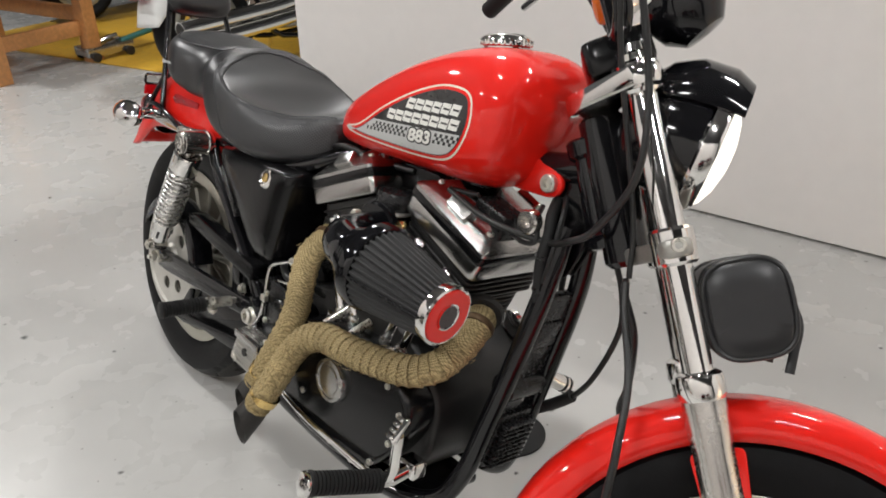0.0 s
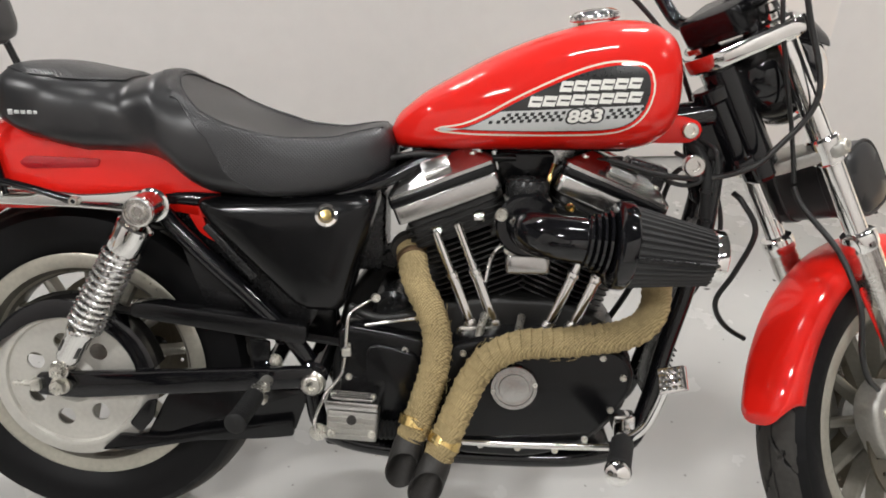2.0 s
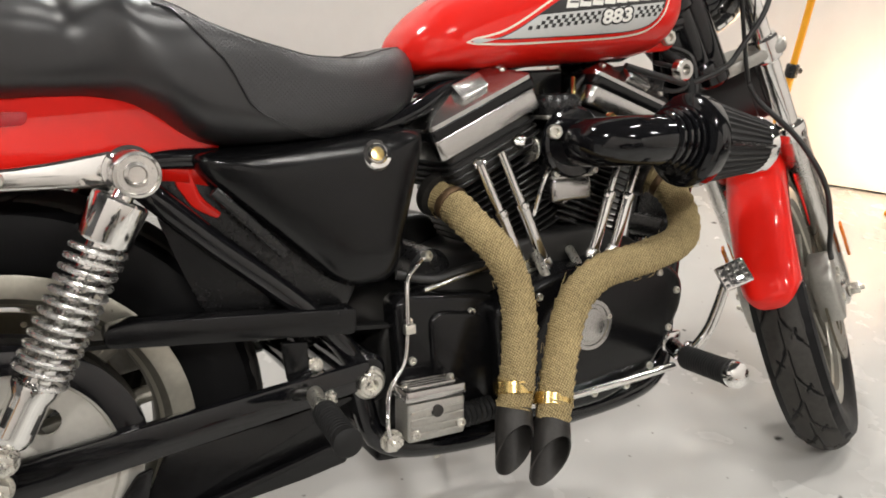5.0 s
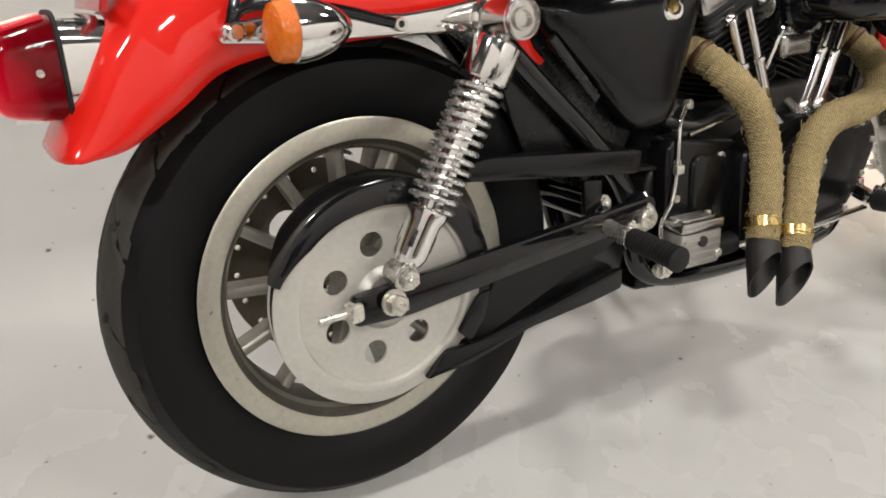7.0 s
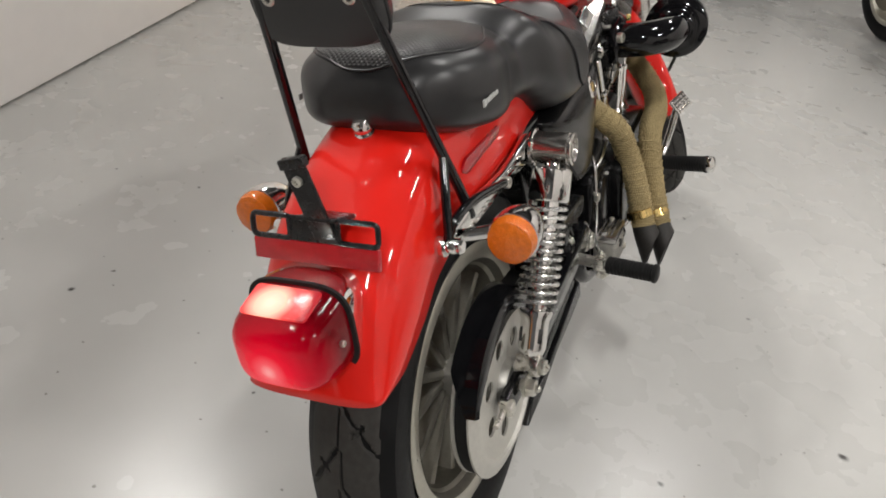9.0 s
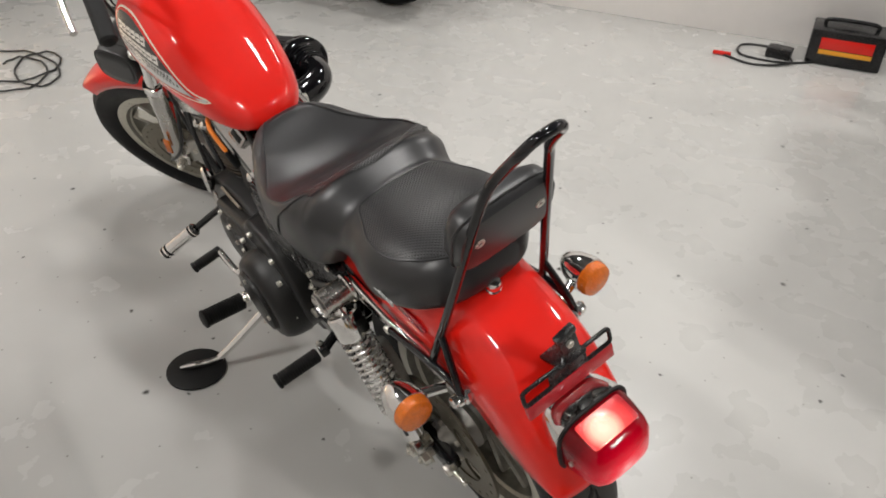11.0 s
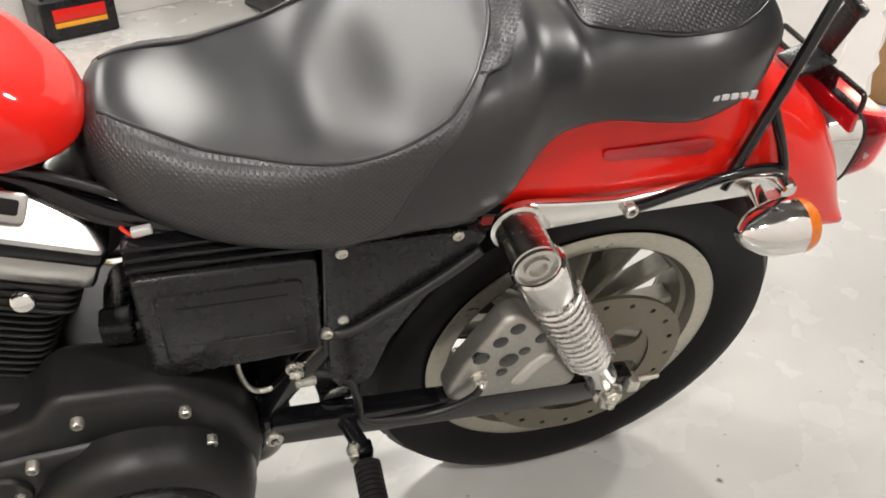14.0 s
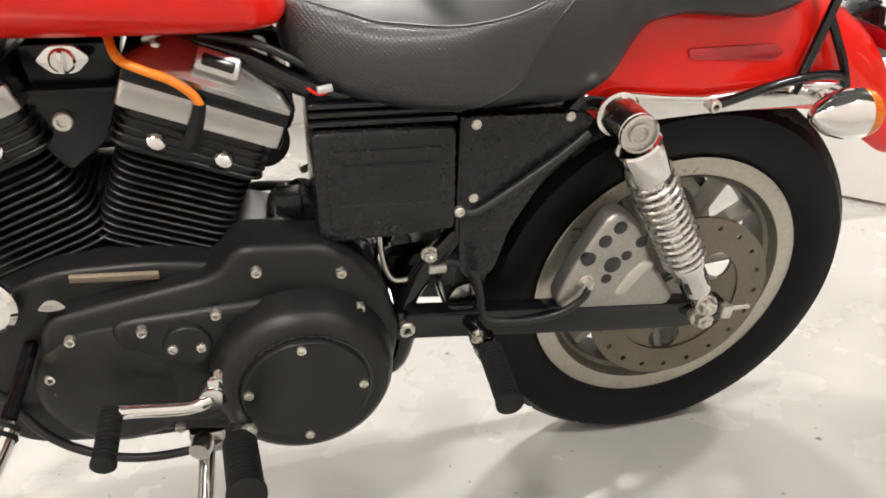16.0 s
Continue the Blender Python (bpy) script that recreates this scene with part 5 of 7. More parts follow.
# carburettor, intake elbow and cone air filter on the right
carb = part("carburettor", join(lathe([(0.03, 0.0), (0.034, 0.008), (0.034, 0.03), (0.028, 0.04), (0.028, 0.075)], (0.80, -0.035, 0.63), (0, -1, 0), 32), lathe([(0.036, 0.0), (0.038, 0.004), (0.038, 0.02), (0.034, 0.03), (0.0004, 0.033)], (0.80, -0.075, 0.676), (0, 0, 1), 28), block((0.075, 0.06, 0.05), pose(0.80, -0.072, 0.60), 0.01, 0.008)), PLASTIC, bike, "black carburettor with a grey float bowl")
part("float_bowl", join(block((0.084, 0.06, 0.007), pose(0.805, -0.08, 0.584), 0.01, 0.002), block((0.078, 0.056, 0.036), pose(0.805, -0.08, 0.563), 0.012, 0.006), bolt((0.805, -0.08, 0.546), (0, 0, -1), 0.008, 0.006, True)), ALU, carb, "bright cast float bowl")
for x, z in ((0.768, 0.590), (0.842, 0.590)):
    part("bowl_screw", bolt((x, -0.112, z), (0, -1, 0), 0.0055, 0.005), BOLT, carb)
part("top_cover", block((0.078, 0.056, 0.006), pose(0.80, -0.078, 0.674), 0.012, 0.002), CAST, carb, "cast top cover flange")
part("throttle_wheel", lathe([(0.006, 0.0), (0.022, 0.0), (0.022, 0.003), (0.019, 0.005), (0.022, 0.007), (0.022, 0.010), (0.006, 0.010)], (0.752, -0.07, 0.628), (-1, -0.25, 0), 28), BOLT, carb, "zinc throttle wheel")
part("fuel_pipe", tube([(0.772, -0.105, 0.605), (0.752, -0.112, 0.592), (0.742, -0.11, 0.57), (0.735, -0.10, 0.53)], 0.0035, 8), CHROME, carb, "thin bright overflow pipe")
part("brass_jet", bolt((0.757, -0.124, 0.654), (-0.2, -1, 0), 0.011, 0.010), BOLT, carb, "pale hollow bolt")
part("brass_jet", bolt((0.868, -0.118, 0.668), (0.1, -1, 0), 0.008, 0.008), BRASS, carb)
part("clamp_screw", rod((0.757, -0.105, 0.615), (0.775, -0.108, 0.612), 0.006, 12), CHROME, carb)
part("mount_flange", lathe([(0.052, -0.104), (0.054, -0.108), (0.054, -0.118), (0.050, -0.122), (0.04, -0.122)], (0.80, 0, 0.635), (0, 1, 0), 40), BLACK, carb)
elbow = part("intake_elbow", tube([(0.80, -0.115, 0.635), (0.803, -0.145, 0.636), (0.812, -0.178, 0.637), (0.835, -0.203, 0.638), (0.865, -0.214, 0.637), (0.90, -0.217, 0.636)], 0.0365, 28, 6), BLACK, bike, "gloss black intake elbow")
FA, FB = V(0.895, -0.217, 0.636), V(1.088, -0.207, 0.612)
fdir = (FB - FA).normalized()
for h, w in ((-0.012, 0.041), (-0.003, 0.045), (0.006, 0.049), (0.015, 0.053)):
    part("rib", lathe([(0.0365, h - 0.005), (w, h - 0.002), (w, h + 0.002), (0.0375, h + 0.005)], FA, fdir, 32), BLACK, elbow)
filt = part("air_filter", lathe([(0.038, 0.022), (0.064, 0.026), (0.069, 0.031), (0.0695, 0.048), (0.066, 0.053), (0.05, 0.054)], FA, fdir, 48), BLACK, bike, "black cone air filter with a chrome end cap")
fm = at(FA, fdir)
FL = (FB - FA).length
pleat = []
for h, r in ((0.050, 0.0605), (FL - 0.012, 0.0390)):
    pleat.append([fm @ V((r + (0.0048 if k % 4 in (1, 2) else 0.0)) * math.cos(a), (r + (0.0048 if k % 4 in (1, 2) else 0.0)) * math.sin(a), h) for k, a in ((k, math.tau * k / 144) for k in range(144))])
part("pleats", rings(pleat), PLEAT, filt, "black pleated filter cotton", 20)
part("end_cap", lathe([(0.0435, FL - 0.016), (0.0455, FL - 0.013), (0.0455, FL + 0.001), (0.0425, FL + 0.003), (0.040, FL + 0.0015)], FA, fdir, 40), CHROME, filt, "chrome end cap")
part("cap_disc", lathe([(0.0405, FL + 0.0005), (0.040, FL + 0.003), (0.021, FL + 0.003), (0.020, FL + 0.0005)], FA, fdir, 40, loop=True), RED, filt, "red ring with worn print")
part("cap_bore", lathe([(0.0205, FL - 0.002), (0.0205, FL + 0.0045), (0.018, FL + 0.0048), (0.0165, FL + 0.003), (0.0155, FL - 0.002), (0.0004, FL - 0.002)], FA, fdir, 32), CHROME, filt)
part("cap_hole", lathe([(0.0172, FL + 0.0012), (0.0172, FL + 0.0038), (0.0003, FL + 0.0038)], FA, fdir, 24), INK, filt, "black hole")
part("seam", sweep([fm @ V(0, 0.0675, 0.052), fm @ V(0, 0.046, FL - 0.012)], 0.0025, 6), PLASTIC, filt)

# -- exhaust: two wrapped pipes with slash-cut black tips --
P1 = [(0.600, -0.045, 0.572), (0.606, -0.075, 0.560), (0.617, -0.118, 0.532), (0.642, -0.146, 0.492), (0.656, -0.161, 0.445), (0.652, -0.177, 0.395), (0.639, -0.191, 0.350), (0.626, -0.202, 0.308), (0.617, -0.208, 0.285)]
P2 = [(1.005, -0.045, 0.560), (1.024, -0.070, 0.548), (1.028, -0.103, 0.520), (1.014, -0.133, 0.487), (0.978, -0.158, 0.467), (0.92, -0.176, 0.460), (0.85, -0.188, 0.456), (0.79, -0.190, 0.450), (0.745, -0.195, 0.428), (0.718, -0.202, 0.395), (0.700, -0.210, 0.355), (0.685, -0.219, 0.318), (0.672, -0.228, 0.285), (0.664, -0.233, 0.265)]


def wrapped(pts, r, n=10):
    """A pipe wound with overlapping tape: a step at every turn and frayed unevenness."""
    q = smooth_path(pts, n)
    fine = []
    for a, b in zip(q, q[1:]):
        fine += [a.lerp(b, k / 6) for k in range(6)]
    fine.append(q[-1])
    run, out = 0.0, []
    for i, p in enumerate(fine):
        run += (p - fine[i - 1]).length if i else 0
        out.append((p, run))
    rows, prev, seg = [], None, 36
    for i, (p, l) in enumerate(out):
        d = (out[min(i + 1, len(out) - 1)][0] - out[max(i - 1, 0)][0]).normalized()
        u = prev or V(0, 0, 1)
        u = (u - d * u.dot(d)).normalized()
        prev = u
        w = d.cross(u)
        row = []
        for k in range(seg):
            a = math.tau * k / seg
            ph = (l / 0.0165 + k / seg) % 1
            rr = r * (1 + 0.085 * (1 - ph) ** 1.5 + (0.02 if ph < 0.15 else 0.0) - 0.025 + 0.035 * noise.noise(p * 40 + V(a, a * 2, 0)) + 0.03 * noise.noise(V(l * 60, round(l / 0.0165), a)))
            row.append(p + (u * math.cos(a) + w * math.sin(a)) * rr)
        rows.append(row)
    return rings(rows)


for pts, tip_way in ((P1, V(-0.030, -0.045, -0.115)), (P2, V(-0.042, -0.043, -0.105))):
    pipe = part("exhaust_pipe", wrapped(pts, 0.0245), WRAP, bike, "exhaust pipe bound in tan heat wrap", 30)
    end, d = V(*pts[-1]), tip_way.normalized()
    back = V(*pts[-1]) - d * 0.028
    part("clamp_band", lathe([(0.0262, -0.0085), (0.0286, -0.0078), (0.0286, 0.0078), (0.0262, 0.0085)], back, d, 32), BRASS, pipe, "shiny brass band clamp")
    part("collar", lathe([(0.0262, -0.006), (0.0275, -0.004), (0.0275, 0.004), (0.0262, 0.006)], V(*pts[1]), V(*pts[2]) - V(*pts[0]), 32), RUSTY, pipe, "heat-browned steel collar")
    rnd = random.Random(len(pts))
    threads = []
    line = smooth_path(pts, 10)
    for k in range(34):
        i = rnd.randrange(3, len(line) - 6)
        way = (line[i + 1] - line[i - 1]).normalized()
        side = way.cross(V(rnd.uniform(-1, 1), rnd.uniform(-1, 1), rnd.uniform(-1, 1))).normalized()
        a = line[i] + side * 0.0255
        threads.append(tube([a, a + side * rnd.uniform(0.001, 0.004) + way * rnd.uniform(-0.008, 0.008), a + side * rnd.uniform(0.002, 0.007) + way * rnd.uniform(-0.014, 0.014)], 0.0005, 5, 2))
    tagged(part("frayed_threads", join(*threads), WRAP, pipe), "loose frayed wrap threads", kind="stuff")
    m = at(end - d * 0.004, d, (0, -1, 0))
    rows = []
    for r, hs in ((0.0225, None), (0.0245, 0.003), (0.0265, 0.02), (0.0275, 1), (0.0250, 1), (0.0235, 0.02), (0.0215, 0.001)):
        row = []
        for k in range(36):
            a = math.tau * k / 36
            cut = 0.060 - 0.034 * math.cos(a)
            h = cut if hs == 1 else (0.0 if hs is None else hs)
            row.append(m @ V(r * math.cos(a), r * math.sin(a), h))
        rows.append(row)
    part("tip", rings(rows), TIP, pipe, "matt black slash-cut tip")
    part("port_flange", lathe([(0.034, -0.006), (0.036, 0.0), (0.034, 0.008), (0.024, 0.010)], pts[0], V(*pts[1]) - V(*pts[0]), 28), TIP, pipe, "dark exhaust flange")

# -- spark plug lead, wiring, hoses round the engine --
part("spark_lead", tube([(0.757, 0.045, 0.765), (0.753, 0.06, 0.754), (0.741, 0.098, 0.742), (0.716, 0.113, 0.733), (0.692, 0.116, 0.723), (0.672, 0.115, 0.706), (0.665, 0.112, 0.690)], 0.0052, 12, 6), WIRE, bike, "orange spark plug lead")
part("plug_cap", tube([(0.665, 0.112, 0.694), (0.670, 0.108, 0.672), (0.683, 0.098, 0.638)], [0.007, 0.0075, 0.010], 14, 4), RUBBER, bike, "black spark plug boot")
KEYM = at((0.797, 0.078, 0.738), (0, 1, 0.1), (1, 0, 0))
key = part("key_switch", prism([(-0.028, 0), (-0.012, 0.015), (0.012, 0.015), (0.028, 0), (0.012, -0.015), (-0.012, -0.015)], 0.0, 0.006, KEYM, 0.006, 0.002), CHROME, bike, "chrome ignition switch plate")
part("key_barrel", lathe([(0.013, 0.006), (0.0135, 0.010), (0.011, 0.013), (0.0004, 0.013)], (0.797, 0.078, 0.738), (0, 1, 0.1), 28), CHROME, key)
part("key_grip", prism([(-0.011, -0.003), (0.011, -0.003), (0.011, 0.003), (-0.011, 0.003)], 0.013, 0.022, KEYM @ Matrix.Rotation(math.pi / 2, 4, "Z"), 0.002, 0.001), CHROME, key)
part("switch_bracket", side_plate([(0.745, 0.70), (0.875, 0.70), (0.85, 0.645), (0.82, 0.60), (0.775, 0.635)], 0.05, 0.066, 0.012, 0.003), SATIN, bike, "black engine mount bracket")
part("bracket_bolt", bolt((0.815, 0.066, 0.664), (0, 1, 0), 0.011, 0.008), BOLT, bike)
part("tank_tunnel", side_plate([(0.66, 0.764), (0.67, 0.750), (0.96, 0.752), (0.98, 0.760), (0.97, 0.770), (0.67, 0.770)], -0.045, 0.050, 0.008, 0.004), PLASTIC, bike, "black tunnel under the tank")
part("top_mount", side_plate([(0.745, 0.745), (0.85, 0.745), (0.84, 0.68), (0.76, 0.68)], -0.03, 0.05, 0.012, 0.004), SATIN, bike, "black top engine mount")
for pts, r in (([(0.83, -0.06, 0.69), (0.855, -0.07, 0.728), (0.90, -0.07, 0.738), (0.96, -0.05, 0.742)], 0.0045),
               ([(0.58, 0.02, 0.745), (0.65, 0.04, 0.752), (0.72, 0.03, 0.748)], 0.007), ([(0.56, -0.05, 0.73), (0.62, -0.06, 0.742), (0.70, -0.05, 0.735), (0.78, -0.03, 0.735)], 0.006),
               ([(0.545, 0.075, 0.715), (0.60, 0.07, 0.742), (0.66, 0.05, 0.748)], 0.005)):
    part("cable", tube(pts, r, 10, 6), HOSE, bike, "black cable")
part("fuel_line", tube([(0.83, -0.055, 0.66), (0.835, -0.07, 0.70), (0.845, -0.06, 0.73)], 0.005, 10, 5), BRASS, bike, "yellowed fuel line")
part("starter", rod((0.57, -0.075, 0.462), (0.57, 0.10, 0.462), 0.034, 28), PLASTIC, bike, "black starter motor")
part("oil_line", tube([(0.50, -0.10, 0.475), (0.55, -0.115, 0.462), (0.62, -0.11, 0.468), (0.66, -0.09, 0.46)], 0.008, 10, 6), HOSE, bike, "black rubber oil line")
part("braided_line", tube([(0.53, -0.125, 0.452), (0.58, -0.128, 0.462), (0.64, -0.12, 0.468)], 0.0035, 8, 6), WORN, bike, "thin braided line")
part("solenoid", join(rod((0.56, 0.02, 0.528), (0.56, 0.085, 0.528), 0.020, 20), block((0.034, 0.03, 0.03), pose(0.578, 0.078, 0.545), 0.006, 0.004)), PLASTIC, bike, "black starter solenoid")
part("intake_manifold", lathe([(0.022, -0.06), (0.022, 0.06)], (0.80, 0, 0.63), (1, 0, 0), 20), CAST, bike, "cast intake manifold")

# -- frame --
def sym(pts):
    return [[(x, s * y, z) for x, y, z in pts] for s in (-1, 1)]


frame_part = part("frame", join(
    tube([(1.125, -0.028, 0.74), (1.116, -0.042, 0.63), (1.09, -0.048, 0.50), (1.066, -0.051, 0.40), (1.04, -0.062, 0.285), (1.00, -0.088, 0.222), (0.88, -0.115, 0.205), (0.60, -0.115, 0.21), (0.46, -0.11, 0.24), (0.43, -0.105, 0.33)], 0.0165, 16, 6),
    tube([(1.125, 0.028, 0.74), (1.116, 0.042, 0.63), (1.09, 0.048, 0.50), (1.066, 0.051, 0.40), (1.04, 0.055, 0.30), (1.00, 0.058, 0.245), (0.88, 0.062, 0.232), (0.60, 0.062, 0.232), (0.46, 0.075, 0.25), (0.43, 0.095, 0.33)], 0.0165, 16, 6),
    tube([(0.215, 0.100, 0.665), (0.27, 0.104, 0.60), (0.36, 0.106, 0.50), (0.425, 0.104, 0.41), (0.44, 0.10, 0.345)], 0.015, 14, 6),
    tube([(0.17, -0.098, 0.645), (0.20, -0.104, 0.612), (0.255, -0.106, 0.556), (0.325, -0.106, 0.49), (0.40, -0.104, 0.41), (0.44, -0.10, 0.345)], 0.016, 14, 6),
    *[tube(p, 0.013, 14, 6) for p in sym([(0.30, 0.09, 0.652), (0.42, 0.09, 0.66), (0.54, 0.08, 0.69), (0.62, 0.055, 0.725), (0.72, 0.03, 0.755)])],
    *[tube(p, 0.014, 14, 6) for p in sym([(0.10, 0.086, 0.652), (0.17, 0.086, 0.655), (0.22, 0.088, 0.658), (0.30, 0.088, 0.652)])],
    tube([(0.60, 0, 0.74), (0.80, 0, 0.775), (1.0, 0, 0.80), (1.12, 0, 0.82)], 0.024, 18, 6),
    rod((0.43, -0.11, 0.34), (0.43, 0.11, 0.34), 0.02), rod((0.30, -0.09, 0.652), (0.30, 0.09, 0.652), 0.012)), BLACK, bike, "gloss black tubular steel frame")
part("head_gusset", join(*[side_plate([(1.075, 0.765), (1.085, 0.84), (1.125, 0.85), (1.158, 0.765), (1.146, 0.70), (1.125, 0.655), (1.10, 0.66), (1.085, 0.715)], s * 0.006, s * 0.013, 0.018, 0.003) for s in (-1, 1)]), SATIN, frame_part)
part("steering_head", lathe([(0.030, -0.082), (0.034, -0.080), (0.034, -0.062), (0.028, -0.056), (0.027, 0.048), (0.033, 0.054), (0.034, 0.074), (0.030, 0.078)], (1.146, 0, 0.795), (-math.sin(math.radians(27.7)), 0, math.cos(math.radians(27.7))), 28), BLACK, frame_part, "gloss black steering head")
loom = part("wiring_loom", tube([(1.085, -0.010, 0.765), (1.098, -0.034, 0.748), (1.108, -0.046, 0.72), (1.108, -0.052, 0.68), (1.114, -0.050, 0.61), (1.096, -0.047, 0.53)], 0.009, 10, 5), RUBBER, bike, "black taped wiring loom")
for p in ([(1.10, -0.012, 0.775), (1.122, -0.040, 0.755), (1.124, -0.050, 0.70), (1.118, -0.052, 0.64), (1.106, -0.046, 0.58)], [(1.06, -0.012, 0.750), (1.08, -0.044, 0.738), (1.095, -0.056, 0.71), (1.065, -0.054, 0.70), (1.02, -0.045, 0.712)]):
    part("wire", tube(p, 0.0042, 8, 5), HOSE, loom)
for z, x in ((0.690, 1.108), (0.640, 1.113)):
    part("cable_tie", lathe([(0.0105, -0.003), (0.0118, -0.002), (0.0118, 0.002), (0.0105, 0.003)], (x, -0.050, z), (0.2, 0, 1), 14), PLASTIC, loom)
part("belly_rail", side_plate([(0.45, 0.205), (0.60, 0.186), (0.98, 0.196), (0.98, 0.215), (0.60, 0.212), (0.46, 0.235)], -0.10, 0.05, 0.01, 0.006), SATIN, frame_part, "black lower engine mount")
for k in range(7):
    part("belly_bolt", bolt((0.55 + 0.065 * k, -0.098, 0.191), (0, -0.6, -1), 0.006, 0.006), BOLT, frame_part)

# dark electrical cover between the down tubes
part("front_cover", join(
    block((0.016, 0.088, 0.17), pose(1.094, 0, 0.545, 0, 13, 0), 0.01, 0.005),
    block((0.04, 0.06, 0.05), pose(1.09, 0.0, 0.56, 0, 13, 0), 0.01, 0.006), rod((1.072, -0.045, 0.455), (1.072, 0.045, 0.455), 0.024, 24)), PLASTIC, bike, "black electrical cover between the down tubes")

# regulator with fins in front of the engine
reg = part("regulator", block((0.022, 0.075, 0.11), pose(1.058, 0.0, 0.355, 0, 13, 0), 0.006, 0.003), PLASTIC, bike, "finned black regulator")
for k in range(9):
    part("fin", block((0.018, 0.075, 0.003), pose(1.066 + 0.0023 * k, 0.0, 0.31 + 0.010 * k, 0, 13, 0), 0.002, 0.001), PLASTIC, reg)

# -- oil tank on the right --
OIL = [(0.238, 0.662), (0.252, 0.632), (0.325, 0.560), (0.402, 0.484), (0.43, 0.468), (0.482, 0.469), (0.498, 0.488), (0.518, 0.56), (0.545, 0.648), (0.545, 0.672), (0.52, 0.676), (0.30, 0.668)]
OIL_EDGE = rounded(OIL, 0.024, 5)
OIL_MID = V(0.425, 0, 0.605)
oil = part("oil_tank", rings([[V(OIL_MID.x + (q[0] - OIL_MID.x) * f, y, OIL_MID.z + (q[1] - OIL_MID.z) * f) for q in OIL_EDGE] for f, y in ((1.0, -0.02), (1.0, -0.098), (0.992, -0.108), (0.972, -0.117), (0.94, -0.124), (0.88, -0.130), (0.76, -0.135), (0.55, -0.1385), (0.3, -0.140), (0.04, -0.1405))]), SATIN, bike, "satin black domed oil tank side cover", 60)
part("oil_recess", lathe([(0.026, 0.0), (0.028, 0.004), (0.024, 0.006), (0.018, 0.003)], (0.467, -0.122, 0.640), (0, -1, 0.35), 28), SATIN, oil)
part("oil_cap", join(lathe([(0.016, -0.004), (0.021, 0.002), (0.0215, 0.010), (0.019, 0.014), (0.014, 0.015), (0.012, 0.013), (0.0004, 0.013)], (0.467, -0.125, 0.642), (0, -1, 0.35), 32)), CHROME, oil, "chrome oil filler cap")
part("cap_insert", lathe([(0.0095, 0.013), (0.0090, 0.0155), (0.0004, 0.016)], (0.467, -0.125, 0.642), (0, -1, 0.35), 24), BRASS, oil, "amber cap insert")
part("splash_plate", side_plate([(0.19, 0.64), (0.199, 0.588), (0.211, 0.548), (0.225, 0.505), (0.243, 0.462), (0.38, 0.425), (0.425, 0.43), (0.45, 0.475), (0.40, 0.56), (0.30, 0.648)], -0.087, -0.080, 0.012, 0.002), PLASTIC, bike, "black splash plate")
part("red_panel", side_plate([(0.222, 0.667), (0.254, 0.665), (0.242, 0.638), (0.252, 0.608), (0.274, 0.587), (0.267, 0.581), (0.240, 0.597), (0.222, 0.628)], -0.094, -0.088, 0.01, 0.002), RED, bike, "red lower edge of the fender")
part("inner_guard", side_plate([(0.22, 0.65), (0.38, 0.46), (0.41, 0.40), (0.36, 0.38), (0.345, 0.46), (0.30, 0.55), (0.24, 0.61), (0.19, 0.645)], -0.075, 0.075, 0.02, 0.004), PLASTIC, bike, "black inner splash guard")
part("guard_strip", block((0.014, 0.012, 0.12), pose(0.30, -0.122, 0.575, 0, -42, 0), 0.004, 0.003), PLASTIC, bike, "ribbed black rubber strip")

# -- battery box and side panel on the left --
bat = part("battery_cover", join(side_plate([(0.375, 0.51), (0.379, 0.652), (0.55, 0.655), (0.548, 0.505)], 0.02, 0.128, 0.01, 0.006, 3), side_plate([(0.392, 0.528), (0.395, 0.63), (0.533, 0.632), (0.532, 0.524)], 0.12, 0.1315, 0.008, 0.003)), PLASTIC, bike, "black battery cover with a recessed face")
part("cover_line", side_plate([(0.405, 0.555), (0.405, 0.558), (0.52, 0.562), (0.52, 0.559)], 0.130, 0.1322, 0, 0.0005), INK, bat)
part("cover_line", side_plate([(0.41, 0.610), (0.41, 0.613), (0.515, 0.616), (0.515, 0.613)], 0.130, 0.1325, 0, 0.0005), SATIN, bat)
for k in range(3):
    part("battery_ridge", side_plate([(0.378, 0.657 + 0.009 * k), (0.378, 0.664 + 0.009 * k), (0.551, 0.666 + 0.009 * k), (0.551, 0.659 + 0.009 * k)], 0.03, 0.122 - 0.004 * k, 0.002, 0.002), BLACK, bat)
part("battery_cable", tube([(0.548, 0.10, 0.699), (0.538, 0.109, 0.695), (0.528, 0.109, 0.696)], 0.0018, 8), RED, bat, "red battery cable")
part("cable_tag", block((0.018, 0.008, 0.008), pose(0.53, 0.11, 0.701, 0, 8, 0), 0.002, 0.002), SILVER, bat, "grey tag")
part("battery_strap", rod((0.371, 0.118, 0.50), (0.371, 0.118, 0.662), 0.004), BLACK, bat)
part("strap_bolt", bolt((0.371, 0.124, 0.535), (0, 1, 0), 0.007, 0.006), BOLT, bat)
panel = part("side_panel", side_plate([(0.372, 0.662), (0.22, 0.658), (0.20, 0.648), (0.262, 0.566), (0.30, 0.50), (0.318, 0.435), (0.345, 0.42), (0.366, 0.44), (0.370, 0.52)], 0.10, 0.124, 0.012, 0.004), PLASTIC, bike, "black plastic side panel")
for x, z in ((0.355, 0.652), (0.353, 0.552), (0.236, 0.654)):
    part("panel_screw", bolt((x, 0.124, z), (0, 1, 0), 0.0062, 0.003), BOLT, panel)
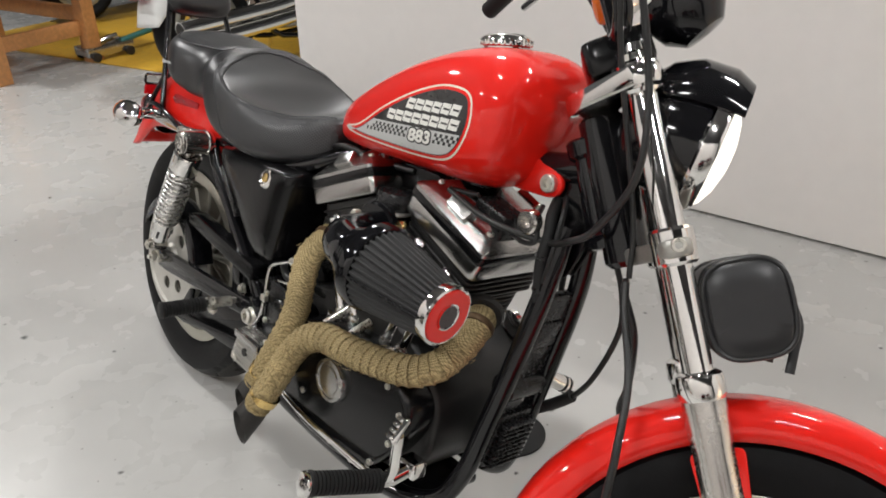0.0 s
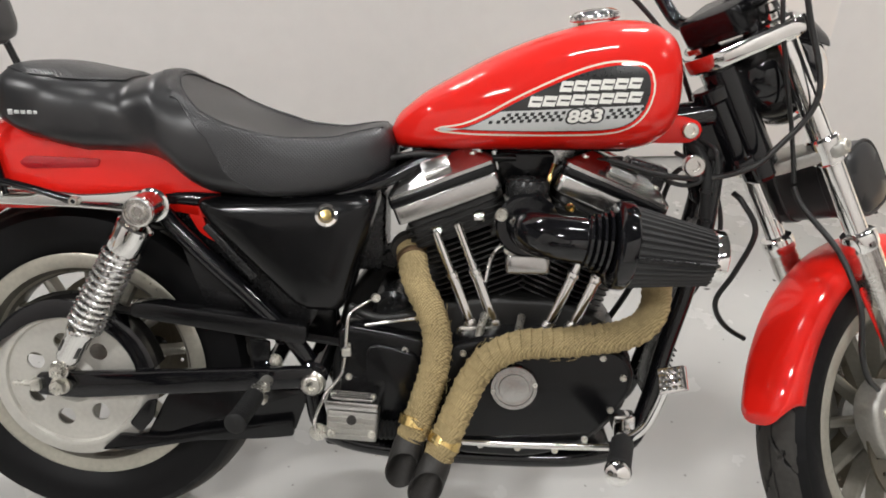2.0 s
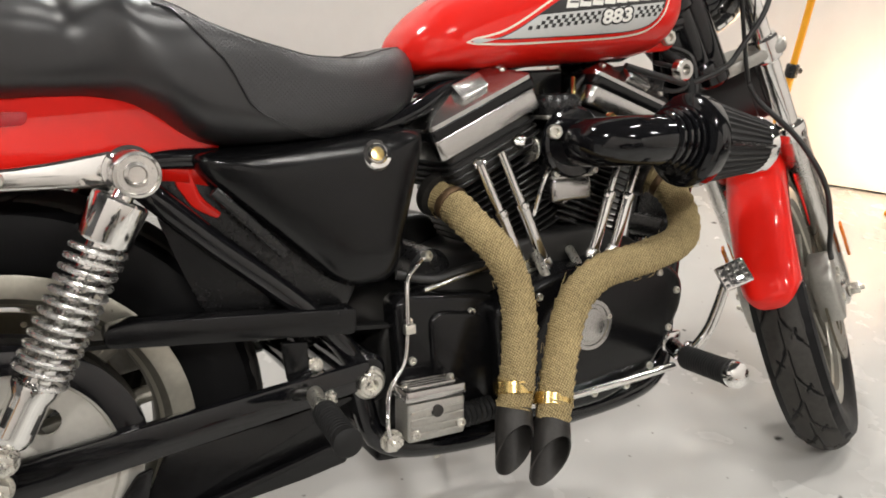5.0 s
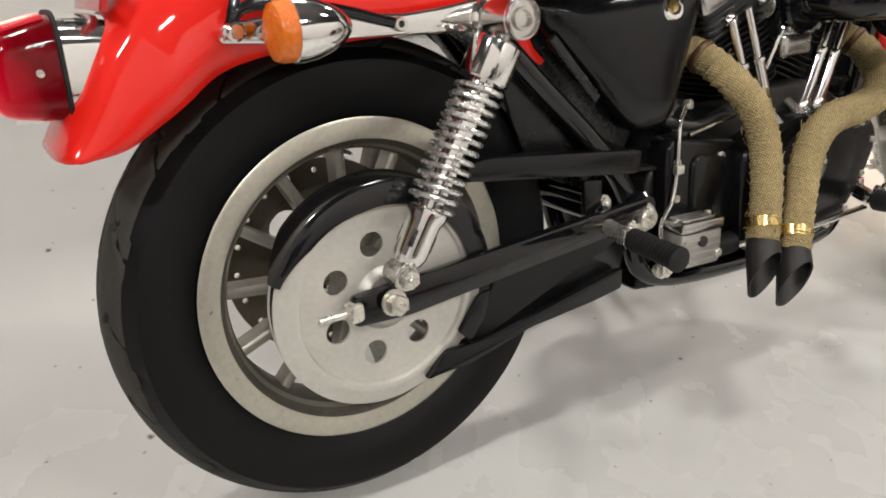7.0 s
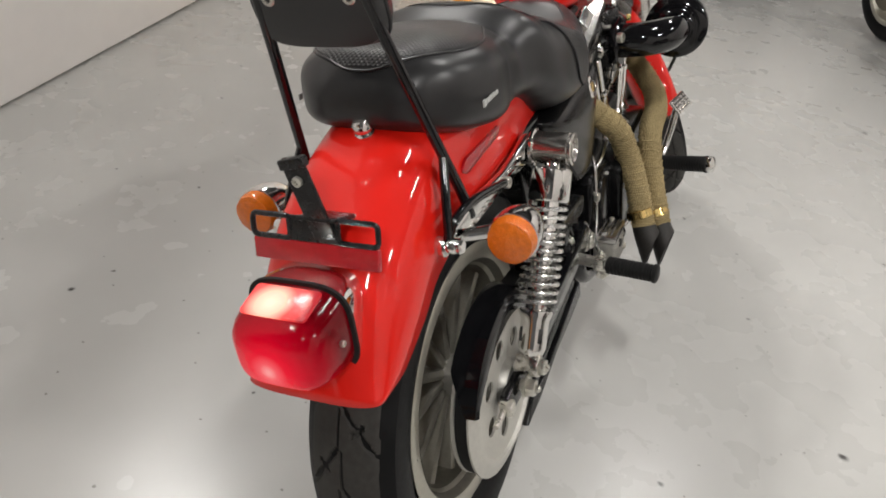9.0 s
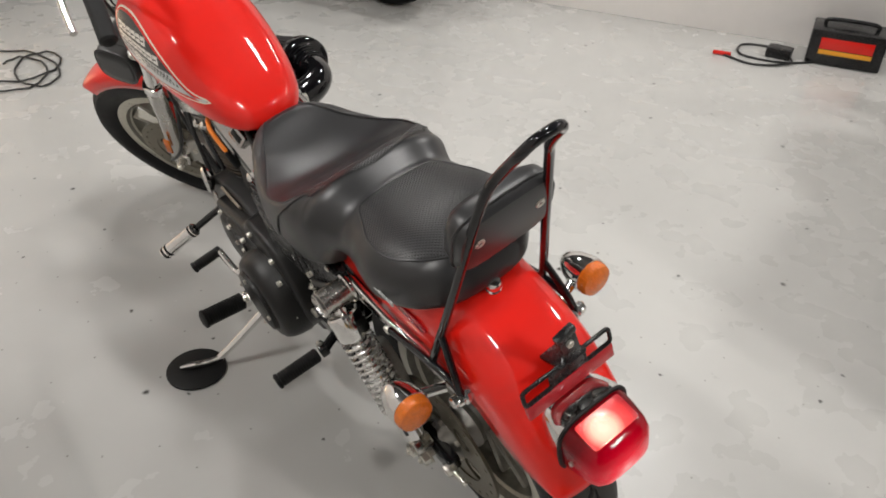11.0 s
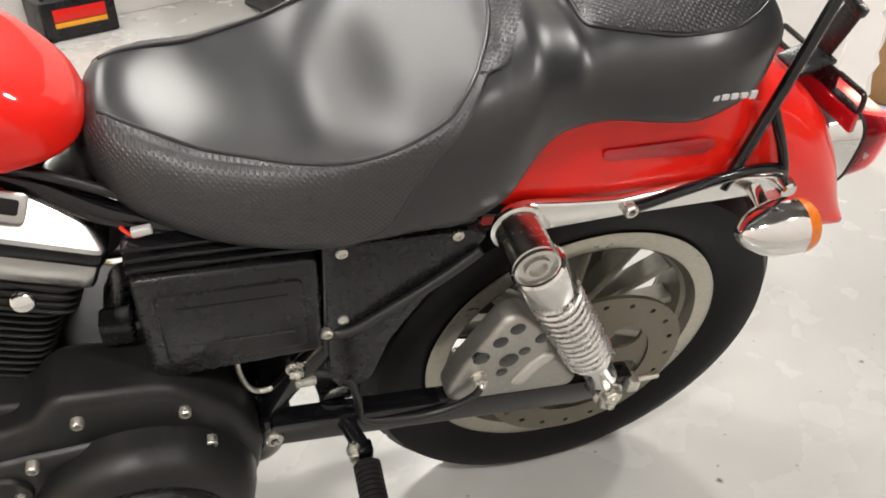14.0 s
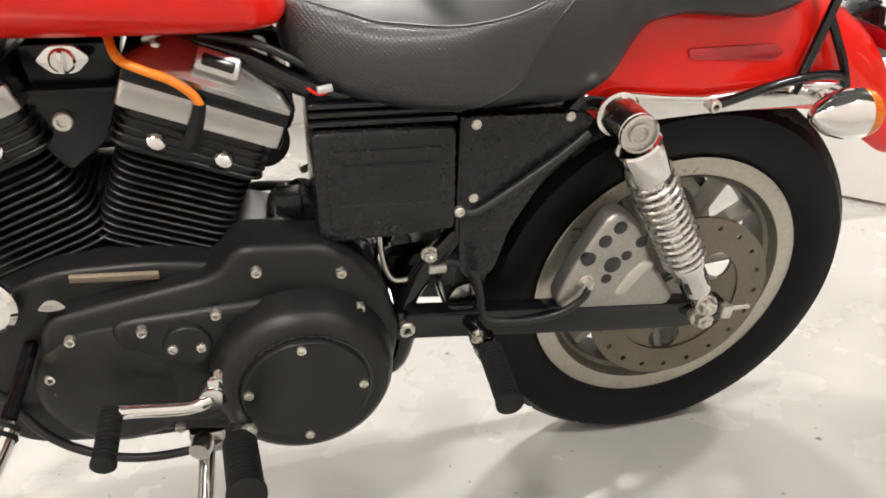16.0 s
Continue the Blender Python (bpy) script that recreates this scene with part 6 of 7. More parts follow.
part("panel_cable", tube([(0.21, 0.128, 0.632), (0.25, 0.130, 0.60), (0.30, 0.130, 0.565), (0.345, 0.128, 0.535), (0.365, 0.12, 0.528)], 0.006, 10, 5), HOSE, panel, "taped black cable")
part("rear_guard", side_plate([(0.33, 0.60), (0.315, 0.42), (0.33, 0.365), (0.375, 0.365), (0.385, 0.42), (0.37, 0.52)], 0.06, 0.10, 0.01, 0.004), PLASTIC, bike, "black inner mudguard")
# Filler added to hide the pale floor seen behind the swing arm.
part("filler_plate", side_plate([(0.345, 0.372), (0.452, 0.365), (0.452, 0.425), (0.36, 0.432)], 0.02, 0.05, 0.008, 0.003), SATIN, bike, "black filler behind the swing arm")
part("bright_plate", side_plate([(0.335, 0.385), (0.375, 0.385), (0.365, 0.402), (0.345, 0.408)], 0.105, 0.108, 0.004, 0.001), ALU, bike, "small bright bracket")

# -- rear brake master cylinder and its pipe --
mcyl = part("master_cylinder", block((0.088, 0.045, 0.055), pose(0.513, -0.155, 0.285, 0, 3, 0), 0.006, 0.004), CAST, bike, "cast aluminium rear brake master cylinder")
part("reservoir_lid", block((0.092, 0.05, 0.016), pose(0.513, -0.155, 0.323, 0, 3, 0), 0.004, 0.003), ALU, mcyl, "aluminium reservoir lid")
for k in range(4):
    part("lid_rib", block((0.07, 0.004, 0.004), pose(0.513, -0.168 + 0.0085 * k, 0.332, 0, 3, 0), 0.001, 0.001), ALU, mcyl)
for x in (0.478, 0.548):
    part("lid_screw", bolt((x, -0.155, 0.331), (0, 0, 1), 0.005, 0.004), BOLT, mcyl)
    part("side_bolt", bolt((x, -0.177, 0.272), (0, -1, 0), 0.007, 0.006), BOLT, mcyl)
for k in range(4):
    part("side_rib", block((0.08, 0.004, 0.004), pose(0.513, -0.178, 0.268 + 0.011 * k, 0, 3, 0), 0.001, 0.001), CAST, mcyl)
part("sight_glass", lathe([(0.0085, 0), (0.0085, 0.004), (0.007, 0.0045), (0.0004, 0.003)], (0.513, -0.177, 0.298), (0, -1, 0), 20), TIP, mcyl, "dark sight glass")
part("rod_end", join(rod((0.468, -0.155, 0.262), (0.44, -0.155, 0.258), 0.011, 16), bolt((0.452, -0.158, 0.262), (0, -1, 0), 0.013, 0.01, True)), BOLT, mcyl)
part("bellows", lathe([q for k in range(7) for q in ((0.014, 0.0085 * k - 0.004), (0.018, 0.0085 * k))], (0.562, -0.152, 0.268), (1, 0, 0), 20), RUBBER, mcyl, "black rubber bellows")
part("brake_pipe", tube([(0.448, -0.165, 0.268), (0.447, -0.160, 0.29), (0.462, -0.140, 0.325), (0.488, -0.136, 0.36), (0.497, -0.134, 0.41), (0.50, -0.132, 0.455), (0.505, -0.128, 0.475), (0.525, -0.118, 0.487), (0.545, -0.105, 0.495)], 0.0036, 10, 6), CHROME, bike, "bare metal brake pipe")
part("pipe_clip", block((0.016, 0.01, 0.014), pose(0.499, -0.136, 0.405), 0.002, 0.002), BOLT, bike)
part("pipe_union", bolt((0.545, -0.105, 0.495), (0.4, -1, 0.2), 0.008, 0.008), BOLT, bike)

# -- foot controls --
def grip(a, b, r, parent, label):
    """A ribbed rubber foot peg."""
    a, b = Vector(a), Vector(b)
    L = (b - a).length
    prof = [(r * 0.7, 0), (r, 0.004)]
    n = int(L / 0.0075)
    for k in range(n):
        h = 0.006 + (L - 0.016) * k / n
        prof += [(r, h), (r, h + 0.004), (r * 0.88, h + 0.005), (r * 0.88, h + 0.0065)]
    prof += [(r * 1.08, L - 0.009), (r * 1.08, L - 0.003), (r * 0.8, L)]
    return part("rubber", lathe(prof, a, b - a, 24), RUBBER, parent, label)


# rider's right: brake pedal and peg
ctl = part("foot_control", join(rod((0.985, -0.115, 0.29), (0.978, -0.168, 0.275), 0.014), block((0.04, 0.03, 0.03), pose(0.985, -0.125, 0.29), 0.006, 0.005)), CHROME, bike, "chrome rider's footrest and brake pedal")
part("peg_core", join(rod((0.978, -0.160, 0.274), (0.975, -0.185, 0.275), 0.012), bolt((0.985, -0.175, 0.29), (0, -1, 0), 0.008, 0.008, True)), CHROME, ctl)
grip((0.976, -0.180, 0.2745), (0.944, -0.303, 0.291), 0.0195, ctl, "black rubber peg with a chrome end")
part("peg_end", lathe([(0.0185, -0.002), (0.0205, 0.002), (0.019, 0.010), (0.010, 0.014), (0.0004, 0.015)], (0.944, -0.303, 0.291), (-0.25, -1, 0.13), 24), CHROME, ctl, "chrome peg end")
part("brake_lever", tube([(0.965, -0.165, 0.270), (0.985, -0.18, 0.285), (1.01, -0.19, 0.315), (1.022, -0.20, 0.355), (1.030, -0.208, 0.395)], 0.0085, 14, 6), CHROME, ctl, "chrome brake lever")
PEDM = at((1.038, -0.217, 0.411), (-0.66, -0.60, 0.45), (1, -0.6, 0.5))
part("brake_pad", block((0.048, 0.042, 0.010), PEDM, 0.004, 0.003), CHROME, ctl, "chequered chrome brake pad")
for i in range(4):
    for j in range(4):
        part("pad_stud", block((0.0065, 0.0065, 0.006), PEDM @ pose(-0.017 + 0.0113 * i, -0.0145 + 0.0097 * j, 0.007), 0.001, 0.0012), CHROME, ctl)
part("brake_rod", tube([(0.955, -0.172, 0.262), (0.85, -0.168, 0.258), (0.72, -0.162, 0.256), (0.62, -0.155, 0.262)], 0.0062, 12, 4), CHROME, ctl, "chrome brake rod")

# passenger pegs
for s, a, b, c in ((-1, (0.36, -0.118, 0.345), (0.352, -0.175, 0.342), (0.344, -0.285, 0.338)), (1, (0.355, 0.115, 0.365), (0.336, 0.170, 0.355), (0.340, 0.290, 0.350))):
    pp = part("passenger_peg", join(rod(a, b, 0.011), block((0.02, 0.02, 0.024), Matrix.Translation(b), 0.004, 0.003)), BLACK if s > 0 else BOLT, bike, "folding passenger peg")
    part("peg_bolt", bolt(V(*b) + V(0.012, 0, 0.008), (0.3, 0, 1), 0.008, 0.008, True), BOLT, pp)
    part("peg_bolt", bolt(V(*b) + V(0.008, 0, -0.012), (0.2, 0, -1), 0.008, 0.007, True), BOLT, pp)
    grip(V(*b) + (V(*c) - V(*b)) * 0.12, c, 0.0165, pp, "ribbed black rubber grip")

# rider's left: shifter, peg, forward highway peg
shift = part("shifter", tube([(0.692, 0.172, 0.345), (0.70, 0.198, 0.345), (0.722, 0.204, 0.342), (0.78, 0.206, 0.350), (0.805, 0.206, 0.352)], 0.009, 14, 6), CHROME, bike, "chrome gear shifter")
part("shift_clamp", join(lathe([(0.016, -0.012), (0.0175, -0.008), (0.0175, 0.008), (0.016, 0.012)], (0.694, 0.19, 0.346), (0, 1, 0), 24), block((0.02, 0.018, 0.022), pose(0.688, 0.19, 0.364), 0.004, 0.003)), CHROME, shift)
part("clamp_bolt", bolt((0.683, 0.192, 0.375), (0, 0.3, 1), 0.006, 0.007), BOLT, shift)
grip((0.808, 0.200, 0.352), (0.812, 0.282, 0.342), 0.0135, shift, "ribbed black shift peg")
lpeg = part("footrest", join(rod((0.672, 0.12, 0.262), (0.668, 0.215, 0.290), 0.013), block((0.03, 0.028, 0.03), pose(0.668, 0.218, 0.292), 0.006, 0.005)), CHROME, bike, "chrome rider's footrest with a rubber pad")
part("peg_bolt", bolt((0.655, 0.222, 0.305), (-0.3, 0.3, 1), 0.008, 0.008, True), BOLT, lpeg)
grip((0.668, 0.228, 0.294), (0.660, 0.335, 0.318), 0.0215, lpeg, "fat ribbed black rubber peg")
hw = part("highway_peg", rod((0.90, 0.12, 0.40), (0.915, 0.215, 0.368), 0.009), BLACK, bike, "chrome forward highway peg with black bands")
part("peg_sleeve", rod((0.915, 0.215, 0.368), (0.952, 0.318, 0.318), 0.0165, 24), CHROME, hw, "chrome peg sleeve")
for f in (0.06, 0.14, 0.82, 0.92):
    p = V(0.915, 0.215, 0.368).lerp(V(0.952, 0.318, 0.318), f)
    part("band", lathe([(0.0168, -0.003), (0.018, 0), (0.0168, 0.003)], p, (0.037, 0.103, -0.05), 24), RUBBER, hw, "black rubber band")
part("horn", join(lathe([(0.012, 0), (0.034, 0.012), (0.036, 0.02), (0.030, 0.026), (0.0004, 0.028)], (0.925, 0.115, 0.47), (0.2, 1, 0.1), 32)), CHROME, bike, "round chrome horn cover")
part("clutch_cable", tube([(0.67, 0.125, 0.225), (0.72, 0.146, 0.214), (0.79, 0.150, 0.212), (0.85, 0.148, 0.228), (0.905, 0.14, 0.265), (0.95, 0.12, 0.325), (1.02, 0.10, 0.45), (1.08, 0.08, 0.60)], 0.0062, 10, 6), HOSE, bike, "black clutch cable")

# -- side stand on its rubber disc --
stand = part("side_stand", tube([(0.715, 0.105, 0.215), (0.722, 0.17, 0.180), (0.729, 0.235, 0.146), (0.737, 0.30, 0.113), (0.745, 0.345, 0.092)], [0.013, 0.012, 0.011, 0.010, 0.009], 16, 6), CHROME, bike, "chrome side stand")
part("foot", tube([(0.742, 0.338, 0.091), (0.752, 0.372, 0.091), (0.765, 0.41, 0.100), (0.775, 0.44, 0.108)], [0.010, 0.013, 0.013, 0.007], 16, 5, flat=0.6), CHROME, stand, "flattened stand foot")
part("stand_bracket", join(block((0.05, 0.05, 0.04), pose(0.715, 0.12, 0.215), 0.01, 0.006), lathe([(0.014, -0.01), (0.016, 0), (0.014, 0.016)], (0.722, 0.150, 0.222), (0.3, 1, 0), 20)), WORN, stand, "worn pivot bracket")

# -- front end, steered to the left --
RAKE, STEER = radians(27.7), radians(36.2)
U = V(-math.sin(RAKE), 0, math.cos(RAKE))
F0 = V(math.cos(RAKE), 0, math.sin(RAKE))
FWD = F0 * math.cos(STEER) + V(0, 1, 0) * math.sin(STEER)
LEFT = V(0, 1, 0) * math.cos(STEER) - F0 * math.sin(STEER)
NECK = V(1.127, 0.0, 0.89)
MID = NECK + F0 * 0.0515 + V(0, 0.022, 0)
FORK = Matrix((FWD, LEFT, U)).transposed().to_4x4()
FORK.translation = MID  # x ahead, y to the left, z up the fork legs; the origin between the legs at the upper clamp


def fk(*p):
    return FORK @ V(*p)


def fgeo(g):
    return moved(g, FORK)


part("steering_head", rod(NECK + U * 0.012, NECK - U * 0.205, 0.033, 32), BLACK, frame_part, "gloss black steering head")
off = FORK.inverted() @ NECK
fork = part("fork", fgeo(join(
    prism([(off.x - 0.045, off.y - 0.03), (off.x - 0.045, off.y + 0.03), (-0.01, 0.125), (0.02, 0.125), (0.03, 0.09), (0.03, -0.09), (0.02, -0.125), (-0.01, -0.125)], 0.012, 0.042, None, 0.018, 0.006))), CHROME, bike, "chrome telescopic fork steered to one side")
part("lower_clamp", fgeo(join(prism([(off.x - 0.008, off.y - 0.03), (off.x - 0.008, off.y + 0.03), (-0.012, 0.118), (0.018, 0.118), (0.025, 0.085), (0.025, -0.085), (0.018, -0.118), (-0.012, -0.118)], -0.205, -0.181, None, 0.018, 0.006))), CAST, fork, "cast lower fork clamp")
AXLE_H = -0.751
for s in (-1, 1):
    y = s * 0.081
    leg = part("fork_leg", fgeo(lathe([(0.0195, -0.44), (0.0195, 0.05), (0.018, 0.056)], (0, y, 0), (0, 0, 1), 28)), CHROME, fork, "chrome fork stanchion")
    part("slider", fgeo(join(lathe([(0.024, -0.362), (0.0275, -0.366), (0.0275, -0.43), (0.0255, -0.445), (0.0245, AXLE_H + 0.02), (0.020, AXLE_H - 0.03), (0.012, AXLE_H - 0.035)], (0, y, 0), (0, 0, 1), 28), block((0.06, 0.04, 0.055), pose(-0.012, y * 0.97, AXLE_H), 0.012, 0.008))), WORN, leg, "aluminium fork slider")
    part("seal_cover", fgeo(lathe([(0.0225, -0.348), (0.029, -0.352), (0.0305, -0.358), (0.0305, -0.376), (0.027, -0.384)], (0, y, 0), (0, 0, 1), 28)), CHROME, leg, "chrome dust cover")
    part("clamp_ring", fgeo(lathe([(0.025, -0.214), (0.0285, -0.210), (0.0285, -0.170), (0.025, -0.166)], (0, y, 0), (0, 0, 1), 28)), CHROME, leg)
    part("clamp_bolt", fgeo(bolt((0.004, y + s * 0.028, -0.19), (0, s, 0), 0.010, 0.010)), BOLT, leg)
    part("clamp_ring", fgeo(lathe([(0.025, 0.008), (0.0285, 0.012), (0.0285, 0.046), (0.024, 0.05)], (0, y, 0), (0, 0, 1), 28)), CHROME, leg)
    part("top_nut", fgeo(lathe([(0.019, 0.05), (0.019, 0.06), (0.013, 0.064), (0.011, 0.075), (0.0004, 0.076)], (0, y, 0), (0, 0, 1), 20)), CHROME, leg)
    part("axle_end", fgeo(bolt((-0.02, y + s * 0.02, AXLE_H), (0, s, 0), 0.014, 0.02, True)), BOLT, leg)

# front wheel
FW = FORK @ pose(-0.0145, 0, AXLE_H)
front = wheel(bike, FW, 0.238, 0.325, 0.052, 0.034, 13, "silver cast front wheel with thin spokes")
for s in (-1, 1):
    d2 = part("brake_disc", holed_disc(0.095, 0.146, 0.005, 22, 0.128, 0.0042, (0, s * 0.062 - 0.0025, 0), (0, 1, 0)), DISC, front, "drilled steel brake disc")
    part("disc_carrier", holed_disc(0.03, 0.10, 0.005, 5, 0.068, 0.018, (0, s * 0.060 - 0.0025, 0), (0, 1, 0)), DISC, front)
    c = part("brake_calliper", fgeo(moved(side_plate([(-0.145, 0.01), (-0.15, 0.09), (-0.125, 0.135), (-0.075, 0.145), (-0.04, 0.115), (-0.05, 0.055), (-0.075, 0.0)], s * 0.045 if s > 0 else -0.092, s * 0.045 if s < 0 else 0.092, 0.025, 0.01, 3), pose(0, 0, AXLE_H))), CAST, bike, "grey cast front brake calliper")
    for x, z in ((-0.115, 0.10), (-0.075, 0.09), (-0.105, 0.045)):
        part("calliper_bolt", fgeo(bolt((x, s * 0.092, AXLE_H + z), (0, s, 0), 0.009, 0.007)), BOLT, c)
    part("reflector", fgeo(block((0.020, 0.006, 0.075), pose(-0.002, s * 0.118, AXLE_H + 0.115), 0.006, 0.002)), AMBER, fork, "long amber side reflector")

# front fender
ff = []
for k in range(30):
    a = math.radians(26 + 120 * k / 29)
    w = 0.050 + 0.004 * math.sin(math.pi * k / 29)
    row = []
    for j in range(25):
        th = math.pi * j / 24
        y = w * math.copysign(abs(math.cos(th)) ** 0.6, math.cos(th))
        r = 0.308 + 0.048 * abs(math.sin(th)) ** 0.6
        b = a + math.radians(7 * (0.5 - k / 29) * 2) * abs(2 * k / 29 - 1) ** 8 * abs(y / w) ** 3
        row.append(fk(-0.0145 + r * math.cos(b), y, AXLE_H + r * math.sin(b)))
    ff.append(row)
ffend = part("front_fender", rings(ff, closed=False), RED, bike, "glossy red front fender")
thick(ffend, 0.003)
for s in (-1, 1):
    part("fender_bracket", fgeo(side_plate([(-0.03, AXLE_H + 0.30), (0.04, AXLE_H + 0.30), (0.03, AXLE_H + 0.17), (0.0, AXLE_H + 0.13), (-0.02, AXLE_H + 0.17)], s * 0.064, s * 0.069, 0.012, 0.002)), RED, ffend, "red fender leg")

# headlight with visor
HL = V(0.040, 0.0, -0.048)
HA = (0.83, 0, -0.558)
head = part("headlight", fgeo(lathe([(0.0004, -0.085), (0.035, -0.08), (0.06, -0.06), (0.075, -0.03), (0.08, 0.0), (0.081, 0.03)], HL, HA, 48)), BLACK, bike, "round black headlight, lit")
part("bezel", fgeo(lathe([(0.0805, 0.024), (0.085, 0.028), (0.0855, 0.042), (0.081, 0.050), (0.076, 0.048)], HL, HA, 48)), CHROME, head, "chrome headlight rim")
part("lens", fgeo(lathe([(0.077, 0.046), (0.070, 0.056), (0.05, 0.066), (0.025, 0.072), (0.0004, 0.074)], HL, HA, 48)), HEADLENS, head, "bright glass lens")
vis = []
for k in range(25):
    a = math.radians(30 + 120 * k / 24)
    dome = 0.030 * math.sin(math.pi * k / 24) ** 0.7
    vis.append([fk(*(HL + V(*HA) * x + V(0.558, 0, 0.83) * ((r + dome * d) * math.sin(a)) + V(0, (r + dome * d) * math.cos(a), 0))) for x, r, d in ((-0.065, 0.062, 0.35), (-0.045, 0.074, 0.75), (-0.01, 0.084, 1.0), (0.035, 0.0885, 0.9), (0.062, 0.088, 0.5), (0.062, 0.085, 0.42), (0.035, 0.0855, 0.8), (-0.01, 0.081, 0.9), (-0.045, 0.071, 0.65), (-0.065, 0.059, 0.3))])
part("visor", rings(vis), BLACK, head, "gloss black headlight visor")
part("headlight_bracket", fgeo(block((0.08, 0.05, 0.02), pose(0.04, 0, 0.012), 0.008, 0.005)), BLACK, head)

# rolled leather tool bag under the headlight
def bag_ring(y, k, n=44):
    """Outline of the roll at y along it: a rounded upright oblong, k its size."""
    return [fk(0.075 + 0.054 * k * math.copysign(abs(math.cos(a)) ** 0.62, math.cos(a)), y + 0.012, -0.282 + 0.064 * k * math.copysign(abs(math.sin(a)) ** 0.62, math.sin(a))) for a in (math.tau * q / n for q in range(n))]


bag = part("tool_bag", rings([bag_ring(y, k) for y, k in ((-0.100, 0.02), (-0.101, 0.5), (-0.100, 0.84), (-0.094, 0.955), (-0.08, 1.0), (-0.03, 0.985), (0.03, 0.985), (0.08, 1.0), (0.094, 0.955), (0.100, 0.84), (0.101, 0.5), (0.100, 0.02))]), LEATHER, bike, "black leather tool roll strapped to the fork")
for s in (-1, 1):
    part("end_piping", sweep(bag_ring(s * 0.094, 0.965), 0.0035, 8, loop=True), LEATHER, bag)
    part("strap", rings([bag_ring(s * 0.055 + d, k) for d, k in ((-0.012, 1.0), (-0.010, 1.035), (0.010, 1.035), (0.012, 1.0))]), LEATHER, bag, "black leather strap")
    part("strap_end", fgeo(tube([(0.131, s * 0.055 + 0.012, -0.285), (0.134, s * 0.058 + 0.012, -0.315), (0.122, s * 0.062 + 0.012, -0.345), (0.110, s * 0.066 + 0.012, -0.372)], 0.006, 8, 5, flat=0.35)), LEATHER, bag, "loose strap end")
    part("buckle", fgeo(block((0.006, 0.026, 0.02), pose(0.132, s * 0.055 + 0.012, -0.275), 0.003, 0.002)), WORN, bag, "metal buckle")

# handlebar, riser, switchgear
bar = part("handlebar", fgeo(tube([(-0.21, 0.40, 0.34), (-0.13, 0.31, 0.35), (-0.05, 0.19, 0.335), (-0.015, 0.128, 0.26), (-0.005, 0.114, 0.14), (-0.01, 0.095, 0.098), (-0.02, 0.05, 0.088), (-0.02, -0.05, 0.088), (-0.01, -0.095, 0.098), (-0.005, -0.114, 0.14), (-0.015, -0.128, 0.26), (-0.05, -0.19, 0.335), (-0.13, -0.31, 0.35), (-0.21, -0.40, 0.34)], 0.0127, 16, 6)), BLACK, bike, "black handlebar")
for s in (-1, 1):
    part("riser", fgeo(rod((-0.02, s * 0.045, 0.04), (-0.02, s * 0.045, 0.10), 0.018, 20)), BLACK, bar, "black handlebar riser")
    part("switch_box", fgeo(block((0.05, 0.05, 0.055), pose(-0.11, s * 0.285, 0.35, 0, 0, s * -45), 0.012, 0.008)), PLASTIC, bar, "black switch housing")
    part("grip", fgeo(rod((-0.145, s * 0.325, 0.35), (-0.22, s * 0.41, 0.34), 0.017, 20)), RUBBER, bar, "black rubber grip")
    part("lever", fgeo(tube([(-0.08, s * 0.29, 0.345), (-0.09, s * 0.34, 0.335), (-0.15, s * 0.41, 0.33)], 0.007, 10, 5)), CHROME, bar, "chrome lever")
part("riser_block", fgeo(block((0.095, 0.125, 0.052), pose(-0.018, 0.0, 0.078, 0, -6, 0), 0.02, 0.010)), SATIN, bar, "black riser block under the instrument")
part("brake_reservoir", fgeo(block((0.06, 0.05, 0.05), pose(-0.06, -0.25, 0.37, 0, 0, 30), 0.012, 0.008)), PLASTIC, bar, "black brake reservoir")
part("speedometer", fgeo(join(lathe([(0.0004, -0.05), (0.03, -0.046), (0.050, -0.025), (0.056, 0.0), (0.057, 0.02), (0.053, 0.026), (0.0004, 0.024)], (0.080, -0.01, 0.128), (-0.5, 0, 1), 36))), BLACK, bike, "black instrument housing")
for s in (-1, 1):
    b = FORK @ V(-0.005, s * 0.165, 0.215)
    indicator(b, FWD, "indicator", "chrome bullet indicator with amber lens", FORK @ V(0.0, s * 0.12, 0.212))

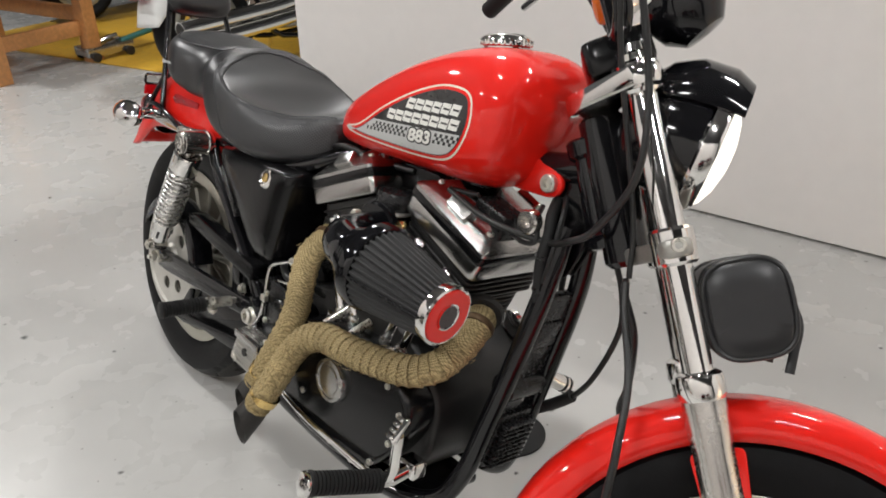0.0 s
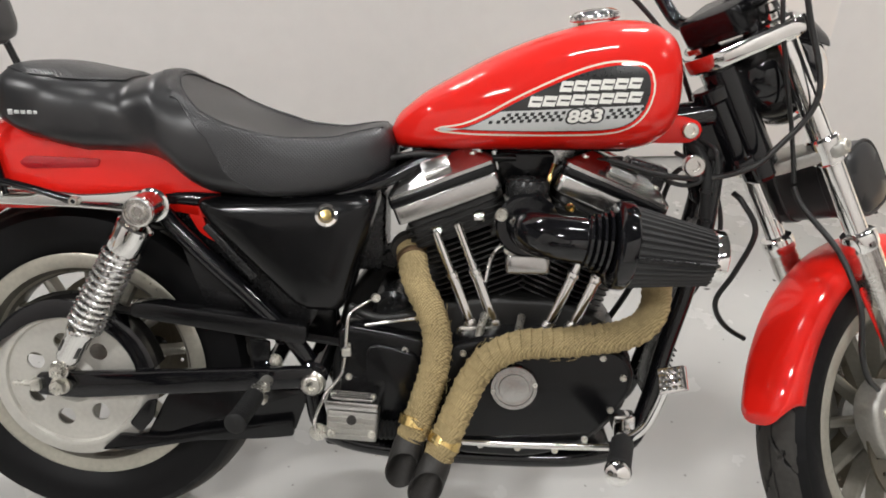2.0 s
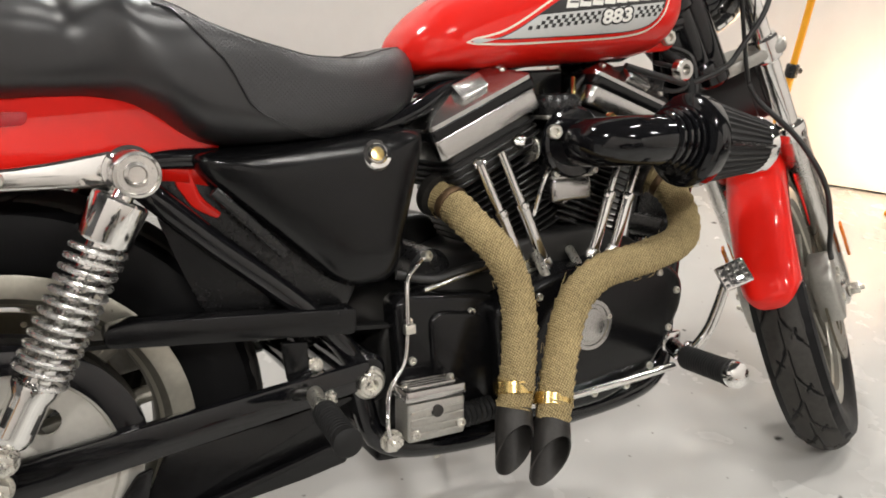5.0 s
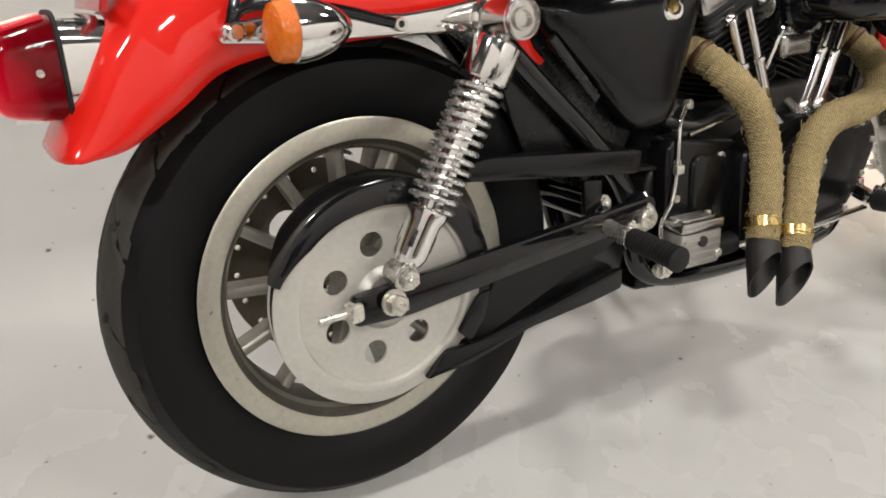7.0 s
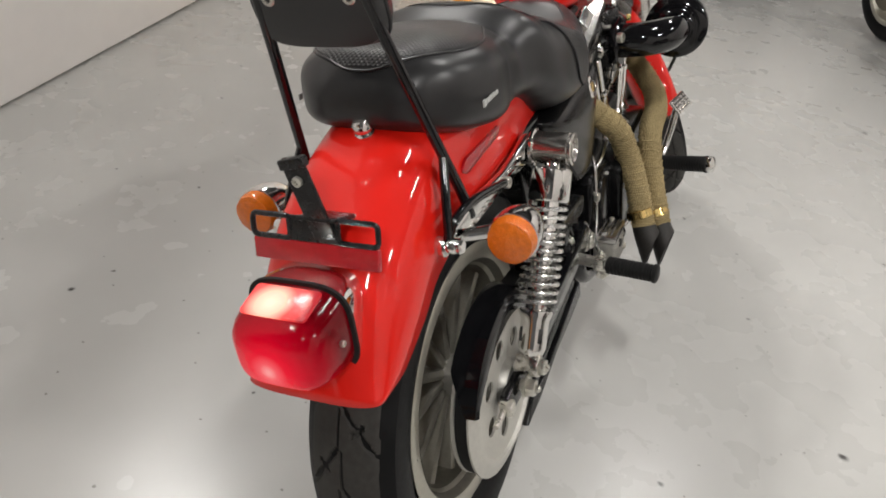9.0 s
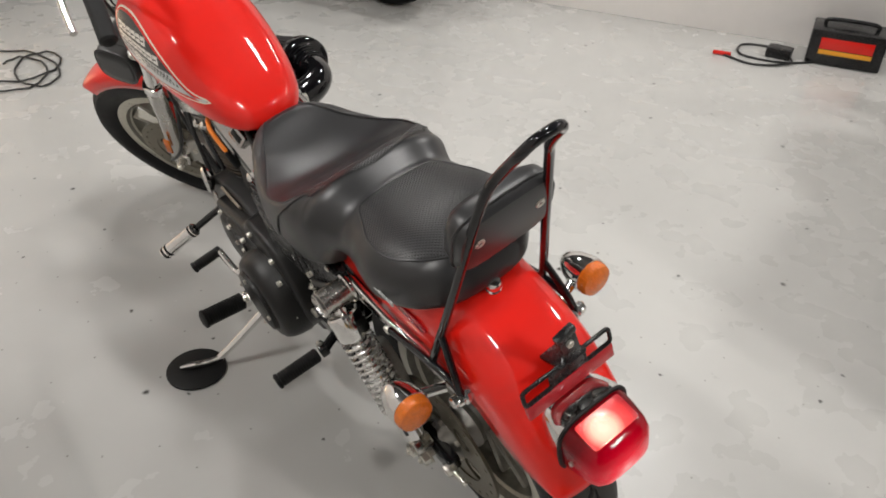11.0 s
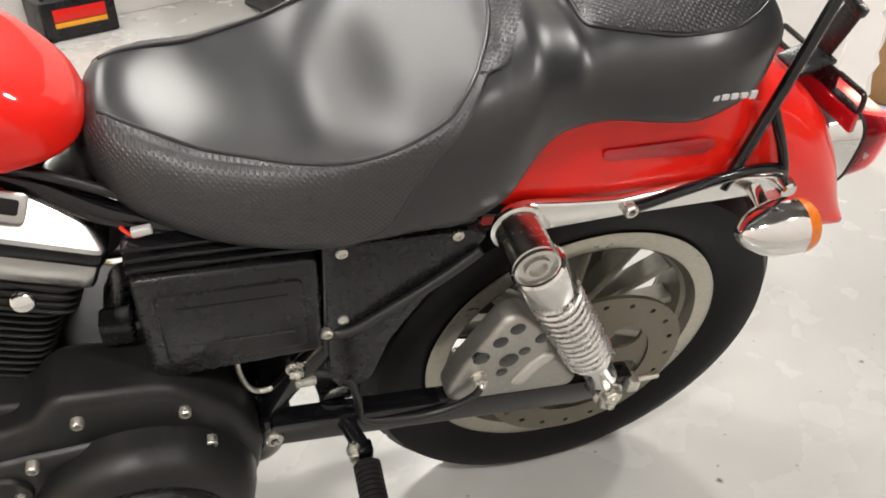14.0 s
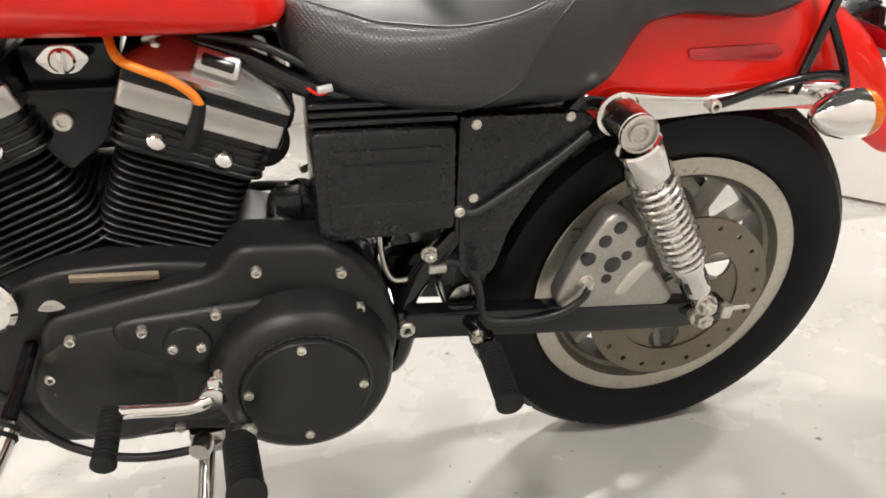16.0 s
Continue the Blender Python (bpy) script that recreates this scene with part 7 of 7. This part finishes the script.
# cables and brake lines
for pts, r in (([fk(-0.06, -0.24, 0.34), fk(0.01, -0.165, 0.20), fk(0.01, -0.130, 0.04), fk(-0.025, -0.118, -0.09), V(1.205, -0.072, 0.765), V(1.165, -0.07, 0.733), V(1.105, -0.05, 0.712), V(1.02, -0.085, 0.722), V(0.93, -0.085, 0.745)], 0.0050),
               ([fk(-0.06, -0.24, 0.34), fk(0.0, -0.17, 0.22), fk(-0.02, -0.105, 0.05), fk(-0.04, -0.06, -0.14), fk(-0.06, -0.045, -0.22)], 0.0040),
               ([fk(-0.065, -0.045, -0.225), fk(-0.074, -0.055, -0.262), fk(-0.086, -0.098, -0.346), fk(-0.118, -0.122, -0.43), fk(-0.145, -0.115, -0.50), fk(-0.135, -0.10, -0.56), fk(-0.115, -0.095, -0.60)], 0.0052),
               ([V(1.19, 0.05, 0.67), V(1.204, 0.034, 0.655), V(1.234, 0.035, 0.60), V(1.22, 0.075, 0.51), V(1.20, 0.10, 0.45), V(1.21, 0.115, 0.41), V(1.24, 0.13, 0.375), V(1.28, 0.14, 0.35)], 0.0055),
               ([V(1.15, 0.07, 0.69), V(1.174, 0.073, 0.641), V(1.182, 0.078, 0.579), V(1.156, 0.077, 0.489), V(1.122, 0.076, 0.436), V(1.08, 0.075, 0.40)], 0.0048),
               ([fk(-0.06, 0.22, 0.34), fk(0.0, 0.15, 0.10), fk(-0.03, 0.12, -0.08), V(1.16, 0.06, 0.72), V(1.08, 0.06, 0.70), V(1.05, 0.09, 0.52)], 0.005)):
    part("cable", tube(pts, r, 10, 8), HOSE, bike, "black control cable")
part("cable_boot", tube([V(1.125, 0.076, 0.44), V(1.095, 0.0755, 0.412), V(1.06, 0.075, 0.385)], 0.010, 12, 4), RUBBER, bike, "ribbed rubber cable boot")
part("neck_bolt", bolt((1.08, -0.055, 0.735), (0, -1, 0), 0.019, 0.014), WORN, bike, "bright neck bolt")
part("ignition_coil", block((0.07, 0.05, 0.045), pose(1.00, -0.04, 0.715, 0, 15, 0), 0.008, 0.006), PLASTIC, bike, "black ignition coil")


# ---- other things in the workshop ----
disc = thing("stand_disc", "flat round black rubber disc under the side stand", "rubber disc", pose(0.765, 0.415, 0))
part("body", lathe([(0.074, 0), (0.077, 0.002), (0.077, 0.007), (0.074, 0.009), (0.0004, 0.009)], (0, 0, 0), (0, 0, 1), 48), RUBBER, disc)

# yellow work-lamp stand by the front panel
trip = thing("lamp_stand", "yellow tripod work-lamp stand with black joints", "tripod", pose(2.87, 1.25, 0))
part("pole", rod((0, 0, 0.09), (0, 0, 0.52), 0.018, 20), YELLOW, trip)
part("upper_pole", rod((0, 0, 0.50), (0, 0, 1.55), 0.0145, 20), YELLOW, trip)
part("collar", lathe([(0.022, 0.485), (0.026, 0.49), (0.026, 0.535), (0.022, 0.54)], (0, 0, 0), (0, 0, 1), 20), PLASTIC, trip, "black clamp collar")
part("clamp_knob", rod((0.02, 0, 0.512), (0.055, 0, 0.512), 0.012, 12), PLASTIC, trip)
part("hub", lathe([(0.03, 0.10), (0.034, 0.11), (0.034, 0.15), (0.03, 0.16)], (0, 0, 0), (0, 0, 1), 20), PLASTIC, trip, "black hub")
for a in (-118, 98, -12):
    c, s = math.cos(radians(a)), math.sin(radians(a))
    L = 0.27 if a == 98 else 0.31
    lg = part("leg", rod((0.03 * c, 0.03 * s, 0.135), (L * c, L * s, 0.022), 0.0135, 16), YELLOW, trip)
    part("foot", rod((L * c * 0.94, L * s * 0.94, 0.03), (L * c * 1.06, L * s * 1.06, 0.016), 0.016, 14), PLASTIC, lg, "black rubber foot")
    part("brace", rod((0.02 * c, 0.02 * s, 0.05), (L * 0.62 * c, L * 0.62 * s, 0.068), 0.008, 12), YELLOW, trip)
part("cross_bar", rod((-0.22, 0.16, 1.5), (0.22, -0.16, 1.5), 0.011, 14), YELLOW, trip)

# halogen floodlight standing low before the panel
LAMP_AT, LAMP_TO = V(3.30, 0.72, 0.34), V(3.40, 1.13, 0.22)
flood = thing("work_lamp", "yellow halogen work lamp, lit, turned to the panel", "work lamp", Matrix.Translation(LAMP_AT) @ basis(LAMP_TO - LAMP_AT))
part("housing", prism([(-0.07, -0.09), (0.07, -0.09), (0.07, 0.09), (-0.07, 0.09)], -0.07, 0.0, None, 0.01, 0.006), YELLOW, flood)
part("glass", prism([(-0.055, -0.075), (0.055, -0.075), (0.055, 0.075), (-0.055, 0.075)], 0.0, 0.006, None, 0.006, 0.002), HALO, flood, "glowing glass")
part("lamp_leg", moved(join(rod((3.30, 0.69, 0.34), (3.30, 0.62, 0.012), 0.01), rod((3.16, 0.60, 0.012), (3.46, 0.60, 0.012), 0.012), rod((3.18, 0.60, 0.012), (3.18, 0.86, 0.012), 0.012), rod((3.44, 0.60, 0.012), (3.44, 0.86, 0.012), 0.012)), flood.matrix_world.inverted()), YELLOW, flood, "tubular steel foot")

# cable loops on the floor in front of the bike
coil = thing("cable_loops", "loose loops of thin dark cable on the floor", "cable", pose(3.15, 0.30, 0))
loops = [V(0.22 * math.cos(a * 2.1) + 0.08 * math.sin(a * 1.3), 0.14 * math.sin(a * 2.1) + 0.10 * math.cos(a * 0.9), 0.006 + 0.004 * (k % 3)) for k in range(60) for a in (k * 0.16,)]
part("cable", sweep(loops, 0.005, 8), HOSE, coil)

# battery charger and its leads
chg = thing("battery_charger", "black battery charger with a red and yellow label", "charger", pose(0.98, -3.05, 0, 0, 0, 28))
part("case", block((0.34, 0.20, 0.17), pose(0, 0, 0.087), 0.012, 0.006), PLASTIC, chg)
part("red_label", block((0.24, 0.004, 0.055), pose(0, 0.101, 0.11), 0.002, 0.001), RED, chg, "red label stripe")
part("yellow_label", block((0.24, 0.004, 0.022), pose(0, 0.101, 0.068), 0.002, 0.001), YELLOW, chg, "yellow label stripe")
part("handle", tube([(-0.12, 0, 0.17), (-0.1, 0, 0.20), (0.1, 0, 0.20), (0.12, 0, 0.17)], 0.01, 10, 5), PLASTIC, chg)
lead = thing("charger_leads", "tangled dark charger leads with a red clamp", "cable", pose(1.22, -2.72, 0))
part("cable", tube([(-0.18, -0.20, 0.006), (-0.08, -0.05, 0.006), (0.10, 0.02, 0.006), (0.18, -0.10, 0.008), (0.05, -0.18, 0.010), (-0.12, -0.08, 0.012), (-0.02, 0.08, 0.006), (0.16, 0.10, 0.006)], 0.006, 8, 8), HOSE, lead)
part("clamp", block((0.09, 0.02, 0.018), pose(0.16, 0.10, 0.012, 0, 0, 30), 0.006, 0.004), RED, lead, "red clamp")
part("connector_block", block((0.12, 0.08, 0.05), pose(-0.02, -0.12, 0.026, 0, 0, 20), 0.01, 0.006), PLASTIC, lead)

# carton and foam strip behind the rear panel
box = thing("cardboard_box", "brown cardboard box lying on the floor", "box", pose(-2.02, -1.28, 0, 0, 0, 31))
part("body", block((0.55, 0.75, 0.26), pose(0, 0, 0.132), 0.006, 0.003), CARD, box)
part("flap", block((0.26, 0.75, 0.005), pose(0.12, 0, 0.268, 0, -4, 0), 0.003, 0.001), CARD, box)
strip = thing("foam_strip", "pale blue foam strip lying by the box", "foam strip", pose(-1.69, -1.02, 0, 0, 0, -59))
part("body", block((0.9, 0.05, 0.035), pose(0, 0, 0.018), 0.004, 0.003), mat("blue_foam", (0.30, 0.36, 0.52), 0.7, 0, 0, 0.08, 20), strip)
RAG = []
for k in range(20):
    z = 0.02 + 0.03 * k
    e = 0.035 + 0.03 * noise.noise(V(k * 0.9, 3, 1)) + 0.012 * (k % 2)
    RAG.append([V(-1.345 - e * 0.35, -0.79 + e, z), V(-1.33, -0.835, z), V(-1.375, -0.85, z), V(-1.39 - e * 0.3, -0.81 + e * 0.8, z)])
tagged(part("torn_edge", rings(RAG), WALL, None), "torn white board edge of the backdrop panel", "board edge")

# wooden trestle and yellow floor paint in the distance
bench = thing("wooden_trestle", "rough orange pine trestle bench", "trestle", pose(-3.56, 0.70, 0, 0, 0, 17))
for x in (0.0, -1.1):
    for y in (-0.32, 0.32):
        part("leg", block((0.09, 0.09, 0.84), pose(x, y, 0.42), 0.006, 0.004), WOOD, bench)
    part("rail", block((0.05, 0.60, 0.09), pose(x - 0.03, 0, 0.22), 0.004, 0.003), WOOD, bench)
for y in (-0.32, 0.32):
    part("side_rail", block((1.02, 0.05, 0.09), pose(-0.55, y, 0.30), 0.004, 0.003), WOOD, bench)
part("top", block((1.35, 0.85, 0.045), pose(-0.5, 0, 0.864), 0.006, 0.004), WOOD, bench)
structure("floor_marking", block((3.0, 2.6, 0.004), pose(-4.01, 2.216, 0.0045, 0, 0, 20.4), 0.0, 0.001), GRIPYEL, "yellow painted floor area", "floor marking")
jack = thing("floor_jack", "small chrome trolley jack with a teal handle on the yellow floor", "jack", pose(-3.69, 1.10, 0.007, 0, 0, 100))
part("chassis", join(block((0.34, 0.03, 0.06), pose(0, 0.07, 0.06), 0.01, 0.005), block((0.34, 0.03, 0.06), pose(0, -0.07, 0.06), 0.01, 0.005), block((0.10, 0.16, 0.05), pose(-0.12, 0, 0.06), 0.01, 0.005), block((0.08, 0.16, 0.04), pose(0.13, 0, 0.06), 0.01, 0.005)), WORN, jack, "worn chrome side plates")
part("lift_arm", tube([(-0.10, 0, 0.08), (0.02, 0, 0.11), (0.10, 0, 0.12)], 0.02, 12, 4), CHROME, jack)
part("handle", tube([(0.12, 0, 0.08), (0.28, 0.01, 0.10), (0.46, 0.02, 0.12)], 0.02, 12, 4), TEAL, jack, "teal painted handle")
for x in (-0.12, 0.12):
    for y in (-0.10, 0.10):
        part("castor", lathe([(0.012, -0.014), (0.03, -0.012), (0.03, 0.012), (0.012, 0.014)], (x, y, 0.03), (0, 1, 0), 20), TIP, jack)


# parked motorcycles beyond
def parked(m, paint, label, bags=(-1, 1), pipes=(-1, 1), tail=-0.30):
    b = thing("parked_motorcycle", label, "motorcycle", m, "parked motorcycles")
    for x, r in ((0.0, 0.32), (1.55, 0.33)):
        wh = part("wheel", lathe([(0.02, -0.06), (0.05, -0.05), (0.05, 0.05), (0.02, 0.06)], (0, 0, 0), (0, 1, 0), 24), CAST, b, "cast wheel")
        put(wh, pose(x, 0, r))
        part("tyre", tyre_mesh(r - 0.10, r, 0.075 if x == 0 else 0.06, 40), TYRE, wh, "black tyre")
        part("rim", rim_mesh(r - 0.098, 0.05), RIM, wh)
        for k in range(9):
            part("spoke", spoke_mesh(0.03, r - 0.14, math.tau * k / 9, 0.016, 0.01, 0.012), RIM, wh)
        part("brake_disc", lathe([(0.09, 0.07), (0.145, 0.07), (0.145, 0.076), (0.09, 0.076)], (0, 0, 0), (0, 1, 0), 40, loop=True), DISC, wh)
    rf = part("rear_fender", fender_mesh([((0.25, 0.72), (0.25, 0.60), 0.10), ((0.05, 0.735), (0.05, 0.58), 0.105), ((-0.12, 0.71), (-0.10, 0.55), 0.105), ((-0.26, 0.63), (-0.20, 0.50), 0.105), ((-0.34, 0.50), (-0.28, 0.44), 0.105), ((-0.37, 0.38), (-0.35, 0.38), 0.10)]), paint, b, "glossy rear fender")
    thick(rf, 0.003)
    part("tail_lamp", block((0.06, 0.14, 0.07), pose(-0.36, 0, 0.56), 0.02, 0.012), TAILRED if paint is MAROON else REFLECT, b, "red tail lamp")
    for s in (-1, 1):
        if s in bags:
            part("saddlebag", block((0.40, 0.15, 0.25), pose(-0.06, s * 0.21, 0.46), 0.05, 0.03), BLACK, b, "black saddlebag")
        part("shock_absorber", join(rod((0.02, s * 0.14, 0.36), (0.18, s * 0.14, 0.64), 0.014, 16), rod((0.06, s * 0.14, 0.43), (0.17, s * 0.14, 0.62), 0.027, 20)), CHROME, b, "chrome shock absorber")
        part("fork_leg", rod((1.28, s * 0.10, 0.95), (1.55, s * 0.10, 0.33), 0.022, 18), CHROME, b)
        part("handle_grip", rod((1.02, s * 0.28, 1.06), (0.92, s * 0.42, 1.05), 0.018, 14), RUBBER, b)
        part("footboard", block((0.26, 0.10, 0.02), pose(0.85, s * 0.27, 0.27), 0.03, 0.006), RUBBER, b, "black footboard")
    for s, dz in ((s, dz) for s in pipes for dz in (0.0, 0.085)):
        pipe = part("exhaust_pipe", tube([(0.95, s * 0.12, 0.42 + dz), (0.80, s * 0.19, 0.33 + dz), (0.40, s * 0.205, 0.29 + dz), (tail, s * 0.21, 0.27 + dz)], [0.022, 0.026, 0.042, 0.042], 20, 6), CHROME, b, "long chrome silencer")
        part("pipe_mouth", rod((tail + 0.01, s * 0.21, 0.27 + dz), (tail - 0.004, s * 0.2102, 0.2696 + dz), 0.034, 20), TIP, pipe, "dark pipe mouth")
    part("engine_case", side_plate([(0.48, 0.22), (0.46, 0.42), (0.66, 0.52), (0.90, 0.52), (1.02, 0.38), (0.98, 0.22)], -0.13, 0.15, 0.05, 0.02, 3), CAST, b, "grey engine case")
    part("primary_cover", side_plate([(0.40, 0.30), (0.48, 0.22), (0.90, 0.26), (0.95, 0.34), (0.88, 0.42), (0.50, 0.44)], 0.15, 0.19, 0.05, 0.015, 3), CHROME, b, "chrome primary cover")
    part("air_cleaner", lathe([(0.10, 0), (0.105, 0.01), (0.10, 0.05), (0.07, 0.06), (0.0004, 0.06)], (0.75, -0.14, 0.62), (0, -1, 0), 32), CHROME, b)
    for a in (-22.5, 22.5):
        m2 = Matrix.Translation((0.74, 0, 0.33)) @ Matrix.Rotation(radians(a), 4, "Y")
        cyl2 = part("cylinder", prism([(-0.06, -0.07), (0.06, -0.07), (0.06, 0.07), (-0.06, 0.07)], 0.16, 0.40, m2, 0.02, 0.004), SATIN, b)
        for k in range(9):
            part("fin", fin(0.085, 0.085, 0.17 + 0.018 * k, m2, 0.006), CAST, cyl2)
        part("rocker_cover", prism([(-0.09, -0.10), (0.09, -0.10), (0.09, 0.10), (-0.09, 0.10)], 0.37, 0.43, m2, 0.03, 0.012), CHROME, cyl2)
    tk2 = [[V(x, w * math.copysign(abs(math.cos(a)) ** 0.8, math.cos(a)), z0 + (h if math.sin(a) > 0 else 0.07) * math.copysign(abs(math.sin(a)) ** 0.8, math.sin(a))) for a in (math.tau * k / 32 for k in range(32))] for x, w, z0, h in ((0.50, 0.03, 0.80, 0.02), (0.56, 0.10, 0.81, 0.07), (0.72, 0.15, 0.83, 0.12), (0.90, 0.165, 0.85, 0.13), (1.02, 0.14, 0.86, 0.11), (1.08, 0.05, 0.87, 0.04))]
    part("fuel_tank", rings(tk2), paint, b, "glossy fuel tank", 60)
    st2 = [[V(x, w * math.copysign(abs(math.cos(a)) ** 0.7, math.cos(a)), z0 + h * math.copysign(abs(math.sin(a)) ** 0.7, math.sin(a))) for a in (math.tau * k / 28 for k in range(28))] for x, w, z0, h in ((-0.22, 0.05, 0.78, 0.03), (-0.18, 0.12, 0.79, 0.055), (0.0, 0.14, 0.79, 0.06), (0.15, 0.14, 0.77, 0.05), (0.30, 0.16, 0.74, 0.05), (0.46, 0.13, 0.76, 0.05), (0.52, 0.06, 0.77, 0.03))]
    part("seat", rings(st2), VINYL, b, "black two-up seat", 60)
    part("handlebar", tube([(0.98, 0.36, 1.06), (1.08, 0.24, 1.08), (1.20, 0.08, 1.00), (1.20, -0.08, 1.00), (1.08, -0.24, 1.08), (0.98, -0.36, 1.06)], 0.013, 12, 6), CHROME, b, "chrome handlebar")
    part("headlight", lathe([(0.0004, -0.10), (0.06, -0.09), (0.09, -0.03), (0.092, 0.02), (0.088, 0.03), (0.0004, 0.045)], (1.36, 0, 0.90), (1, 0, -0.1), 32), CHROME, b, "chrome headlight")
    ff2 = part("front_fender", rings([[V(1.55 + r * math.cos(a), y, 0.33 + r * math.sin(a)) for r, y in ((0.30, -0.085), (0.36, -0.08), (0.375, 0.0), (0.36, 0.08), (0.30, 0.085))] for a in np.linspace(radians(15), radians(185), 24)], closed=False), paint, b, "glossy front fender", 60)
    thick(ff2, 0.003)
    part("frame", join(*[tube(p, 0.017, 12, 5) for p in sym([(1.24, 0.03, 0.82), (1.12, 0.10, 0.45), (1.05, 0.13, 0.20), (0.45, 0.13, 0.19), (0.30, 0.12, 0.45), (0.10, 0.12, 0.62)])]), BLACK, b, "black frame")
    part("side_stand", tube([(0.60, 0.15, 0.20), (0.66, 0.26, 0.11), (0.70, 0.34, 0.045), (0.76, 0.37, 0.03)], 0.012, 12, 5), CHROME, b, "chrome side stand")
    return b


def parked_at(x, y, heading, lean=-9.0):
    return pose(x, y, 0.004, 0, 0, heading) @ pose(0, 0, 0, lean, 0, 0)


parked(parked_at(-0.40, -1.60, -72), BLACK, "black cruiser motorcycle with chrome pipes, parked on its stand", (-1,), ())
parked(parked_at(3.0, -1.70, 27), MAROON, "maroon cruiser motorcycle with chrome pipes, parked on its stand")
parked(parked_at(-2.57, 1.34, 101, -7), WHITEGLOSS, "white touring motorcycle with twin chrome silencers, parked on its stand", (), (-1,))
parked(parked_at(-5.02, 1.42, 97, -7), BLACK, "black cruiser motorcycle with a dark cast wheel, parked on its stand", (), (-1,))
